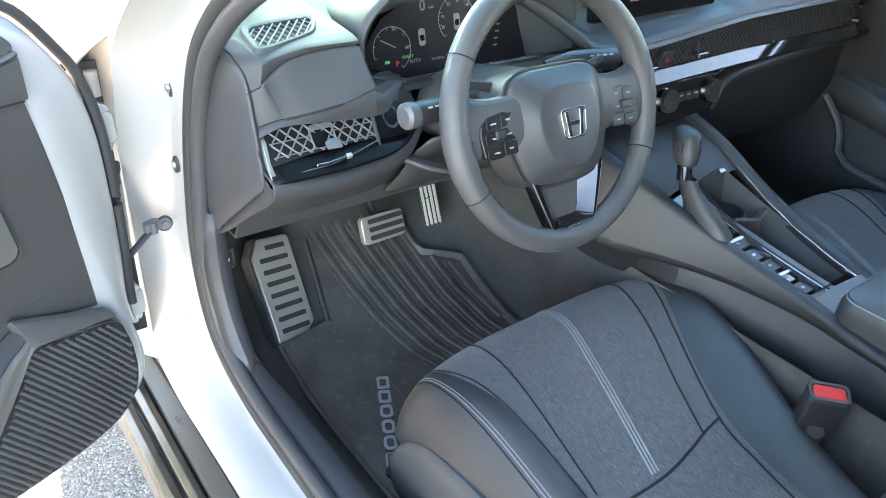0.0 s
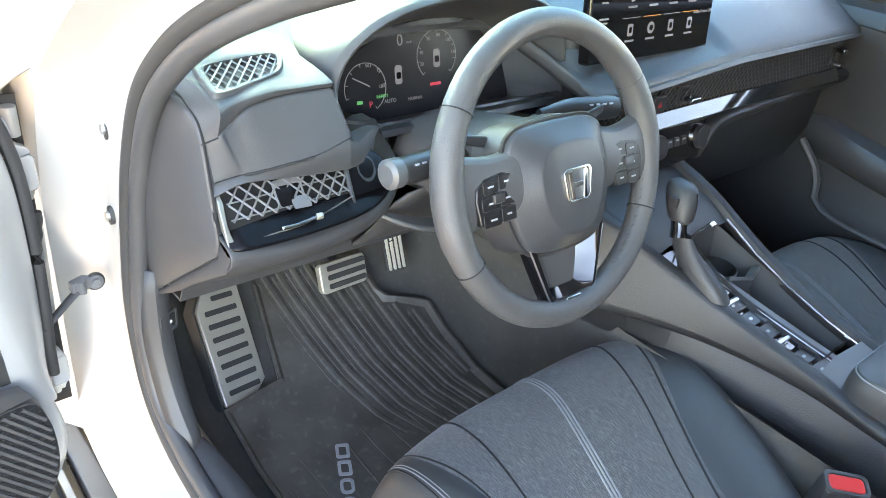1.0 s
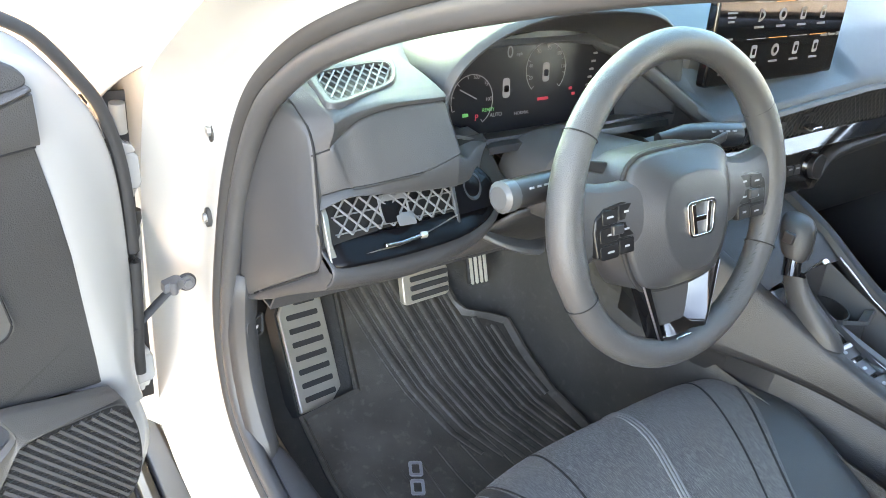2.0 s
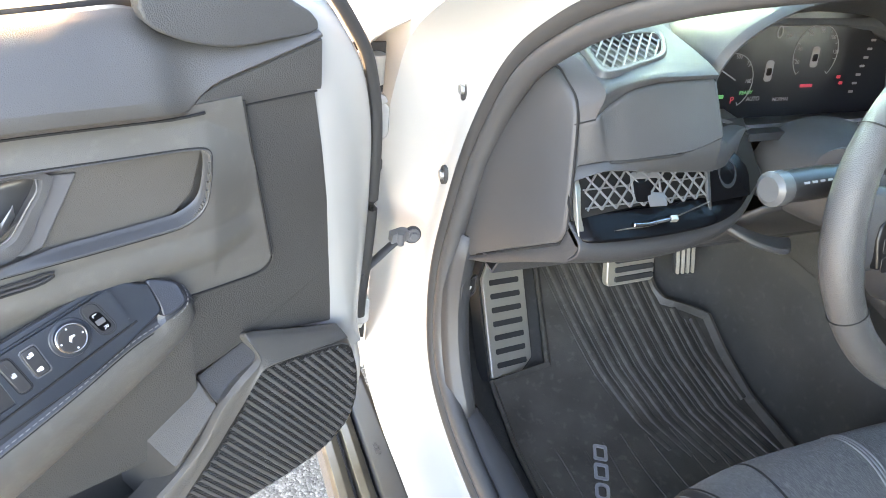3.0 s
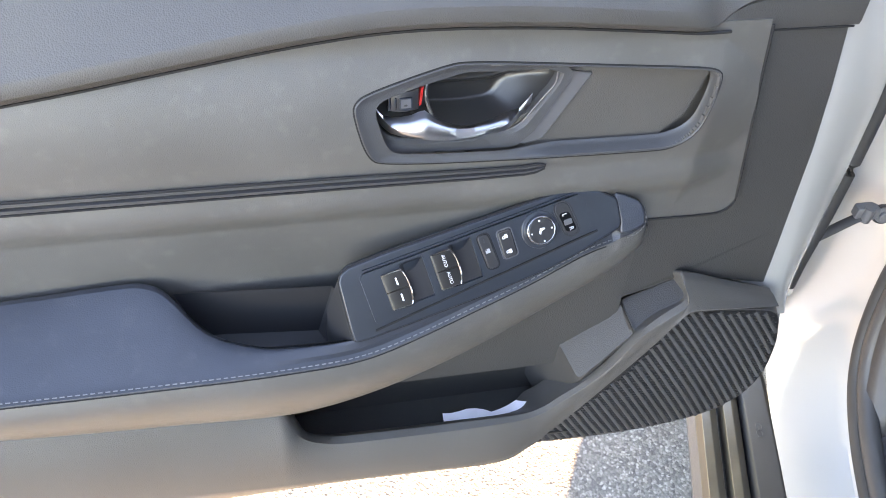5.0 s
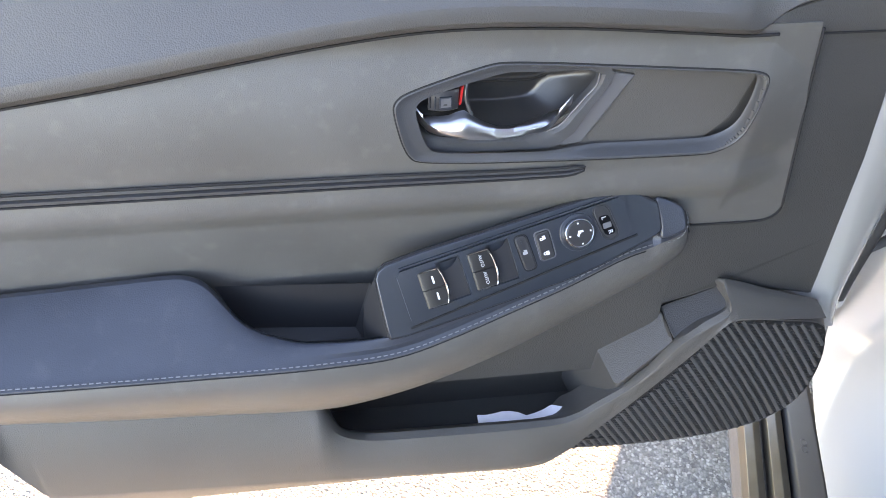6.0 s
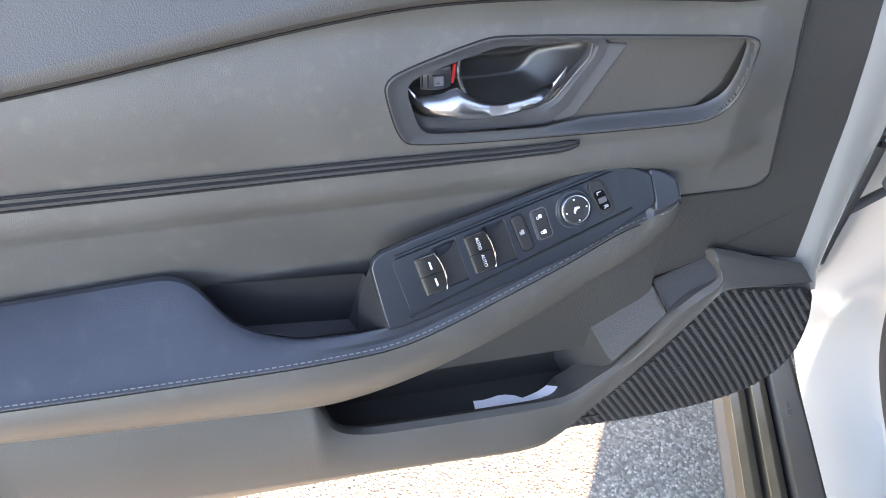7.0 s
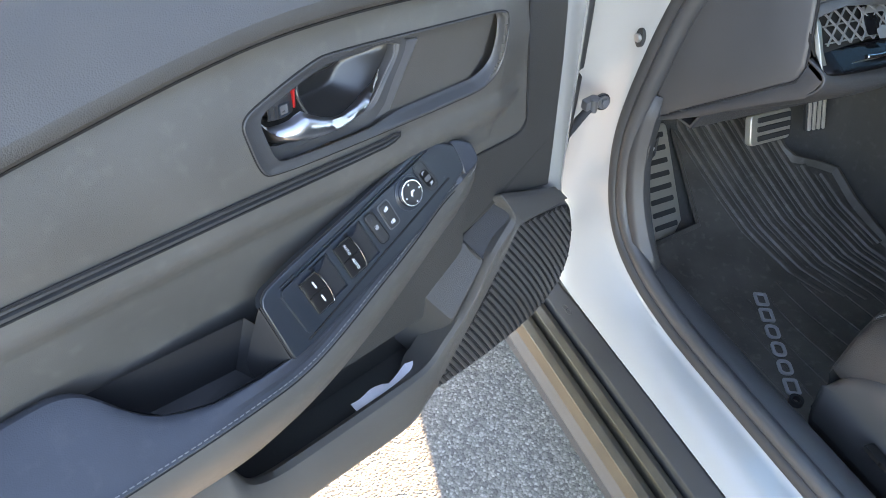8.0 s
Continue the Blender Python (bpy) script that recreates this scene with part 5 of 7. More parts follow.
part("deck", grid([[r[0], r[0], (r[0][0] + .065, r[0][1], r[0][2])] for r in deck[3:]]), GLOSS, con, thick=.003)


def on_deck(y, f, d=0.0):
    """A point of the deck: f metres in from the left rail, d above it."""
    for i in range(len(CL_Y) - 1):
        if CL_Y[i] >= y >= CL_Y[i + 1]:
            s = (CL_Y[i] - y) / (CL_Y[i] - CL_Y[i + 1])
            return Vector((CL_L[i] + (CL_L[i + 1] - CL_L[i]) * s + .026 + f, y, CL_Z[i] + (CL_Z[i + 1] - CL_Z[i]) * s - .028 + d))


# bright trim lines along the deck
for f, d in ((.002, .010), (.064, .004)):
    part("trim_line", tube([on_deck(.10 - .034 * k, f, d) for k in range(11)], .0016, 6, flat=.6), GLOSS if f < .01 else LEVER, con, "thin bright trim line")
part("satin_strip", grid([[on_deck(.09 - .032 * k, f, d) for f, d in ((.068, -.002), (.068, .007), (.080, .008), (.084, .002))] for k in range(11)]), CAPGREY, con, "satin metal strip beside the tray", bevel=.001)
part("trim_line", tube([(r[3][0] - .004, r[3][1], r[3][2] + .006) for r in deck[3:]], .0016, 6), CHROME, con, "thin bright trim line")
# row of switches
for k in range(7):
    y = -.035 - k * .030
    p0 = on_deck(y, .032, .003)
    pl, mm = plane_frame(p0, on_deck(y, .05) - on_deck(y, .03), on_deck(y + .01, .03) - on_deck(y - .01, .03))
    key = part("console_switch", prism(rounded(.050, .025, .003), pl, -.004, .004), [GLOSS, KEY, SATIN, KEY, GLOSS, KEY, SATIN][k], con, "console switch", bevel=.0015)
    part("switch_mark", prism([(a - .004, b) for a, b in rounded(.008, .005, .002)], pl, .004, .0046), GREYINK if k != 2 else INK, key)
    if k in (1, 4):
        part("switch_tab", prism([(a, b + .006) for a, b in rounded(.036, .006, .002)], pl, .003, .007), LEVER, key, bevel=.001)


def wedge_box(at, size):
    """A low step whose top falls towards the seat."""
    x, y, z = at
    a, b, h = size
    return prism([(0, 0), (b, 0), (b, h), (0, h * .35)], lambda p, q, w: Vector((x + w, y - b / 2 + p, z + q)), 0, a)


# cup holder and tray
cup = [[(.405, .045, .632), (.515, .055, .640)], [(.40, -.02, .600), (.510, -.02, .603)], [(.405, -.10, .573), (.505, -.10, .576)], [(.405, -.20, .556), (.488, -.20, .560)]]
wall = []
top = [(.402, .05, .636), (.475, .050, .642), (.500, -.02, .603), (.505, -.10, .577), (.490, -.205, .558), (.405, -.205, .556), (.402, -.10, .575), (.400, -.02, .600)]
bot = [(x + (.452 - x) * .22, y + (-.07 - y) * .14, .515) for x, y, z in top]
part("cup_holder", grid([top, [(x, y, z - .012) for x, y, z in top], bot, [(.452, -.07, .513)] * 8], ring=True), PLASTIC, con, "dark cup holder tray", sharp=60)
part("tray_divider", grid([[(.408, -.030, .520), (.408, -.018, .592), (.410, -.030, .600)], [(.455, -.046, .520), (.455, -.034, .586), (.457, -.046, .594)], [(.497, -.034, .520), (.497, -.022, .588), (.499, -.034, .597)]]), PLASTIC, con, thick=.006)
part("cup_wall", grid([[(.447 + r * math.cos(a), .012 + r * math.sin(a), z) for a in [k * math.pi / 10 for k in range(20)]] for r, z in ((.030, .520), (.033, .560), (.034, .585))], ring=True), CONSOLE, con, "round cup well", thick=.002)
part("tray_step", wedge_box((.412, -.075, .548), (.034, .060, .014)), PLASTIC, con, bevel=.003)
part("cup_clip", box((.012, .03, .018), (.400, -.10, .562)), PLASTIC, con, bevel=.003)
part("tray_corner", box((.014, .012, .005), (.488, -.205, .562)), CHROME, con, bevel=.002)
part("tray_corner", box((.016, .010, .005), (.462, .050, .644), pose(0, 0, 0, 20, 0, 0)), CHROME, con, bevel=.002)
part("trim_line", tube([(.351, .033, .646), (.40, .043, .647), (.455, .052, .648)], .0015, 6), CHROME, con, "thin bright trim line")
rear = [[(.34, -.225, .566), (.42, -.215, .560), (.50, -.225, .567)], [(.335, -.26, .562), (.42, -.26, .556), (.505, -.26, .562)]]
part("rear_trim", grid(rear), CAPGREY, con, "smooth satin trim", thick=.003)
lid_p = rounded(.205, .34, .03, 6)
lid = thing("console_armrest", pose(.44, -.43, .55), "padded black leather console armrest with grey stitching", "armrest")
rows = []
for s, z in ((.97, .540), (1.0, .556), (1.0, .580), (.985, .592), (.94, .601), (.80, .607), (.4, .610), (.01, .611)):
    rows.append([(.437 + a * s, -.425 + b * (s if s < .9 else 1 - (1 - s) * .6), z) for a, b in lid_p])
part("pad", grid(rows, ring=True), BOLSTER, lid)
part("seam", tube([(.437 + a * .965, -.425 + b * .98, .5985) for a, b in lid_p], .0012, 5, closed=True), STITCH, lid)
part("base", prism([(.437 + a * .93, -.425 + b * .95) for a, b in lid_p], lambda a, b, d: Vector((a, b, d)), .40, .545), PLASTIC, lid)

# gear lever
gear = thing("gear_lever", pose(.31, .04, .65), "leather-wrapped gear lever with gloss black stem", "gear lever")
boot = part("gaiter", grid([[(.322 + r * (.9 if math.cos(a) > 0 else .62) * math.cos(a) + dx, y0 + r * 1.35 * math.sin(a), z) for a in [k * math.pi / 10 for k in range(20)]]
                            for r, z, dx, y0 in ((.034, .600, .010, -.030), (.030, .618, .008, -.022), (.022, .638, .004, -.002), (.016, .658, .002, .018), (.013, .674, .003, .027))], ring=True), BOLSTER, gear, "black gaiter", subdiv=1)
stem = part("stem", tube([(.321, .029, .668), (.325, .035, .682), (.328, .040, .698)], [.0135, .0125, .0135], 14), GLOSS, gear, "gloss black stem")
knob = []
for z, w, l, y in ((.690, .012, .013, .038), (.695, .017, .020, .040), (.710, .020, .025, .046), (.726, .021, .027, .052), (.738, .0205, .026, .056), (.745, .017, .021, .058), (.748, .009, .011, .059), (.7485, .0005, .0005, .059)):
    knob.append([(.328 + .25 * (z - .69) + w * math.cos(a), y + l * math.sin(a), z) for a in [k * math.pi / 10 for k in range(20)]])
kn = part("knob", grid(knob, ring=True), BOLSTER, gear, "black leather knob", subdiv=1)
part("knob_button", box((.007, .018, .018), (.314, .050, .722)), KEY, kn, bevel=.003)
part("knob_seam", tube([(.329 + .25 * (z - .69) + .0002, y - l - .0004, z) for z, l, y in ((.697, .020, .040), (.71, .025, .046), (.726, .027, .052), (.738, .026, .056))], .0008, 5), FABRICLINE, kn)

# ---- seats ----
seat = thing("driver_seat", pose(.03, -.2, .24), "dark heather cloth seat with leather bolsters and grey stripe", "car seat", group="front seats")
SY = [.080, .092, .086, .058, .0, -.06, -.12, -.2, -.28, -.36, -.46]
SZ = [.36, .42, .455, .485, .496, .492, .483, .468, .452, .44, .43]
SL = [-.205, -.216, -.222, -.226, -.226, -.226, -.226, -.226, -.226, -.226, -.226]
SR = [.31, .328, .338, .344, .342, .336, .324, .300, .262, .226, .20]


def between(y, col):
    if y >= SY[2]:
        return col[2]
    for i in range(2, len(SY) - 1):
        if SY[i] >= y >= SY[i + 1]:
            s = (SY[i] - y) / (SY[i] - SY[i + 1])
            return col[i] + (col[i + 1] - col[i]) * s
    return col[-1]


def seat_z(x, y):
    """Height of the cushion."""
    a, b, z = between(y, SL), between(y, SR), between(y, SZ)
    f = (x - a) / (b - a)
    rear = min(1, max(0, (.04 - y) / .16))
    side = max(0, abs(f - .5) - .27) / .23
    crest = math.exp(-((side - .55) / .32) ** 2) * (side > 0)
    fall = max(0, side - .72) / .28
    return z + rear * (.026 * crest) - .040 * fall ** 2 - (1 - rear) * .012 * side


def edge_x(tab, y):
    for (a, p), (b, q) in zip(tab, tab[1:]):
        if a >= y >= b:
            return p + (q - p) * (a - y) / (a - b)
    return tab[0][1] if y > tab[0][0] else tab[-1][1]


EDGE_L = [(.08, -.172), (.05, -.170), (-.06, -.155), (-.15, -.148), (-.25, -.143), (-.46, -.14)]
EDGE_R = [(.08, .285), (.05, .292), (.017, .280), (-.06, .235), (-.144, .179), (-.245, .129), (-.326, .122), (-.46, .12)]


def seat_x(i, k):
    """Columns of the cushion: 0 to 7 left bolster, 7 to 17 cloth, 17 to 24 right bolster."""
    a, b = edge_x(EDGE_L, SY[i]), edge_x(EDGE_R, SY[i])
    if k <= 7:
        return SL[i] + (a - SL[i]) * k / 7
    if k <= 17:
        return a + (b - a) * (k - 7) / 10
    return b + (SR[i] - b) * (k - 17) / 7


rows = []
for i, y in enumerate(SY):
    row = []
    for k in range(25):
        f = k / 24
        x = seat_x(i, k)
        z = SZ[i] - .03 * abs(2 * f - 1) ** 6 if i < 3 else seat_z(x, y)
        f = (x - SL[i]) / (SR[i] - SL[i])
        z = SZ[i] - .03 * abs(2 * f - 1) ** 6 if i < 3 else seat_z(x, y)
        yy = y + .012 * (f - .5) * (i < 5) - .026 * abs(2 * f - 1) ** 3.5 * (1 if i < 5 else 0)
        row.append((x, yy, z))
    rows.append(row)
for r in rows:
    r.insert(0, (r[0][0] - .012, r[0][1], r[0][2] - .05))
    r.insert(0, (r[0][0] + .006, r[0][1], .36))
    r.append((r[-1][0] + .010, r[-1][1], r[-1][2] - .05))
    r.append((r[-1][0] - .004, r[-1][1], .34))
panels = [part("bolster", grid([r[:10] for r in rows]), BOLSTER, seat, "smooth black leather bolster", subdiv=2),
          part("cushion", grid([r[9:20] for r in rows]), CLOTH, seat, "dark grey heather cloth cushion", subdiv=2),
          part("bolster", grid([r[19:] for r in rows]), BOLSTER, seat, "smooth black leather bolster", subdiv=2)]
bpy.context.view_layer.update()
baked = [p.evaluated_get(bpy.context.evaluated_depsgraph_get()) for p in panels]


def seat_top(x, y):
    """Height of the finished cushion's surface."""
    o = FRAME[seat].inverted() @ Vector((x, y, 1.0))
    best = None
    for b in baked:
        hit, place, _, _ = b.ray_cast(o, Vector((0, 0, -1)))
        if hit:
            z = (FRAME[seat] @ place).z
            best = z if best is None else max(best, z)
    return best


def seam(name, pts, r, mt, n=40, up=.001):
    c = curve([(x, y, 0) for x, y in pts], n)
    line = [(p.x, p.y, seat_top(p.x, p.y)) for p in c]
    line = [(x, y, z + up * .6) for x, y, z in line if z is not None and z > .40]
    return part(name, tube(line, r, 6), mt, seat)


for dx, mt, r in ((0, STITCH, .0009), (-.0045, FABRICLINE, .0012), (.004, STITCH, .0007)):
    seam("seam", [(-.190 + dx, .075), (-.190 + dx, .049), (-.190 + dx, -.001), (-.193 + dx, -.10), (-.196 + dx, -.25)], r, mt, up=.0010)
seam("seam", [(-.172, .085), (-.166, .034), (-.152, -.04), (-.150, -.15), (-.150, -.25)], .0015, FABRICLINE, up=.0002)
seam("seam", [(-.086, .09), (-.088, .047), (-.094, -.034), (-.107, -.121), (-.130, -.25)], .0016, FABRICLINE, up=.0001)
seam("seam", [(.235, .095), (.216, .037), (.168, -.073), (.118, -.17), (.080, -.255)], .0016, FABRICLINE, up=.0001)
seam("seam", [(.295, .085), (.278, .034), (.242, -.028), (.195, -.108), (.125, -.246), (.112, -.326), (.10, -.42)], .0018, FABRICLINE, up=.0002)
seam("seam", [(.318, .075), (.332, .02), (.336, -.04), (.326, -.12), (.304, -.20), (.27, -.29)], .0010, STITCH, up=.002)
seam("seam", [(-.150, -.27), (-.03, -.272), (.04, -.262), (.085, -.252), (.125, -.246)], .0022, FABRICLINE, up=.0002)
for k in (-1, 0, 1):
    seam("stripe", [(.072 + k * .0058, .096), (.068 + k * .0058, .067), (.060 + k * .0058, .005), (.030 + k * .0058, -.083), (-.030 + k * .0058, -.262)], .0017, STRIPE, n=60, up=.0004)
part("backrest_base", box((.44, .08, .25), (.03, -.52, .48)), LEATHER, seat, bevel=.03, seg=4)
part("side_trim", grid([[(-.232, y, .25), (-.246, y, .30), (-.250, y, .36), (-.246, y, z), (-.236, y, z + .014), (-.212, y, z + .008)] for y, z in ((.045, .33), (.03, .37), (-.01, .40), (-.06, .418), (-.2, .425), (-.36, .42), (-.5, .43))]), PLASTIC, seat, "dark plastic side trim", thick=.003, subdiv=1)
part("seat_lever", tube(curve([(-.256, -.05, .335), (-.262, -.09, .340), (-.262, -.16, .350)], 8), .010, 8, flat=.6), GLOSS, seat, "seat adjuster lever")
part("seat_rail", box((.03, .5, .05), (-.18, -.18, .265)), DARK, seat)
part("seat_rail", box((.03, .5, .05), (.22, -.18, .265)), DARK, seat)
other = copy_thing(seat, pose(.72, -.2, .24))
other.name = "passenger_seat"
other["label"] = "dark heather cloth passenger seat beside the console"

# belt buckle
buckle = thing("belt_buckle", pose(.26, -.34, .42), "seat belt buckle with red release button", "seat belt")
pl, mm = plane_frame((0.212, -0.339, 0.534), (.64, -.76, .02), (.74, .63, .22))
part("body", prism(rounded(.053, .032, .006), pl, -.075, -.002), KEY, buckle, bevel=.003)
part("face_rim", ring_plate(rounded(.053, .032, .008), rounded(.044, .023, .007), pl, -.004, .0025), BOLSTER, buckle, bevel=.001)
part("button", prism(rounded(.043, .022, .006), pl, -.006, .0015), RED, buckle, "red release button", bevel=.002)
part("stalk", tube([(0.204, -0.344, 0.472), (.256, -.33, .33)], .012, 8), RUBBER, buckle)

# ---- passenger door lining ----
pd = thing("passenger_door", pose(1.08, -.1, .3), "dark passenger door lining with armrest", "car door")
rows = []
for y in (.45, .30, .15, 0, -.2, -.6, -1.0):
    rows.append([(1.10, y, .30), (1.06, y, .36), (1.045, y, .46), (1.06, y, .52), (1.085, y, .56), (1.09, y, .70), (1.08, y, .82), (1.065, y, .89), (1.075, y, .935), (1.12, y, .955)])
part("lining", grid(rows), CONSOLE, pd, thick=.004, subdiv=1)
arm = []
for y, z, w in ((.20, .66, .006), (.14, .66, .035), (.05, .64, .055), (-.1, .62, .065), (-.5, .62, .065)):
    arm.append([(1.088, y, z + .035), (1.088 - w, y, z + .03), (1.088 - w - .008, y, z), (1.088 - w, y, z - .04), (1.085, y, z - .06)])
part("armrest", grid(arm), LEATHER, pd, "black armrest", subdiv=2)
part("pocket_edge", tube(curve([(1.05, .19, .64), (1.045, .13, .58), (1.04, .10, .51), (1.035, -.05, .49), (1.035, -.4, .48)], 20), .009, 8), PLASTIC, pd)
part("trim_line", tube([(1.07, .25, .905), (1.062, 0, .895), (1.06, -.5, .90)], .002, 5), DARK, pd)
part("window_line", tube([(1.085, .35, .955), (1.085, -.9, .965)], .010, 6), RUBBER, pd)
glass_p = part("side_glass", grid([[(1.10, .35, .95), (1.10, -1.0, .96)], [(1.02, -.15, 1.29), (1.02, -1.0, 1.31)]]), GLASS, pd, "clear side window", thick=.004)
part("outer_skin", grid([[(1.13, .50, .30), (1.13, -1.1, .30)], [(1.15, .50, .62), (1.15, -1.1, .62)], [(1.13, .50, .95), (1.13, -1.1, .96)]]), WHITE, pd, "white outer skin")

# ---- open driver door ----
DA = radians(20.4)
du, dn = Vector((-math.cos(DA), -math.sin(DA), 0)), Vector((math.sin(DA), -math.cos(DA), 0))
door_m = Matrix((du, dn, Vector((0, 0, 1)))).transposed().to_4x4()
door_m.translation = .5 * du - .472 * dn
EYE_FITTED = door_m
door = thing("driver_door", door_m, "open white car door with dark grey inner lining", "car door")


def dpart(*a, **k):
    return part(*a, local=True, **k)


def lin(tab, u):
    """Value at u of a table of (u, value), u rising."""
    if u <= tab[0][0]:
        return tab[0][1]
    for (a, p), (b, q) in zip(tab, tab[1:]):
        if u <= b:
            s = (u - a) / (b - a)
            return p + (q - p) * s
    return tab[-1][1]


def ease(tab, n=60):
    """The table as a smooth one."""
    return [(p.x, p.y) for p in curve([(a, b, 0) for a, b in tab], n)]


PADE = ease([(-.06, .887), (.02, .886), (.07, .886), (.136, .892), (.223, .899), (.312, .901), (.386, .894), (.466, .881), (.547, .867), (.628, .855), (.80, .83), (1.02, .80)])
STZ = ease([(.094, .719), (.106, .695), (.15, .687), (.202, .669), (.255, .653), (.315, .637), (.358, .628), (.407, .628), (.502, .632), (.594, .633), (.684, .634), (.85, .636), (1.0, .64)])
STN = ease([(.09, .002), (.106, .012), (.15, .022), (.202, .034), (.255, .045), (.315, .058), (.358, .065), (.407, .070), (.502, .075), (.7, .075), (1.0, .072)])
LOW = ease([(.089, .657), (.1136, .6375), (.150, .6185), (.191, .602), (.246, .577), (.291, .559), (.336, .545), (.392, .533), (.436, .530), (.521, .539), (.622, .547), (.719, .557), (.85, .57), (1.0, .58)])
LOWN = ease([(.089, .0), (.1136, .005), (.150, .011), (.191, .020), (.246, .030), (.336, .040), (.436, .048), (.6, .050), (1.0, .05)])

# steel shell: front face with its seal, bottom, rear and outer skin
edge_i = curve([(.12, -.03, 1.058), (.0294, -.022, 1.0017), (.0078, -.021, .9872), (-.0165, -.020, .971), (-.045, -.020, .951), (-.0570, -.020, .9405), (-.0590, -.019, .928), (-.0585, -.018, .8756), (-.0690, -.016, .8183), (-.0785, -.016, .7502), (-.095, -.016, .65), (-.112, -.016, .56), (-.132, -.018, .52)], 50)
edge_o = curve([(.10, -.055, 1.068), (.03, -.05, 1.022), (-.0257, -.047, .9894), (-.0536, -.046, .9744), (-.0793, -.045, .9552), (-.1096, -.045, .9145), (-.1335, -.045, .8712), (-.149, -.045, .80), (-.152, -.045, .70), (-.150, -.045, .62), (-.146, -.045, .56), (-.145, -.045, .52)], 50)
rows = [[p + Vector((.06, -.004, 0)) for p in edge_i]] + [[a.lerp(b, s) + Vector((0, .006 * math.sin(math.pi * s), 0)) for a, b in zip(edge_i, edge_o)] for s in (0, .06, .3, .6, .9, 1)]
rows += [[p + Vector((-.006, -.012, .002)) for p in edge_o], [p + Vector((-.004, -.05, .002)) for p in edge_o]]
dpart("door_edge", grid(rows), WHITE, door, "white painted front edge of the door", subdiv=1)
dpart("door_seal", tube([p + Vector((-.012, -.010, .006)) for p in edge_o], .0070, 10), RUBBER, door, "black rubber seal on the door edge")
frame_line = [(-.132, .52), (-.142, .46), (-.125, .405), (-.08, .375), (.02, .36), (.40, .345), (.70, .355), (.80, .42), (.90, .50), (1.0, .70), (1.02, .92)]
fl = curve([(a, 0, b) for a, b in frame_line], 60)
rows = [[(p.x + .06 * (1 if p.x < .3 else -1), -.020, p.z + .03) for p in fl], [(p.x, -.018, p.z) for p in fl], [(p.x, -.024, p.z - .003) for p in fl], [(p.x, -.06, p.z - .008) for p in fl], [(p.x, -.10, p.z - .020) for p in fl]]
dpart("door_shell", grid(rows), WHITE, door, "white painted door bottom and rear edge", subdiv=1)
skin = []
for u in (-.13, 0, .3, .7, 1.08):
    skin.append([(u, -.10, .33), (u, -.135, .45), (u, -.155, .62), (u, -.15, .80), (u, -.115, .965)])
dpart("outer_skin", grid(skin), WHITE, door, "white outer door skin", subdiv=2, thick=.003)

# front panel beside the edge and main lining


def card_n(u, w):
    """Depth of the main lining."""
    base = 0.0
    if w > .772:
        f = min(1, (w - .772) / .11)
        base = .005 + .006 * math.sin(math.pi * f) - .010 * f ** 3
    elif w > .55:
        f = (.772 - w) / .12
        base = .005 + .005 * math.sin(math.pi * min(1, f * 3)) * (f < .34) - .016 * min(1, f)
    # the lining sinks towards its front end and round the handle's long shoulder
    base -= .012 * max(0, min(1, (.06 - u) / .05))
    if u < .14:
        base = max(base, -.003 - .014 * max(0, (u - .10) / .04))
    return base


BEZ = [(0.352, 0.837), (0.351, 0.846), (0.341, 0.853), (0.283, 0.869), (0.262, 0.871), (0.13, 0.8613), (0.084, 0.8579), (0.066, 0.8557), (0.0592, 0.8514), (0.0607, 0.8397), (0.0647, 0.8176), (0.0678, 0.8041), (0.0743, 0.7935), (0.087, 0.786), (0.1002, 0.7842), (0.209, 0.786), (0.33, 0.791), (0.343, 0.8)]
bz = softened([(.2 + (a - .2) * 1.006, .827 + (b - .827) * 1.02) for a, b in BEZ])


def inside(poly, x, y):
    hit = False
    for (a, b), (c, d) in zip(poly, poly[1:] + poly[:1]):
        if (b > y) != (d > y) and x < (c - a) * (y - b) / (d - b) + a:
            hit = not hit
    return hit


def seam_u(w):
    """Where the main lining ends towards the hinge."""
    return lin([(.698, .012), (.700, .004), (.705, -.002), (.713, -.004), (.82, .014), (.886, .024), (.93, .03)], w)


def card(ws_, start):
    """Rows of the lining, without the faces behind the handle."""
    hole = [((a - .2) * .985 + .2, (b - .826) * .955 + .826) for a, b in bz]
    rows_ = []
    for w in ws_:
        a = start(w)
        xs_ = [a + (.048 - a) * k / 8 for k in range(8)] + [.048 + .0016 * k for k in range(196)] + [.362 + .0095 * k for k in range(71)]
        rows_.append([(x, card_n(x, w), w) for x in xs_])
    bm_ = grid(rows_)
    gone = []
    for f in bm_.faces:
        c = f.calc_center_median()
        if inside(hole, c.x, c.z) or c.z > lin(PADE, c.x) + .006:
            gone.append(f)
    bmesh.ops.delete(bm_, geom=gone, context="FACES")
    return bm_


bm = (card([.698 + .004 * k for k in range(20)] + [.778 + .0016 * k for k in range(64)] + [.884 + .004 * k for k in range(9)], seam_u))
dpart("main_lining", bm, VINYL, door, "smooth dark grey vinyl lining with faint scuffs", thick=.003, off=1.0)
fp = [(.030, .888), (.018, .82), (.0, .714), (.002, .708), (.012, .7045), (.088, .709), (.088, .590), (.055, .600), (.028, .612), (-.03, .597), (-.089, .575), (-.082, .66), (-.0745, .753), (-.0655, .818), (-.0550, .877), (-.0545, .884)]


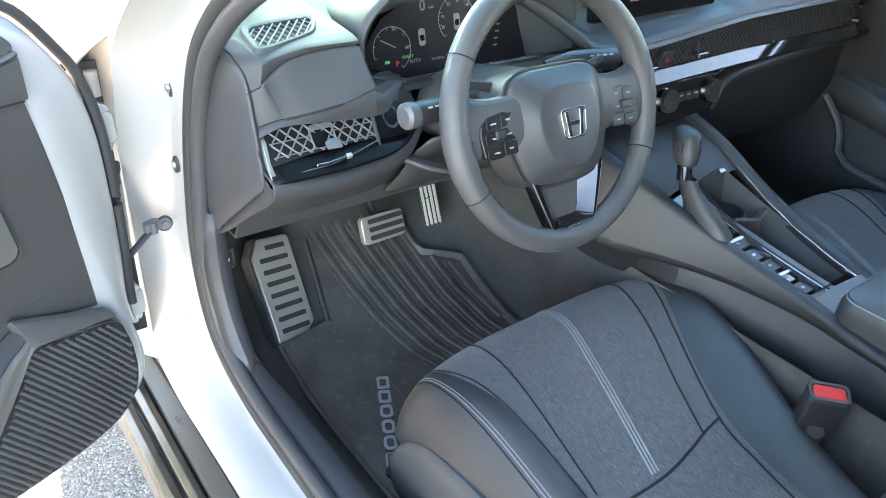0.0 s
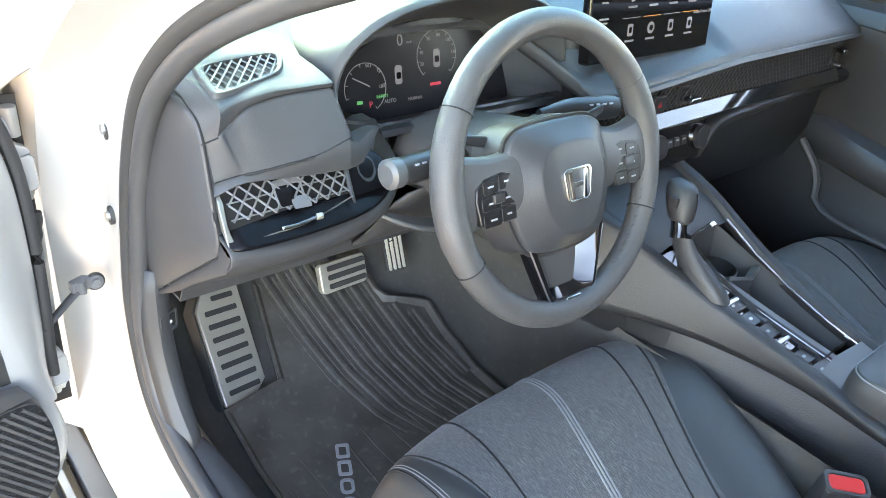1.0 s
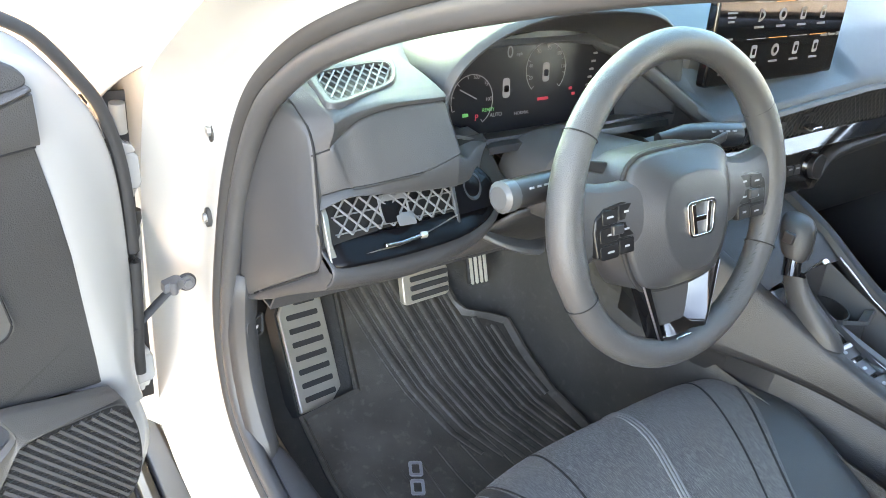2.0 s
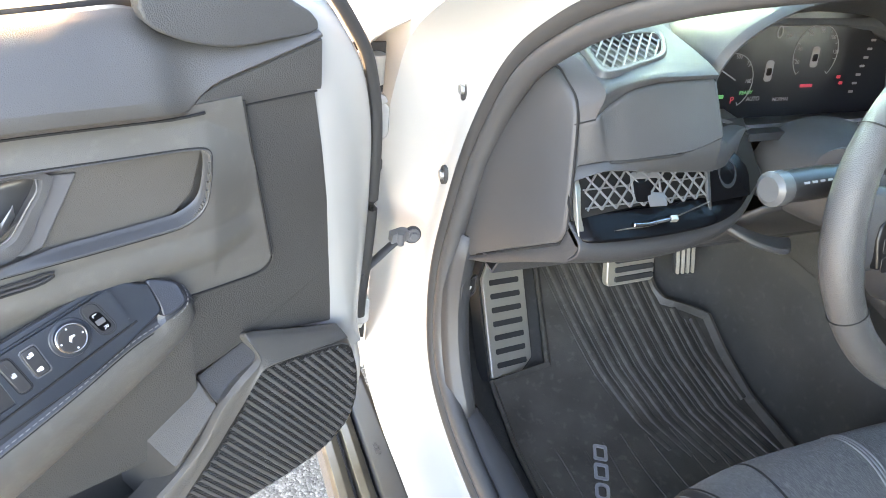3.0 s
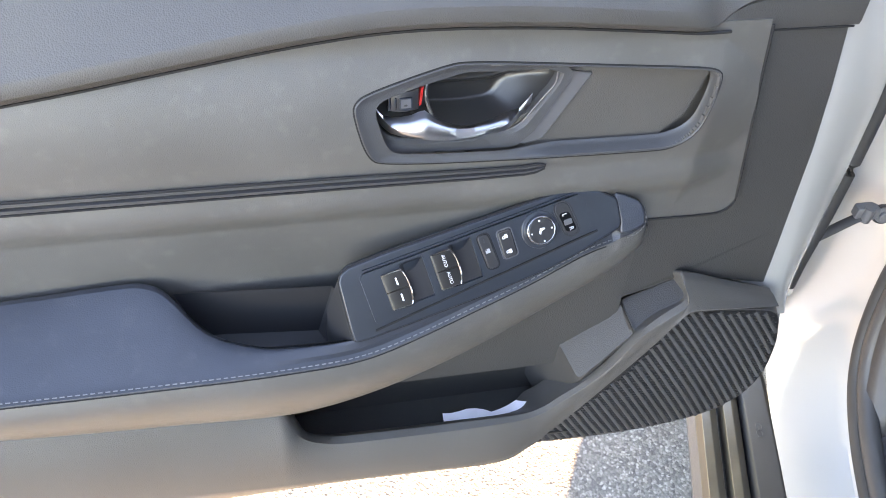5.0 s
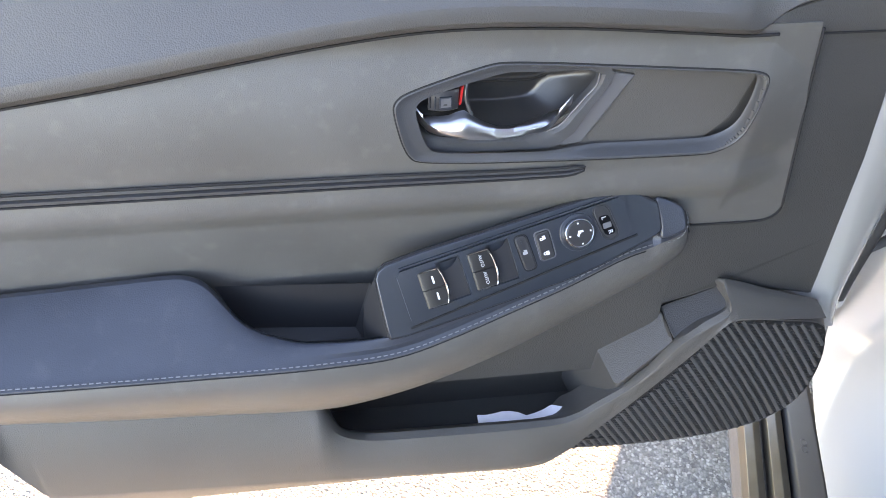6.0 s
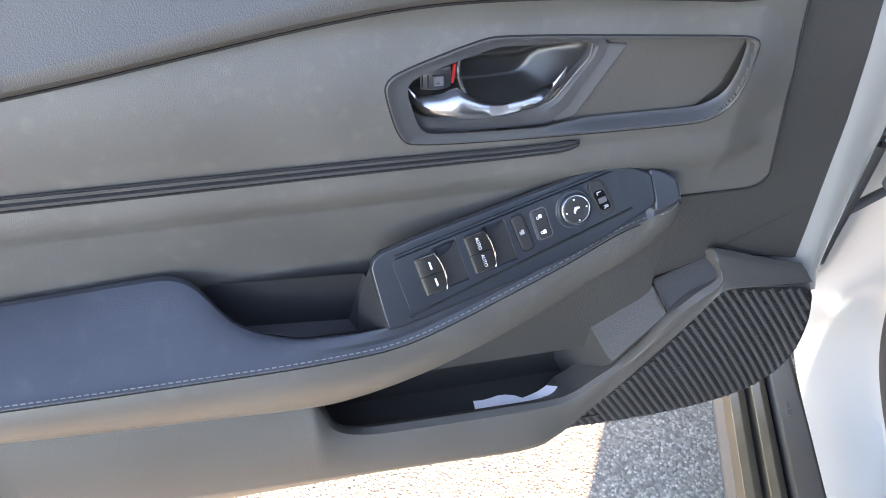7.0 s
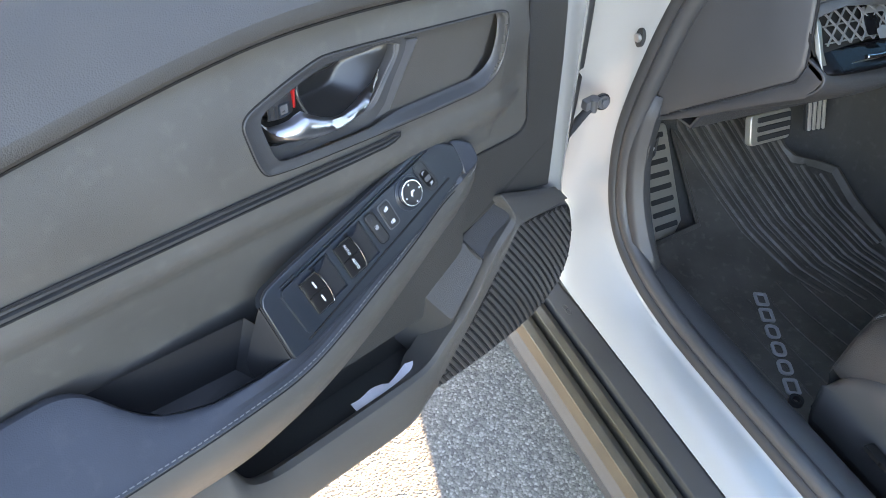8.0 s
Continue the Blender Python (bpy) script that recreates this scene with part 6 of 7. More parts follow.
def door_at(a, b, d):
    return Vector((a, d - .006 - .012 * max(0, (-.0 - a) / .09), b))


dpart("front_panel", prism(fp, door_at, -.008, 0), FRONT, door, "textured dark front panel", bevel=.0025)
gap = curve([(.0235, -.0015, .888), (.0175, -.0015, .84), (.0115, -.0015, .80), (.0005, -.0015, .7225), (-.0006, -.0015, .714), (.0035, -.0015, .705), (.011, -.0015, .7002), (.023, -.0015, .6985), (.055, -.0015, .6985), (.088, -.0015, .699)], 50)
dpart("panel_gap", tube(gap, .0012, 5), FABRICLINE, door)
dpart("panel_back", prism([(.06, .90), (.12, .70), (.16, .5), (-.08, .56), (-.06, .70), (-.045, .90)], door_at, -.02, -.010), PANEL, door)
dpart("lower_card", grid([[(u, -.0066, w) for u in (.087, .12, .16)] for w in (.50, .60, .6985)]), FRONT, door, "dark grained lower card", thick=.003)
dpart("lower_card", grid([[(u, -.0066, w) for u in (.16, .4, .7, 1.03)] for w in (.50, .57, .63)]), FRONT, door, "dark grained lower card", thick=.003)
dpart("lining_foot", grid([[(u, card_n(u, w), w) for u in [.14 + .0178 * k for k in range(51)]] for w in (.60, .62, .64, .66, .68, .698)]), VINYL, door, thick=.003, off=1.0)
# upper pad; towards the hinge it narrows above the corner trim
CORNER = ease([(-.056, .931), (-.044, .9275), (-.0277, .9235), (.016, .9126), (.0477, .9045), (.0629, .8955), (.0728, .885), (.085, .8865)], 30)
rows = []
for x in [-.055 + .013 * k for k in range(14)] + [.13 + .02 * k for k in range(46)]:
    k = min(1, max(0, (x - .052) / .05))
    k = k * k * (3 - 2 * k)
    e = lin(CORNER, x) if x < .08 else lin(PADE, x)
    top = (1 - k) * .9385 + k * max(e + .055, .955)
    rows.append([(x, -.012 + .006 * k, e - .002), (x, -.0045 + .0125 * k, e + .001), (x, -.003 + .017 * k, e + .003 + .004 * k), (x, -.006 + .019 * k, e + .006 + .013 * k), (x, -.018 + .021 * k, (1 - k) * (e * .4 + top * .6) + k * (e + .029)),
                 (x, -.030 + .008 * k, top), (x, -.040 - .005 * k, top + .004 + .008 * k), (x, -.062, top + .006)])
dpart("upper_pad", grid(rows), DOORPAD, door, "soft grained upper pad", thick=.002, subdiv=1)
rows = []
for x in [-.056 + .0085 * k for k in range(16)]:
    t = lin(CORNER, min(x, .0715))
    rows.append([(x, -.012, .8815), (x, -.006, .8825), (x, -.005, .886), (x, -.005, max(.887, (t + .8825) / 2)), (x, -.006, max(.888, t - .002)), (x, -.014, max(.889, t + .001))])
dpart("front_corner", grid(rows), FRONT, door, "smooth dark corner trim", thick=.003, sharp=60)
dpart("corner_gap", tube([(x, -.006, .8812) for x in (-.052, 0, .04, .075)], .001, 5), FABRICLINE, door)
sail = softened([(.0965, .962), (.0875, .9525), (.0754, .946), (.0608, .9395), (.0326, .9322), (.0125, .931), (-.0155, .932), (-.0570, .9330), (-.0570, .9470), (-.030, .965), (0, .986), (.03, 1.002), (.07, 1.025), (.097, 1.035), (.096, .99)], 1)
dpart("mirror_cover", prism(sail, lambda a, b, d: Vector((a, -.011 - .22 * (b - .935) + d, b)), -.02, 0), FRONT, door, "curved dark mirror cover", bevel=.004, seg=3)
dpart("pad_gap", tube([(u, .0052 - .004 * max(0, (.09 - u) / .03), lin(PADE, u) - .0002) for u in [.06 + .015 * k for k in range(64)]], .0014, 5), FABRICLINE, door)
dpart("window_slot", box((.95, .010, .012), (.56, -.072, .958)), RUBBER, door)
dpart("window_frame", tube(curve([(-.062, -.06, .93), (-.03, -.065, 1.0), (.05, -.075, 1.10), (.25, -.10, 1.25), (.5, -.12, 1.32), (1.0, -.13, 1.33)], 40), .022, 10, flat=.6), RUBBER, door, "black window frame")
gl = dpart("window_glass", grid([[(.10, -.080, .955), (1.0, -.080, .965)], [(.12, -.084, 1.02), (1.0, -.084, 1.03)]]), GLASS, door, "lowered clear side window", thick=.004)
gl.visible_shadow = False
mir = dpart("wing_mirror", grid([[(.12 + .02 * k, -.17 - .09 * math.sin(a) * s, 1.035 + .055 * math.cos(a) * s) for a in [j * math.pi / 8 for j in range(16)]]
                                 for k, s in ((0, .5), (1, .85), (4, 1.0), (8, 1.0), (10, .85), (11, .5))], ring=True), WHITE, door, "white wing mirror housing", subdiv=1)
dpart("mirror_foot", box((.05, .06, .05), (.06, -.13, .985)), GLOSS, mir, bevel=.01)

# groove strip: a dark double groove that closes in a rounded point
GT = [(.197, .7794), (.2045, .7802), (.212, .7792), (.257, .7796), (.367, .7822), (.65, .784), (1.03, .787)]
GB = [(.197, .7760), (.2045, .7722), (.212, .7708), (.257, .7704), (.367, .7712), (.65, .7715), (1.03, .773)]
rows = []
for u in [.1975, .200, .203, .206, .209, .212] + [.212 + .0205 * k for k in range(1, 40)]:
    t, b = lin(GT, u), lin(GB, u)
    n_ = card_n(u, .776)
    h = t - b
    rows.append([(u, n_ - .003, t), (u, n_ - .0025, t - .08 * h), (u, n_ + .0030, t - .17 * h), (u, n_ + .0032, t - .36 * h), (u, n_ - .0022, t - .44 * h), (u, n_ - .0022, t - .56 * h), (u, n_ + .0036, t - .64 * h), (u, n_ + .0036, t - .84 * h), (u, n_ - .0020, t - .93 * h), (u, n_ - .003, b)])
dpart("groove_strip", grid(rows), TRIM, door, "dark double groove strip", sharp=30)
ends = [(lin(GT, u), u) for u in [1.02 - .02 * k for k in range(41)]] + [(.7802, .2045), (.7790, .1968), (.7758, .1970), (.7722, .2045)] + [(lin(GB, u), u) for u in [.214 + .02 * k for k in range(41)]]
dpart("groove_gap", tube([(u, card_n(u, .776) + .0032, w) for w, u in ends], .0011, 5), FABRICLINE, door)

# handle bezel, bowl and lever


def bez_depth(a, b=.83):
    return card_n(a, b)


IN = [(.3397, .8415), (.3350, .8462), (.3246, .8485), (.3083, .8511), (.2976, .8543), (.2912, .8578), (.2827, .8593), (.2611, .8601), (.235, .8598), (.1945, .8585), (.1915, .8550), (.1933, .8466), (.2008, .8361), (.2104, .8224), (.2184, .8119), (.2294, .8067), (.2386, .8056), (.2616, .8038), (.2937, .8042), (.3165, .8061), (.3278, .8111), (.3352, .8244)]
def shrink(a, b, s, t):
    return .2 + (a - .2) * s, .826 + (b - .826) * t


rows = []
for s, t, d in ((1.003, 1.01, -.003), (.999, .998, .0004), (.990, .972, .0012), (.978, .938, .0006), (.966, .905, -.0025), (.945, .868, -.0070), (.925, .84, -.0100), (.89, .80, -.0115)):
    rows.append([(*shrink(a, b, 1 - (1 - s) * (1 - .8 * min(1, max(0, (.15 - a) / .05))), t)[:1], bez_depth(a, b) + (d if d > 0 else d * (1 - .85 * min(1, max(0, (a - .185) / .05)))), shrink(a, b, s, t)[1]) for a, b in bz])
bezel = dpart("handle_bezel", grid(rows, ring=True), PLASTIC, door, "raised dark bezel round the handle")
# dark tube drawn as the shadow line along the bezel's edge
dpart("bezel_crease", tube([(a, bez_depth(a, b) + .0002, b) for a, b in bz], .0008, 5, closed=True, up=(0, 1, 0)), FABRICLINE, bezel)
flat = [(.190, .8620), (.165, .8600), (.085, .857), (.058, .852), (.0720, .808), (.092, .790), (.205, .784), (.262, .786), (.262, .800), (.235, .806), (.204, .826), (.189, .845)]
dpart("bezel_floor", prism(flat, lambda a, b, d: Vector((a, d - .0075 - .003 * max(0, (.10 - a) / .05), b)), -.004, 0), PANEL, bezel, "flat grained bezel floor", bevel=.001)
dpart("bezel_ramp", prism([(.190, .8580), (.1630, .8535), (.1975, .7945), (.2130, .7905), (.2230, .7960), (.2135, .8140), (.1925, .8440)], lambda a, b, d: Vector((a, d - .0065, b)), -.004, .0015), RAMP, bezel, "satin slanted face", bevel=.002)
dpart("bezel_back", prism([((a - .2) * .99 + .2, (b - .826) * .99 + .826) for a, b in bz], lambda a, b, d: Vector((a, d, b)), -.062, -.058), DARK, bezel)


def reach(poly, c, a):
    """Where a ray from c at the angle a leaves the outline."""
    d, best = (math.cos(a), math.sin(a)), 0
    for (x0, y0), (x1, y1) in zip(poly, poly[1:] + poly[:1]):
        ex, ey = x1 - x0, y1 - y0
        det = d[0] * -ey + d[1] * ex
        if abs(det) > 1e-12:
            t = ((x0 - c[0]) * -ey + (y0 - c[1]) * ex) / det
            s = (d[0] * (y0 - c[1]) - d[1] * (x0 - c[0])) / det
            if t > 0 and -1e-6 <= s <= 1 + 1e-6:
                best = max(best, t)
    return c[0] + d[0] * best, c[1] + d[1] * best


SURR = [(.3465, .838), (.345, .848), (.336, .8555), (.284, .8675), (.262, .8695), (.20, .8665), (.181, .862), (.184, .848), (.196, .828), (.207, .806), (.222, .7925), (.330, .7935), (.341, .803)]
ring_a = [2 * math.pi * k / 72 for k in range(72)]
ro, ri = [reach(SURR, (.268, .835), a) for a in ring_a], [reach([(p.x, p.z) for p in curve([(a, 0, b) for a, b in IN + IN[:1]], 45)[:-1]], (.268, .835), a) for a in ring_a]
dpart("bowl_surround", grid([[(a, -.0012, b) for a, b in ro], [(a * .3 + c * .7, -.0022, b * .3 + d * .7) for (a, b), (c, d) in zip(ro, ri)], [(c, -.006, d) for c, d in ri], [(c, -.014, d) for c, d in ri]], ring=True), PLASTIC, bezel, "dark surround of the handle bowl")
# bowl behind the lever: a dish with a soft fold that rises towards the seat side
bowl_o = [(p.x, p.z) for p in curve([(a, 0, b) for a, b in IN + IN[:1]], 90)[:-1]]


def bowl_n(a, b, s):
    fold = .838 + .016 * max(0, (.240 - a) / .04) ** 1.3
    dish = -.0145 - .028 * min(1, (1 - s) / .42) ** .7
    return dish + .006 * math.exp(-((b - fold) / .0042) ** 2) * min(1, (1 - s) / .25)


rows = []
for s in (1.06, 1.0, .985, .96, .93, .9, .86, .82, .78, .74, .7, .65, .6, .55, .5, .45, .4, .35, .3, .25, .2, .14, .07, .01):
    rows.append([(.262 + (a - .262) * s, bowl_n(.262 + (a - .262) * s, .834 + (b - .834) * s, min(s, 1)), .834 + (b - .834) * s) for a, b in bowl_o])
dpart("handle_bowl", grid(rows, ring=True), BOWL, bezel, "gloss black handle bowl")
dpart("bowl_edge", tube([(a, -.0050, b) for a, b in curve_xz([(.1925, .8570), (.1935, .8466), (.2010, .8361), (.2106, .8224), (.2186, .8119), (.2290, .8066)], 24)], .0008, 6), RAMP, bezel, "thin satin edge")
dpart("bowl_divider", tube([(a, n_, b) for (a, b), n_ in zip(curve_xz([(.2920, .8585), (.2955, .8550), (.2968, .8457), (.2950, .8370), (.2925, .8310)], 16), [-.004 + .0006 * k for k in range(16)])], .0015, 8), BOWL, bezel)
lever = thing("door_handle_lever", door_m, "brushed chrome inside door lever", "door handle")
LV = [(.2116, .8416), (.2190, .8387), (.2267, .8357), (.2370, .8318), (.2481, .8279), (.2570, .8252), (.2655, .8239), (.2744, .8249), (.2834, .829), (.2924, .8352), (.2985, .8405), (.3033, .8395), (.3097, .8368), (.3160, .8362), (.3226, .8367), (.329, .838), (.336, .8404)]
LO = [(.2116, .8395), (.2175, .8325), (.2234, .8262), (.2285, .8205), (.2335, .8173), (.2425, .8158), (.2604, .8149), (.2783, .8144), (.2961, .8150), (.3094, .8168), (.3180, .8190), (.3250, .8222), (.3295, .8270), (.3333, .8330), (.336, .8392)]
LN = ease([(.2116, -.004), (.225, .004), (.245, .012), (.27, .0165), (.30, .0165), (.32, .010), (.336, .000)])
rows = []
for k in range(64):
    u = .2116 + .1244 * k / 63
    a, b, n_ = lin(LV, u), lin(LO, u), lin(LN, u)
    # the face leans back towards its upper edge and swells below the middle
    back = .42 * (a - b) + .002
    face = [(0, -back), (.06, -back + .0012), (.25, -.55 * back + .0012), (.5, -.20 * back + .0014), (.75, .0012), (.92, .0), (1, -.003), (.96, -.006), (.5, -back - .002), (.06, -back - .003)]
    rows.append([(u, n_ + d, a + (b - a) * f + .62 * (n_ + d - .012) * (d < 0)) for f, d in face])
bm = grid(rows, ring=True)
for row in (rows[0], rows[-1]):
    bm.faces.new([bm.verts.new(q) for q in row])
bmesh.ops.remove_doubles(bm, verts=bm.verts, dist=1e-6)
part("blade", bm, LEVER, lever, local=True, sharp=50)


def tab_at(a, b, d):
    # the tab bulges about its middle
    return Vector((a, d + .003 - 22 * (a - .314) ** 2, b))


rows = []
for k in range(13):
    a = .3025 + .0230 * k / 12
    rows.append([tab_at(a, .8525, -.008), tab_at(a, .8512, -.001), tab_at(a, .8495, 0), tab_at(a, .8400, .0006), tab_at(a, .8352, 0), tab_at(a, .8335, -.002), tab_at(a, .833, -.008)])
lock = part("lock_tab", grid(rows), KEY, lever, "dark lock tab with moulded ribs", local=True, thick=.002)
for q in (.3245, .3205):
    part("tab_rib", tube([tab_at(q, .8470, .0010), tab_at(q, .8375, .0014)], .0007, 6), SATIN, lock, local=True)
part("tab_pad", ring_plate([(a + .3125, b + .8420) for a, b in rounded(.0098, .0102, .001)], [(a + .3125, b + .8420) for a, b in rounded(.0078, .0082, .0008)], tab_at, -.001, .0016), SATIN, lock, local=True)
part("pad_face", prism([(a + .3125, b + .8420) for a, b in rounded(.0078, .0082, .0008)], tab_at, -.002, .0008), RAMP, lock, local=True)
part("red_mark", prism([(.2985, .8530), (.3003, .8530), (.3022, .8386), (.3004, .8386)], tab_at, -.006, .0022), RED, lever, "red unlocked mark", local=True)

# armrest
rows = []
for k in range(90):
    u = .122 + k * .010
    sz, sn, lz, ln = lin(STZ, u), lin(STN, u), lin(LOW, u), lin(LOWN, u)
    ti = lin(ease([(.09, .722), (.115, .712), (.13, .700), (.2, .684), (.28, .664), (.36, .645), (.40, .640), (.46, .642), (.495, .655), (.522, .680), (.55, .684), (.62, .680), (.75, .672), (1.0, .66)]), u)
    ni = lin([(.09, -.004), (.12, .0), (.2, .022), (.28, .038), (.36, .054), (.44, .050), (.49, .034), (.522, .004), (.54, -.002), (1.0, -.002)], u)
    rows.append([(u, ni - .012, ti - .02), (u, ni - .002, ti - .003), (u, ni + .004, ti + .001), (u, (ni * 2 + sn) / 3, ti + (sz - ti) * .33 + .003), (u, (ni + sn * 2) / 3, ti + (sz - ti) * .66 + .003), (u, sn - .006, sz + .004), (u, sn, sz),
                 (u, sn + .005, sz - .012), (u, sn + .004, (sz * 2 + lz) / 3), (u, (sn + ln) / 2 + .006, (sz + lz * 2) / 3), (u, ln, lz + .006), (u, ln - .012, lz), (u, ln - .05, lz + .004)])
front = []
for u, ti, sz, sn, lz, ln in ((.0805, .688, .684, -.012, .680, -.012), (.082, .694, .687, -.005, .673, -.006), (.084, .7005, .691, -.001, .667, -.003), (.0865, .707, .695, .003, .662, -.001), (.090, .714, .699, .0065, .657, .0005), (.0945, .7205, .7005, .0095, .653, .002), (.100, .7245, .6995, .0125, .648, .003), (.106, .7275, .698, .0145, .643, .004), (.112, .730, .6965, .016, .639, .005), (.117, .724, .696, .017, .636, .0055)):
    front.append([(u, -.014, ti - .004), (u, -.006, ti - .001), (u, -.002, ti), (u, .33 * sn, ti + (sz - ti) * .33 + .001), (u, .66 * sn, ti + (sz - ti) * .66 + .001), (u, sn - .003, sz + .004), (u, sn, sz),
                  (u, sn + .003, sz - .009), (u, sn + .002, (sz * 2 + lz) / 3), (u, (sn + ln) / 2 + .004, (sz + lz * 2) / 3), (u, ln, lz + .006), (u, ln - .010, lz), (u, ln - .04, lz + .004)])
rows = front + rows
arm_ob = dpart("armrest", grid([r[:7] for r in rows]), ARMREST, door, "padded blue-black leather armrest top", subdiv=1)
dpart("armrest_side", grid([r[6:] for r in rows]), VINYL, door, "smooth grey armrest side", subdiv=1)
for k in range(1, 150):
    u = .118 + k * .0058
    if u > .96:
        break
    a = Vector((u, lin(STN, u) - .001, lin(STZ, u) + .0028))
    b = Vector((u + .0037, lin(STN, u + .0037) - .001, lin(STZ, u + .0037) + .0028))
    dpart("stitch", tube([a, b], .00058, 5), STITCH, arm_ob)
dpart("stitch_groove", tube([(u, lin(STN, u) + .0012, lin(STZ, u) - .0012) for u in [.130 + .01 * k for k in range(85)]], .0007, 4), FABRICLINE, arm_ob)
tip = curve([(.0945, .0010, .7195), (.0927, .0058, .7115), (.0945, .0100, .7055), (.0995, .0142, .7025), (.108, .0168, .6995), (.118, .0178, .6975)], 40)
for k in range(0, 34, 4):
    dpart("stitch", tube([tip[k] + Vector((-.001, .002, 0)), tip[k + 2] + Vector((-.001, .002, 0))], .0006, 5), STITCH, arm_ob)
# end cap of the armrest in front of the switch panel
CAP = [(-.0062, -.0160), (-.0120, -.0155), (-.0279, -.0025), (-.0304, .0036), (-.0294, .0175), (-.0262, .0222), (-.0030, .0232), (-.0048, .0150), (-.0066, .0080)]
# grab cup
cup_t = [(.517, -.004, .662), (.379, .008, .664), (.366, .030, .652), (.364, .052, .640), (.44, .050, .640), (.478, .040, .646), (.505, .020, .660)]
cup_b = [(.500, .0, .610), (.395, .006, .606), (.388, .020, .602), (.388, .040, .600), (.44, .042, .600), (.47, .035, .604), (.488, .018, .608)]
dpart("grab_cup", grid([cup_t, [tuple(Vector(a).lerp(Vector(b), .5)) for a, b in zip(cup_t, cup_b)], cup_b, [(.44, .02, .602)] * 7], ring=True), KEY, door, "deep dark grab cup", sharp=50)

# switch plate: tilted plane through the armrest top
A0, B0 = Vector((.358, .028, .700)), Vector((.158, .002, .744))
C0 = Vector((.357, .058, .645))
spl, spm = plane_frame(B0, A0 - B0, C0 - B0)


def plate_ab(v):
    d = Vector(v) - B0
    m3 = spm.to_3x3()
    return d.dot(m3.col[0]), d.dot(m3.col[1])


plate_t = thing("window_switch_panel", door_m, "satin black switch panel on the door armrest, tinted sky blue", "switch panel")
sgn = 1 if (spm.to_3x3().col[2]).y + (spm.to_3x3().col[2]).z > 0 else -1


def sp(a, b, d):
    return spl(a, b, d * sgn)


part("apron", grid([[(.375, .030, .690), (.366, .0575, .6425)], [(.385, .026, .655), (.374, .052, .625)], [(.388, .012, .61), (.385, .040, .602)]]), KEY, plate_t, local=True, thick=.003)
la, lb = plate_ab((.366, .045, .668)), plate_ab((.13, .010, .722))


def along(f, g):
    """f metres from the front end along the panel's line of switches, g across it towards the seat."""
    o = Vector((lb[0], lb[1], 0))
    d = Vector((la[0] - lb[0], la[1] - lb[1], 0)).normalized()
    e = Vector((-d.y, d.x, 0))
    if e.y < 0:
        e = -e
    q = o + d * f + e * g
    return q.x, q.y


def loc(f, g, w, h, r, turn=0):
    out = []
    for a, b in rounded(w, h, r):
        out.append(along(f + a, g + b))
    return out


poly = [along(f, g) for f, g in softened([(.2300, -.0385), (.2445, -.0320), (.2466, -.0159), (.2507, .0250), (.2490, .0275), (.2329, .0292), (.1021, .0290), (.0537, .0262), (.0142, .0186), (-.0030, .0150), (-.0058, .0110), (-.0078, -.0090), (-.0060, -.0138), (.0152, -.0308), (.0215, -.0338), (.0415, -.0350), (.1246, -.0362)], 1)]
part("end_cap", prism([along(f, g) for f, g in softened(CAP, 1)], sp, -.022, .0012), ARMREST, plate_t, "leather end cap", local=True, bevel=.004, seg=4)
base = part("plate", prism(poly, sp, -.012, .0030), SATIN, plate_t, local=True, bevel=.0022, seg=3)
part("plate_gap", tube([sp(a, b, .0002) for a, b in poly], .0013, 5, closed=True), FABRICLINE, plate_t, local=True)


def inlay_low(f):
    return .0052 + (f - .019) * .0650


# raised middle with two open wells in front of the window switches
FS = (.0215, .0260, .0600, .1000, .1272, .1485, .1715, .1930, .2240, .2275)
rows = []
for f in FS:
    w0, w1 = (-.0262, .0112)
    tuck = .004 if f in (FS[0], FS[-1]) else 0
    rows.append([sp(*along(f, g), .0066) for g in (-.0284 + tuck, w0 + tuck * .5, w1 - (1 if f > .1 else .9) * (w1 - min(w1, inlay_low(f) - .0012)) - tuck * .5, inlay_low(f) + .0012 - tuck)])
bm = grid(rows)
bm.faces.ensure_lookup_table()
bmesh.ops.delete(bm, geom=[bm.faces[3 * c + 1] for c in (4, 6)], context="FACES")
part("inlay", bm, SATIN, plate_t, local=True, thick=.0045, bevel=.0013, off=1.0 if sgn < 0 else -1.0)
part("crease", tube([sp(*along(f, -.0302), .0036) for f in (.0300, .10, .17, .2235)], .0012, 6), SATIN, plate_t, local=True)
part("crease", tube([sp(*along(f, inlay_low(f) + .0045), .0030) for f in (.0170, .10, .17, .2300)], .0012, 6), FABRICLINE, plate_t, local=True)
knob_c = along(.0677, -.0110)
kp, km = plane_frame(spm @ Vector((knob_c[0], knob_c[1], 0)), spm.to_3x3().col[0], spm.to_3x3().col[1])


def kn_at(a, b, d):
    return kp(a, b, d * sgn)


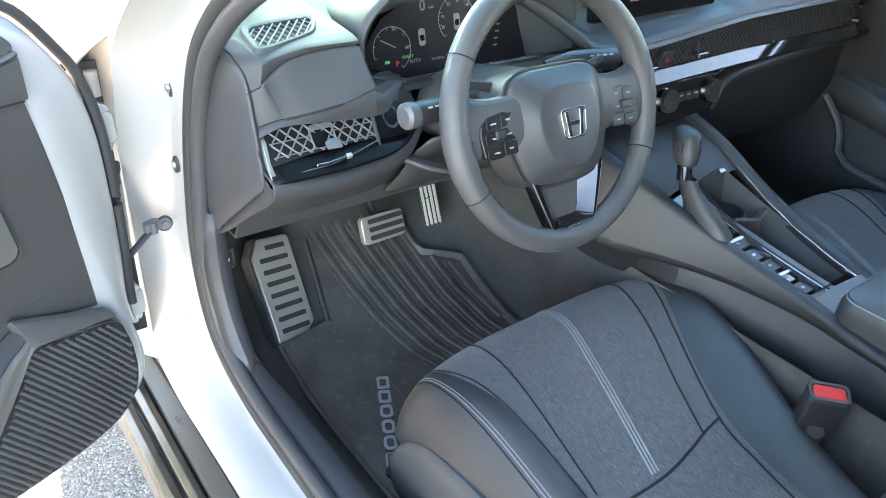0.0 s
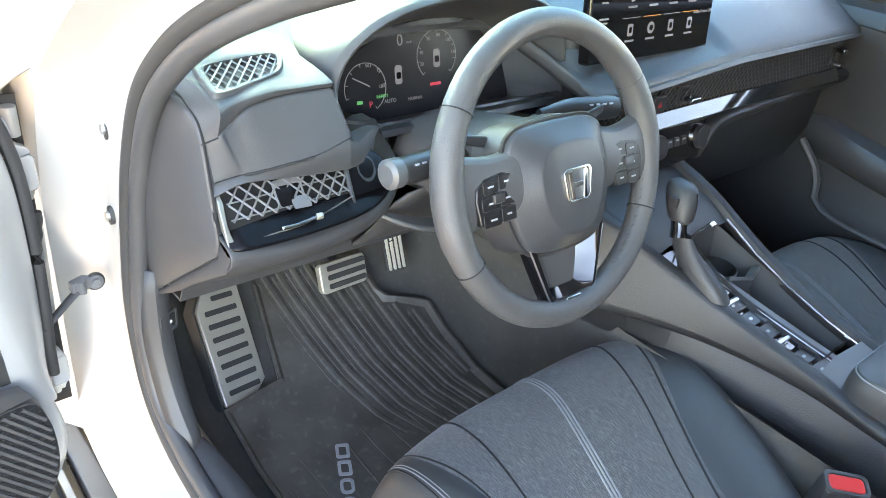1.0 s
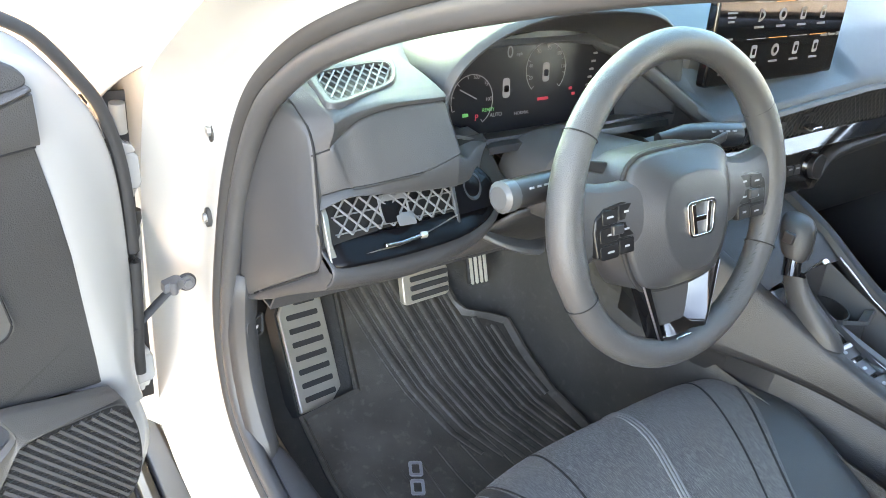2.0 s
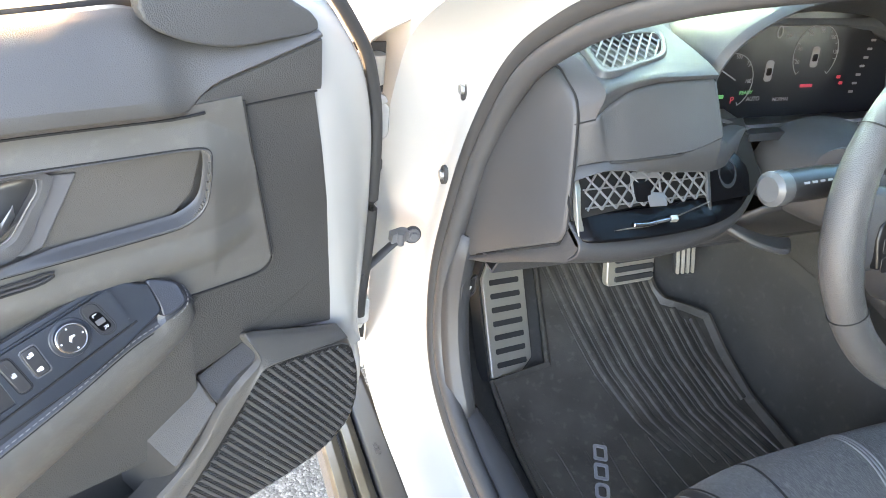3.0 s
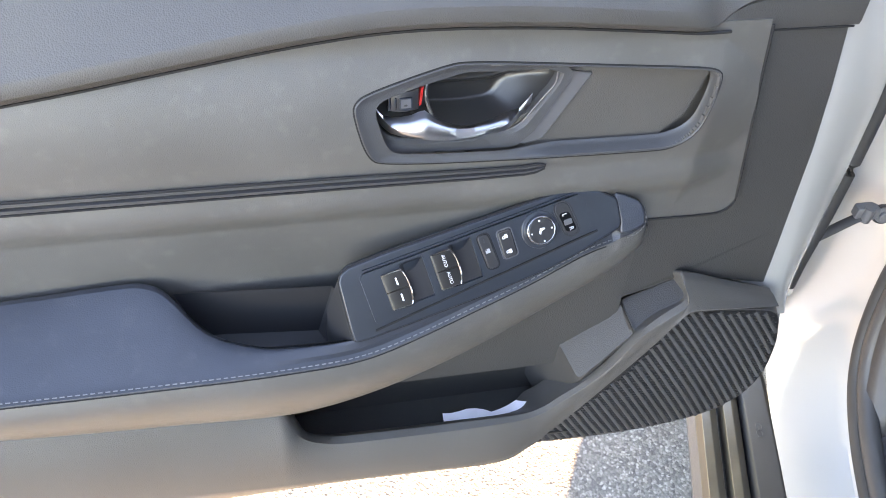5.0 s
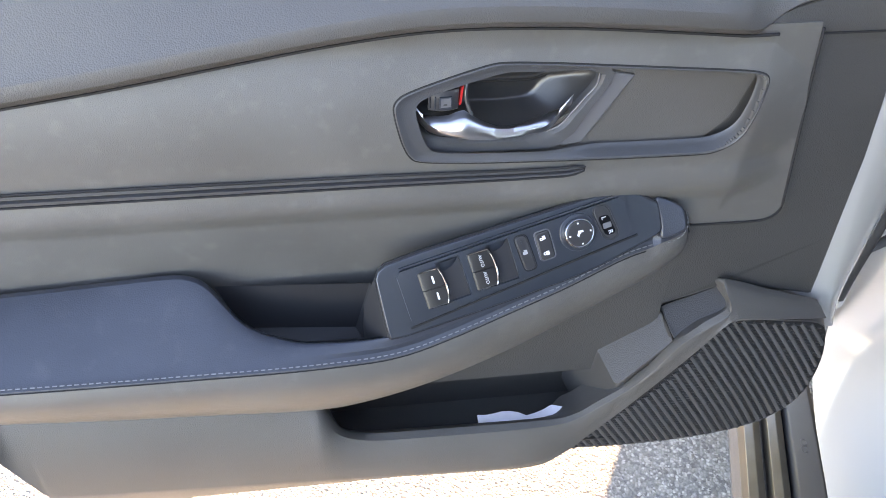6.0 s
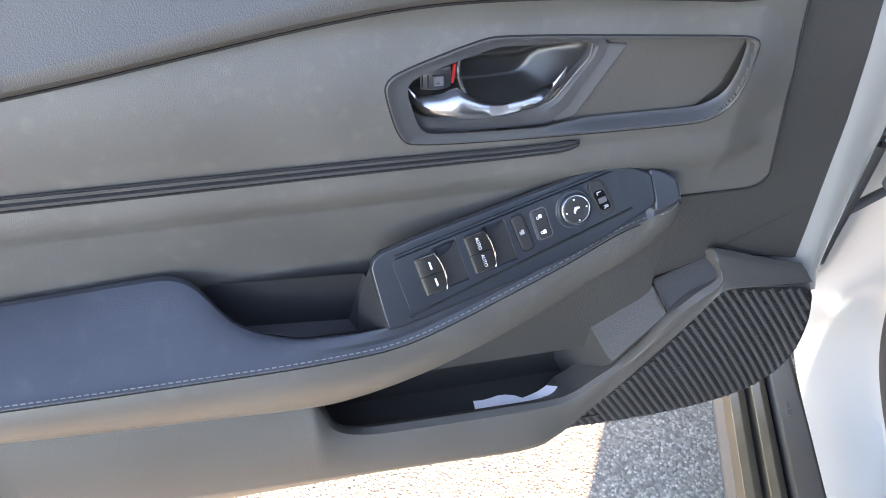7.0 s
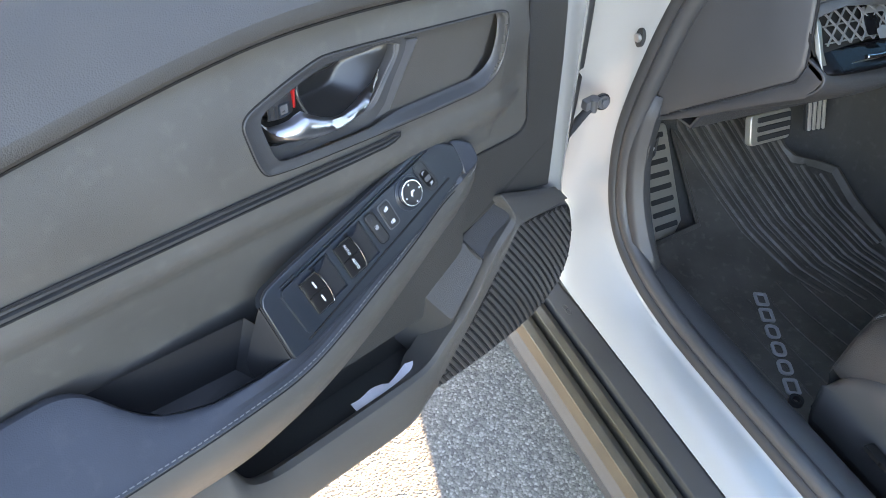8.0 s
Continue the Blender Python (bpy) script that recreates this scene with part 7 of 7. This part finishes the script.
k1 = part("mirror_knob", disc(.0114, kn_at, .003, .013, 28), KEY, plate_t, "round mirror control knob", local=True, bevel=.001)
cir = lambda r: [(r * math.cos(2 * math.pi * k / 32), r * math.sin(2 * math.pi * k / 32)) for k in range(32)]
part("knob_ring", ring_plate(cir(.0128), cir(.0111), kn_at, .003, .0125), BRIGHT, k1, "chrome ring", local=True, bevel=.0006)
for k in range(4):
    part("knob_arrow", prism([(.0092 * math.cos(k * math.pi / 2) + a, .0092 * math.sin(k * math.pi / 2) + b) for a, b in rounded(.0014, .0014, .0004)], kn_at, .013, .0136), INK, k1, local=True)
part("knob_symbol", prism([(-.003, -.0022), (.001, -.0028), (.003, .001), (.0018, .0028), (.0008, .0005), (-.001, -.0008), (-.003, -.0008)], kn_at, .013, .0136), INK, k1, local=True)
def slanted(f, g, w, h, r, lean):
    """A rounded key whose far end leans by lean."""
    return [along(f + a + lean * b / h, g + b) for a, b in rounded(w, h, r)]


part("knob_collar", ring_plate(cir(.0168), cir(.0126), kn_at, .004, .0078), SATIN, k1, local=True, bevel=.0012)
part("rocker_rim", ring_plate(slanted(.0420, -.0115, .0165, .0345, .008, -.005), slanted(.0420, -.0115, .0140, .0320, .0068, -.005), sp, .004, .0074), KEY, plate_t, local=True)
rk = part("mirror_rocker", prism(slanted(.0420, -.0115, .0138, .0318, .0066, -.005), sp, .003, .0072), KEY, plate_t, "rocker marked L and R", local=True, bevel=.001)
part("rocker_slot", prism(slanted(.0421, -.0090, .0095, .0180, .003, -.003), sp, .0071, .0078), TRAY, rk, local=True)
part("rocker_window", prism(slanted(.0421, -.0090, .0075, .0050, .001, 0), sp, .0078, .0090), RAMP, rk, local=True, bevel=.0006)


def flat_text(words, size, f, g, d, par, turn=0):
    a, b = along(f, g)
    o = door_m @ sp(a, b, d)
    a2, b2 = along(f, g + .01)
    a3, b3 = along(f - .01, g)
    rgt = (door_m.to_3x3() @ (sp(a2, b2, d) - sp(a, b, d))).normalized()
    fwd = (door_m.to_3x3() @ (sp(a3, b3, d) - sp(a, b, d))).normalized()
    nrm = rgt.cross(fwd)
    m = Matrix((rgt, fwd, nrm)).transposed().to_4x4()
    m.translation = o
    writing("lettering", words, size, m @ pose(0, 0, 0, 0, 0, turn), INK, par)


flat_text("L", .0060, .0435, -.0158, .0080, rk)
flat_text("R", .0060, .0407, -.0024, .0080, rk)
lk = part("lock_switch", prism(slanted(.0985, -.0098, .0125, .0250, .0030, 0), sp, .004, .0090), KEY, plate_t, "lock and unlock switch", local=True, bevel=.0014)
part("switch_rim", ring_plate(slanted(.0985, -.0098, .0148, .0272, .0034, 0), slanted(.0985, -.0098, .0130, .0254, .0030, 0), sp, .004, .0076), RAMP, lk, local=True)
for g in (-.0170, -.0030):
    part("padlock_mark", prism(loc(.0982, g, .0028, .0034, .0005), sp, .0089, .0094), INK, lk, local=True)
    part("padlock_bow", ring_plate(loc(.1006, g + (.0008 if g < -.01 else 0), .0026, .0026, .0009), loc(.1006, g + (.0008 if g < -.01 else 0), .0014, .0014, .0005), sp, .0089, .0094), INK, lk, local=True)
ws2 = part("window_lock", prism(slanted(.1165, -.0088, .0105, .0320, .0040, -.002), sp, .004, .0082), KEY, plate_t, "window lock button", local=True, bevel=.0013)
part("switch_rim", ring_plate(slanted(.1165, -.0088, .0126, .0340, .0046, -.002), slanted(.1165, -.0088, .0110, .0324, .0040, -.002), sp, .004, .0074), FABRICLINE, ws2, local=True)
part("window_mark", prism(loc(.1169, -.0098, .0040, .0040, .0008), sp, .0081, .0087), GREYINK, ws2, local=True)
part("window_mark", prism(loc(.1182, -.0112, .0014, .0012, .0003), sp, .0086, .0089), KEY, ws2, local=True)
part("status_line", prism(loc(.1174, -.0190, .0008, .0034, .0003), sp, .0081, .0086), SATIN, ws2, local=True)
# window switches: tilted keys in pairs with a bowed chrome lip over an open well
for f0, g0, word in ((.1900, -.0062, ""), (.1450, -.0077, "AUTO")):
    part("switch_well", prism(loc(f0 - .0075, g0 + .0002, .0210, .0370, .003), sp, .0028, .0034), KEY, plate_t, local=True)
    part("well_scoop", grid([[sp(*along(f0 - .0005 - .0165 * k / 6, g0 - .0185 + dg * (1 - (k / 6) ** 3)), dd) for dg, dd in ((0, .0066), (.004, .0060), (.008, .0036))] for k in range(7)]), SATIN, plate_t, local=True)
    for side in (-1, 1):
        rows = []
        for q in (0, .2, .4, .6, .8, 1):
            g = g0 + side * (.0003 + .0158 * q)
            bow = .0030 * q ** 2.2
            rows.append([sp(*along(f0 + .0205, g), .0050), sp(*along(f0 + .0203, g), .0088), sp(*along(f0 + .0180, g), .0098), sp(*along(f0 + .0100, g), .0098), sp(*along(f0 + .0030 + bow * .6, g), .0112), sp(*along(f0 + bow, g), .0114), sp(*along(f0 - .0006 + bow, g), .0104), sp(*along(f0 + .0020 + bow, g), .0050)])
        wsw = part("window_switch", grid(rows), POD, plate_t, "window lift switch with a chrome lip", local=True, thick=.0012, sharp=50)
        lip = [sp(*along(f0 - .0004 + .0030 * q ** 2.2, g0 + side * (.0003 + .0158 * q)), .0111) for q in (0, .2, .4, .6, .8, 1)] + [sp(*along(f0 + df, g0 + side * .0163), dd) for df, dd in ((.0045, .0110), (.0100, .0099), (.0190, .0098))]
        part("chrome_lip", tube(lip, [.0008] * 6 + [.0008, .0007, .0006], 6), CHROME, wsw, local=True)
        if word:
            flat_text(word, .0040, f0 + .0102, g0 + side * .0078, .0101, wsw, 0)
        else:
            part("dash_mark", prism(loc(f0 + .0090, g0 + side * .0075, .0016, .0068, .0005), sp, .0094, .0102), INK, wsw, local=True)

# lower lining with map pocket
LIPZ = ease([(.142, .505), (.156, .487), (.179, .474), (.22, .472), (.27, .472), (.34, .474), (.395, .477), (.418, .486), (.430, .503), (.438, .522)], 40)


def lining_row(u):
    """Cross-section of the lower lining."""
    lz, lw = lin(LIPZ, u), lin(LOW, u)
    cr = lin([(.13, .408), (.44, .426), (.8, .448), (1.0, .46)], u)
    # the lower edge sweeps up towards the rear end
    rise = min(.12, 2.76 * max(0, u - 0.697))
    cr = max(cr, .40 + rise)
    lip = [(u, .012, lz - .07), (u, .022, lz - .02), (u, .030, lz - .005), (u, .037, lz), (u, .045, lz - .002), (u, .052, max(lz - .012, cr + .012))]
    plain = [(u, .0, lw + .03), (u, .018, lw + .02), (u, .028, lw + .006), (u, .034, lw - .004), (u, .042, lw - .018), (u, .052, max(lw - .05, cr + .02))]
    f = min(1, max(0, (u - .416) / .034))
    f = f * f * (3 - 2 * f)
    g = min(1, max(0, (u - .37) / .15))
    g = g * g * (3 - 2 * g)
    row = [tuple(a + (b - a) * h for a, b in zip(p, q)) for p, q, h in zip(lip, plain, (f, f, f, f, .5 * (f + g), g))]
    return row + [(u, .056, cr + .003), (u, .053, cr - .006), (u, .030, .378 + rise), (u, .018, .368 + rise), (u, -.012, .366 + rise)]


rows = [lining_row(.275 + .004 * k) for k in range(189)]
dpart("lower_lining", grid(rows), PANEL, door, "grained dark lower lining with a map pocket")
dpart("pocket_back", grid([[(u, -.035, .66), (u, -.040, .50), (u, -.03, .43), (u, .03, .415)] for u in (.06, .2, .35, .48)]), POCKET_SHADE, door, thick=.003)
dpart("pocket_side", grid([[(.438, -.035, .60), (.438, .03, .56)], [(.436, -.035, .43), (.436, .045, .43)]]), POCKET_SHADE, door)
# block at the front of the pocket


def wedge(top, down):
    """A solid under the four corners top, reaching down by the vector down."""
    bm_ = bmesh.new()
    a_ = [bm_.verts.new(p) for p in top]
    b_ = [bm_.verts.new(Vector(p) + Vector(down)) for p in top]
    bm_.faces.new(a_)
    bm_.faces.new(b_)
    for i_ in range(len(top)):
        k_ = (i_ + 1) % len(top)
        bm_.faces.new((a_[i_], a_[k_], b_[k_], b_[i_]))
    return bm_


dpart("pocket_block", wedge([(0.1503, -0.0165, 0.5404), (0.1379, -0.0167, 0.5486), (0.0823, -0.0138, 0.5807), (0.0822, 0.0042, 0.5793), (0.0803, 0.0204, 0.5746), (0.0768, 0.0251, 0.5676), (0.1185, 0.0297, 0.5195), (0.1261, 0.0292, 0.5086), (0.1305, 0.0229, 0.5088)], (.020, -.020, -.085)), GRAINED, door, "leather-grained pocket block", bevel=.0040, seg=4)
dpart("pocket_block", wedge([(0.0817, -0.0137, 0.5811), (0.0281, -0.0100, 0.6107), (0.0248, -0.0067, 0.6111), (0.0248, 0.0103, 0.6071), (0.0257, 0.0182, 0.6049), (0.0739, 0.0253, 0.5623), (0.0797, 0.0204, 0.5746), (0.0816, 0.0043, 0.5793)], (0, -.030, -.05)), GRAINED, door, "leather-grained pocket block", bevel=.0025, seg=3)
# sweeping rim from the pocket lip to the loudspeaker
RT = [(.275, .045, .4745), (.198, .042, .4719), (.1695, .040, .4771), (.1495, .038, .4906), (.1236, .036, .5097), (.1002, .035, .537), (.0783, .033, .5715), (.0538, .0285, .5918), (.0285, .0222, .6070), (.0338, .0076, .6267), (.02, .004, .6235), (-.03, .001, .602), (-.087, -.003, .579)]
RB = [(.275, .024, .356), (.211, .034, .3813), (.1754, .038, .4129), (.155, .038, .4355), (.1358, .038, .4572), (.105, .036, .495), (.0707, .034, .5392), (.050, .032, .567), (.034, .030, .590), (.022, .029, .5952), (.010, .028, .5945), (-.03, .023, .5862), (-.0890, .014, .5719)]
rim_t, rim_b = matched(RT, RB, 80)
rows = []
for k, (a, b) in enumerate(zip(rim_t, rim_b)):
    fat = .013 * max(0, 1 - k / 26)
    sec = [a + Vector((0, -.045, -.02)), a + Vector((0, -.018, -.010)), a + Vector((0, -.010, -.004)), a + Vector((0, -.004, 0)), a + Vector((0, .002, -.0015)), a.lerp(b, .12) + Vector((0, .003 + .4 * fat, 0)), a.lerp(b, .5) + Vector((0, .0015 + fat, 0)), a.lerp(b, .75) + Vector((0, .0015 + .8 * fat, 0)), a.lerp(b, .92) + Vector((0, .002 + .5 * fat, 0)), b, b + Vector((0, -.014, -.001))]
    f = min(1, k / 12)
    f = f * f * (3 - 2 * f)
    rows.append([Vector(p).lerp(q, f) for p, q in zip(lining_row(a.x), sec)] if f < 1 else sec)
dpart("speaker_rim", grid(rows), PANEL, door, "sweeping dark rim above the loudspeaker")
SPK = [(.250, .366), (.211, .3795), (.1754, .411), (.1358, .4555), (.0707, .5375), (.034, .588), (.018, .594), (-.0228, .586), (-.0869, .571), (-.100, .540), (-.1025, .512), (-.100, .475), (-.090, .446), (-.070, .425), (-.045, .412), (.007, .402), (.10, .392), (.17, .382), (.21, .3735)]
spk_s = [(p.x, p.z) for p in curve([(a, 0, b) for a, b in SPK + SPK[:1]], 90)[:-1]]


def spk_n(a, b):
    d = ((a - .03) / .20) ** 2 + ((b - .47) / .13) ** 2
    return .036 - .022 * min(1, d) + .02 * max(0, a) * .5


rows = []
for s in (1.0, .97, .9, .75, .55, .3, .02):
    rows.append([(.03 + (a - .03) * s, spk_n(.03 + (a - .03) * s, .47 + (b - .47) * s) - (.012 if s == 1.0 else 0), .47 + (b - .47) * s) for a, b in spk_s])
rows.insert(0, [(a, -.02, b) for a, b in spk_s])
grille = dpart("speaker_grille", grid(rows, ring=True), SLAT, door, "black ribbed loudspeaker grille")
for k in range(56):
    # slanted ribs, cut to the grille's outline
    c0 = -.262 + k * .0096
    run = []
    for j in range(61):
        s = j / 60
        b = .36 + .25 * s
        a = c0 + .135 * s + .03 * s * s - .01
        if inside([((p - .03) * .95 + .03, (q - .485) * .94 + .485) for p, q in spk_s], a, b):
            run.append((a, spk_n(a, b) + .0006, b))
    if len(run) > 3:
        dpart("rib", tube(run, .0024, 8, flat=.75, up=(0, 1, 0)), SLAT, grille)
# black sheet painted as the shade in the grille's middle; a solid border stays along the lower edge
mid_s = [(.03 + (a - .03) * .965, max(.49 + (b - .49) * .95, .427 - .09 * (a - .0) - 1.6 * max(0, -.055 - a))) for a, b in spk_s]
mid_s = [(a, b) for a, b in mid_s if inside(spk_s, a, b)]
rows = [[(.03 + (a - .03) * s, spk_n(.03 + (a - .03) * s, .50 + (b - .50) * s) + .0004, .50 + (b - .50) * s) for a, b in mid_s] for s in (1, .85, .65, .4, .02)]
dpart("grille_hollow", grid(rows, ring=True), DEEP_SHADE, grille, "dark hollow behind the grille")
# fine cross slats between the ribs
slats = []
cut = [((p - .03) * .95 + .03, (q - .485) * .94 + .485) for p, q in spk_s]
for j in range(50):
    b = .373 + .0044 * j
    run = []
    for k in range(74):
        a = -.105 + .005 * k
        if inside(cut, a, b):
            run.append((a, spk_n(a, b) + .0003, b))
    if len(run) > 2:
        slats.append(tube(run, .0012, 5, up=(0, 1, 0)))
dpart("cross_slats", join(*slats), CROSS_SHADED, grille, "fine cross slats of the grille")
# folded paper in the pocket
note = thing("paper_slip", door_m, "crumpled white paper slip in the door pocket", "paper")
part("sheet", grid([[(.272 - .0092 * k, .028 - .016 * j + .002 * math.sin(k * 1.3), .4535 + .0015 * math.sin(k * .9) + (.003 + .003 * (k > 8)) * j - .005 * (k in (6, 7, 8))) for j in (0, .5, 1)] for k in range(12)]), PAPER, note, local=True, thick=.0006)
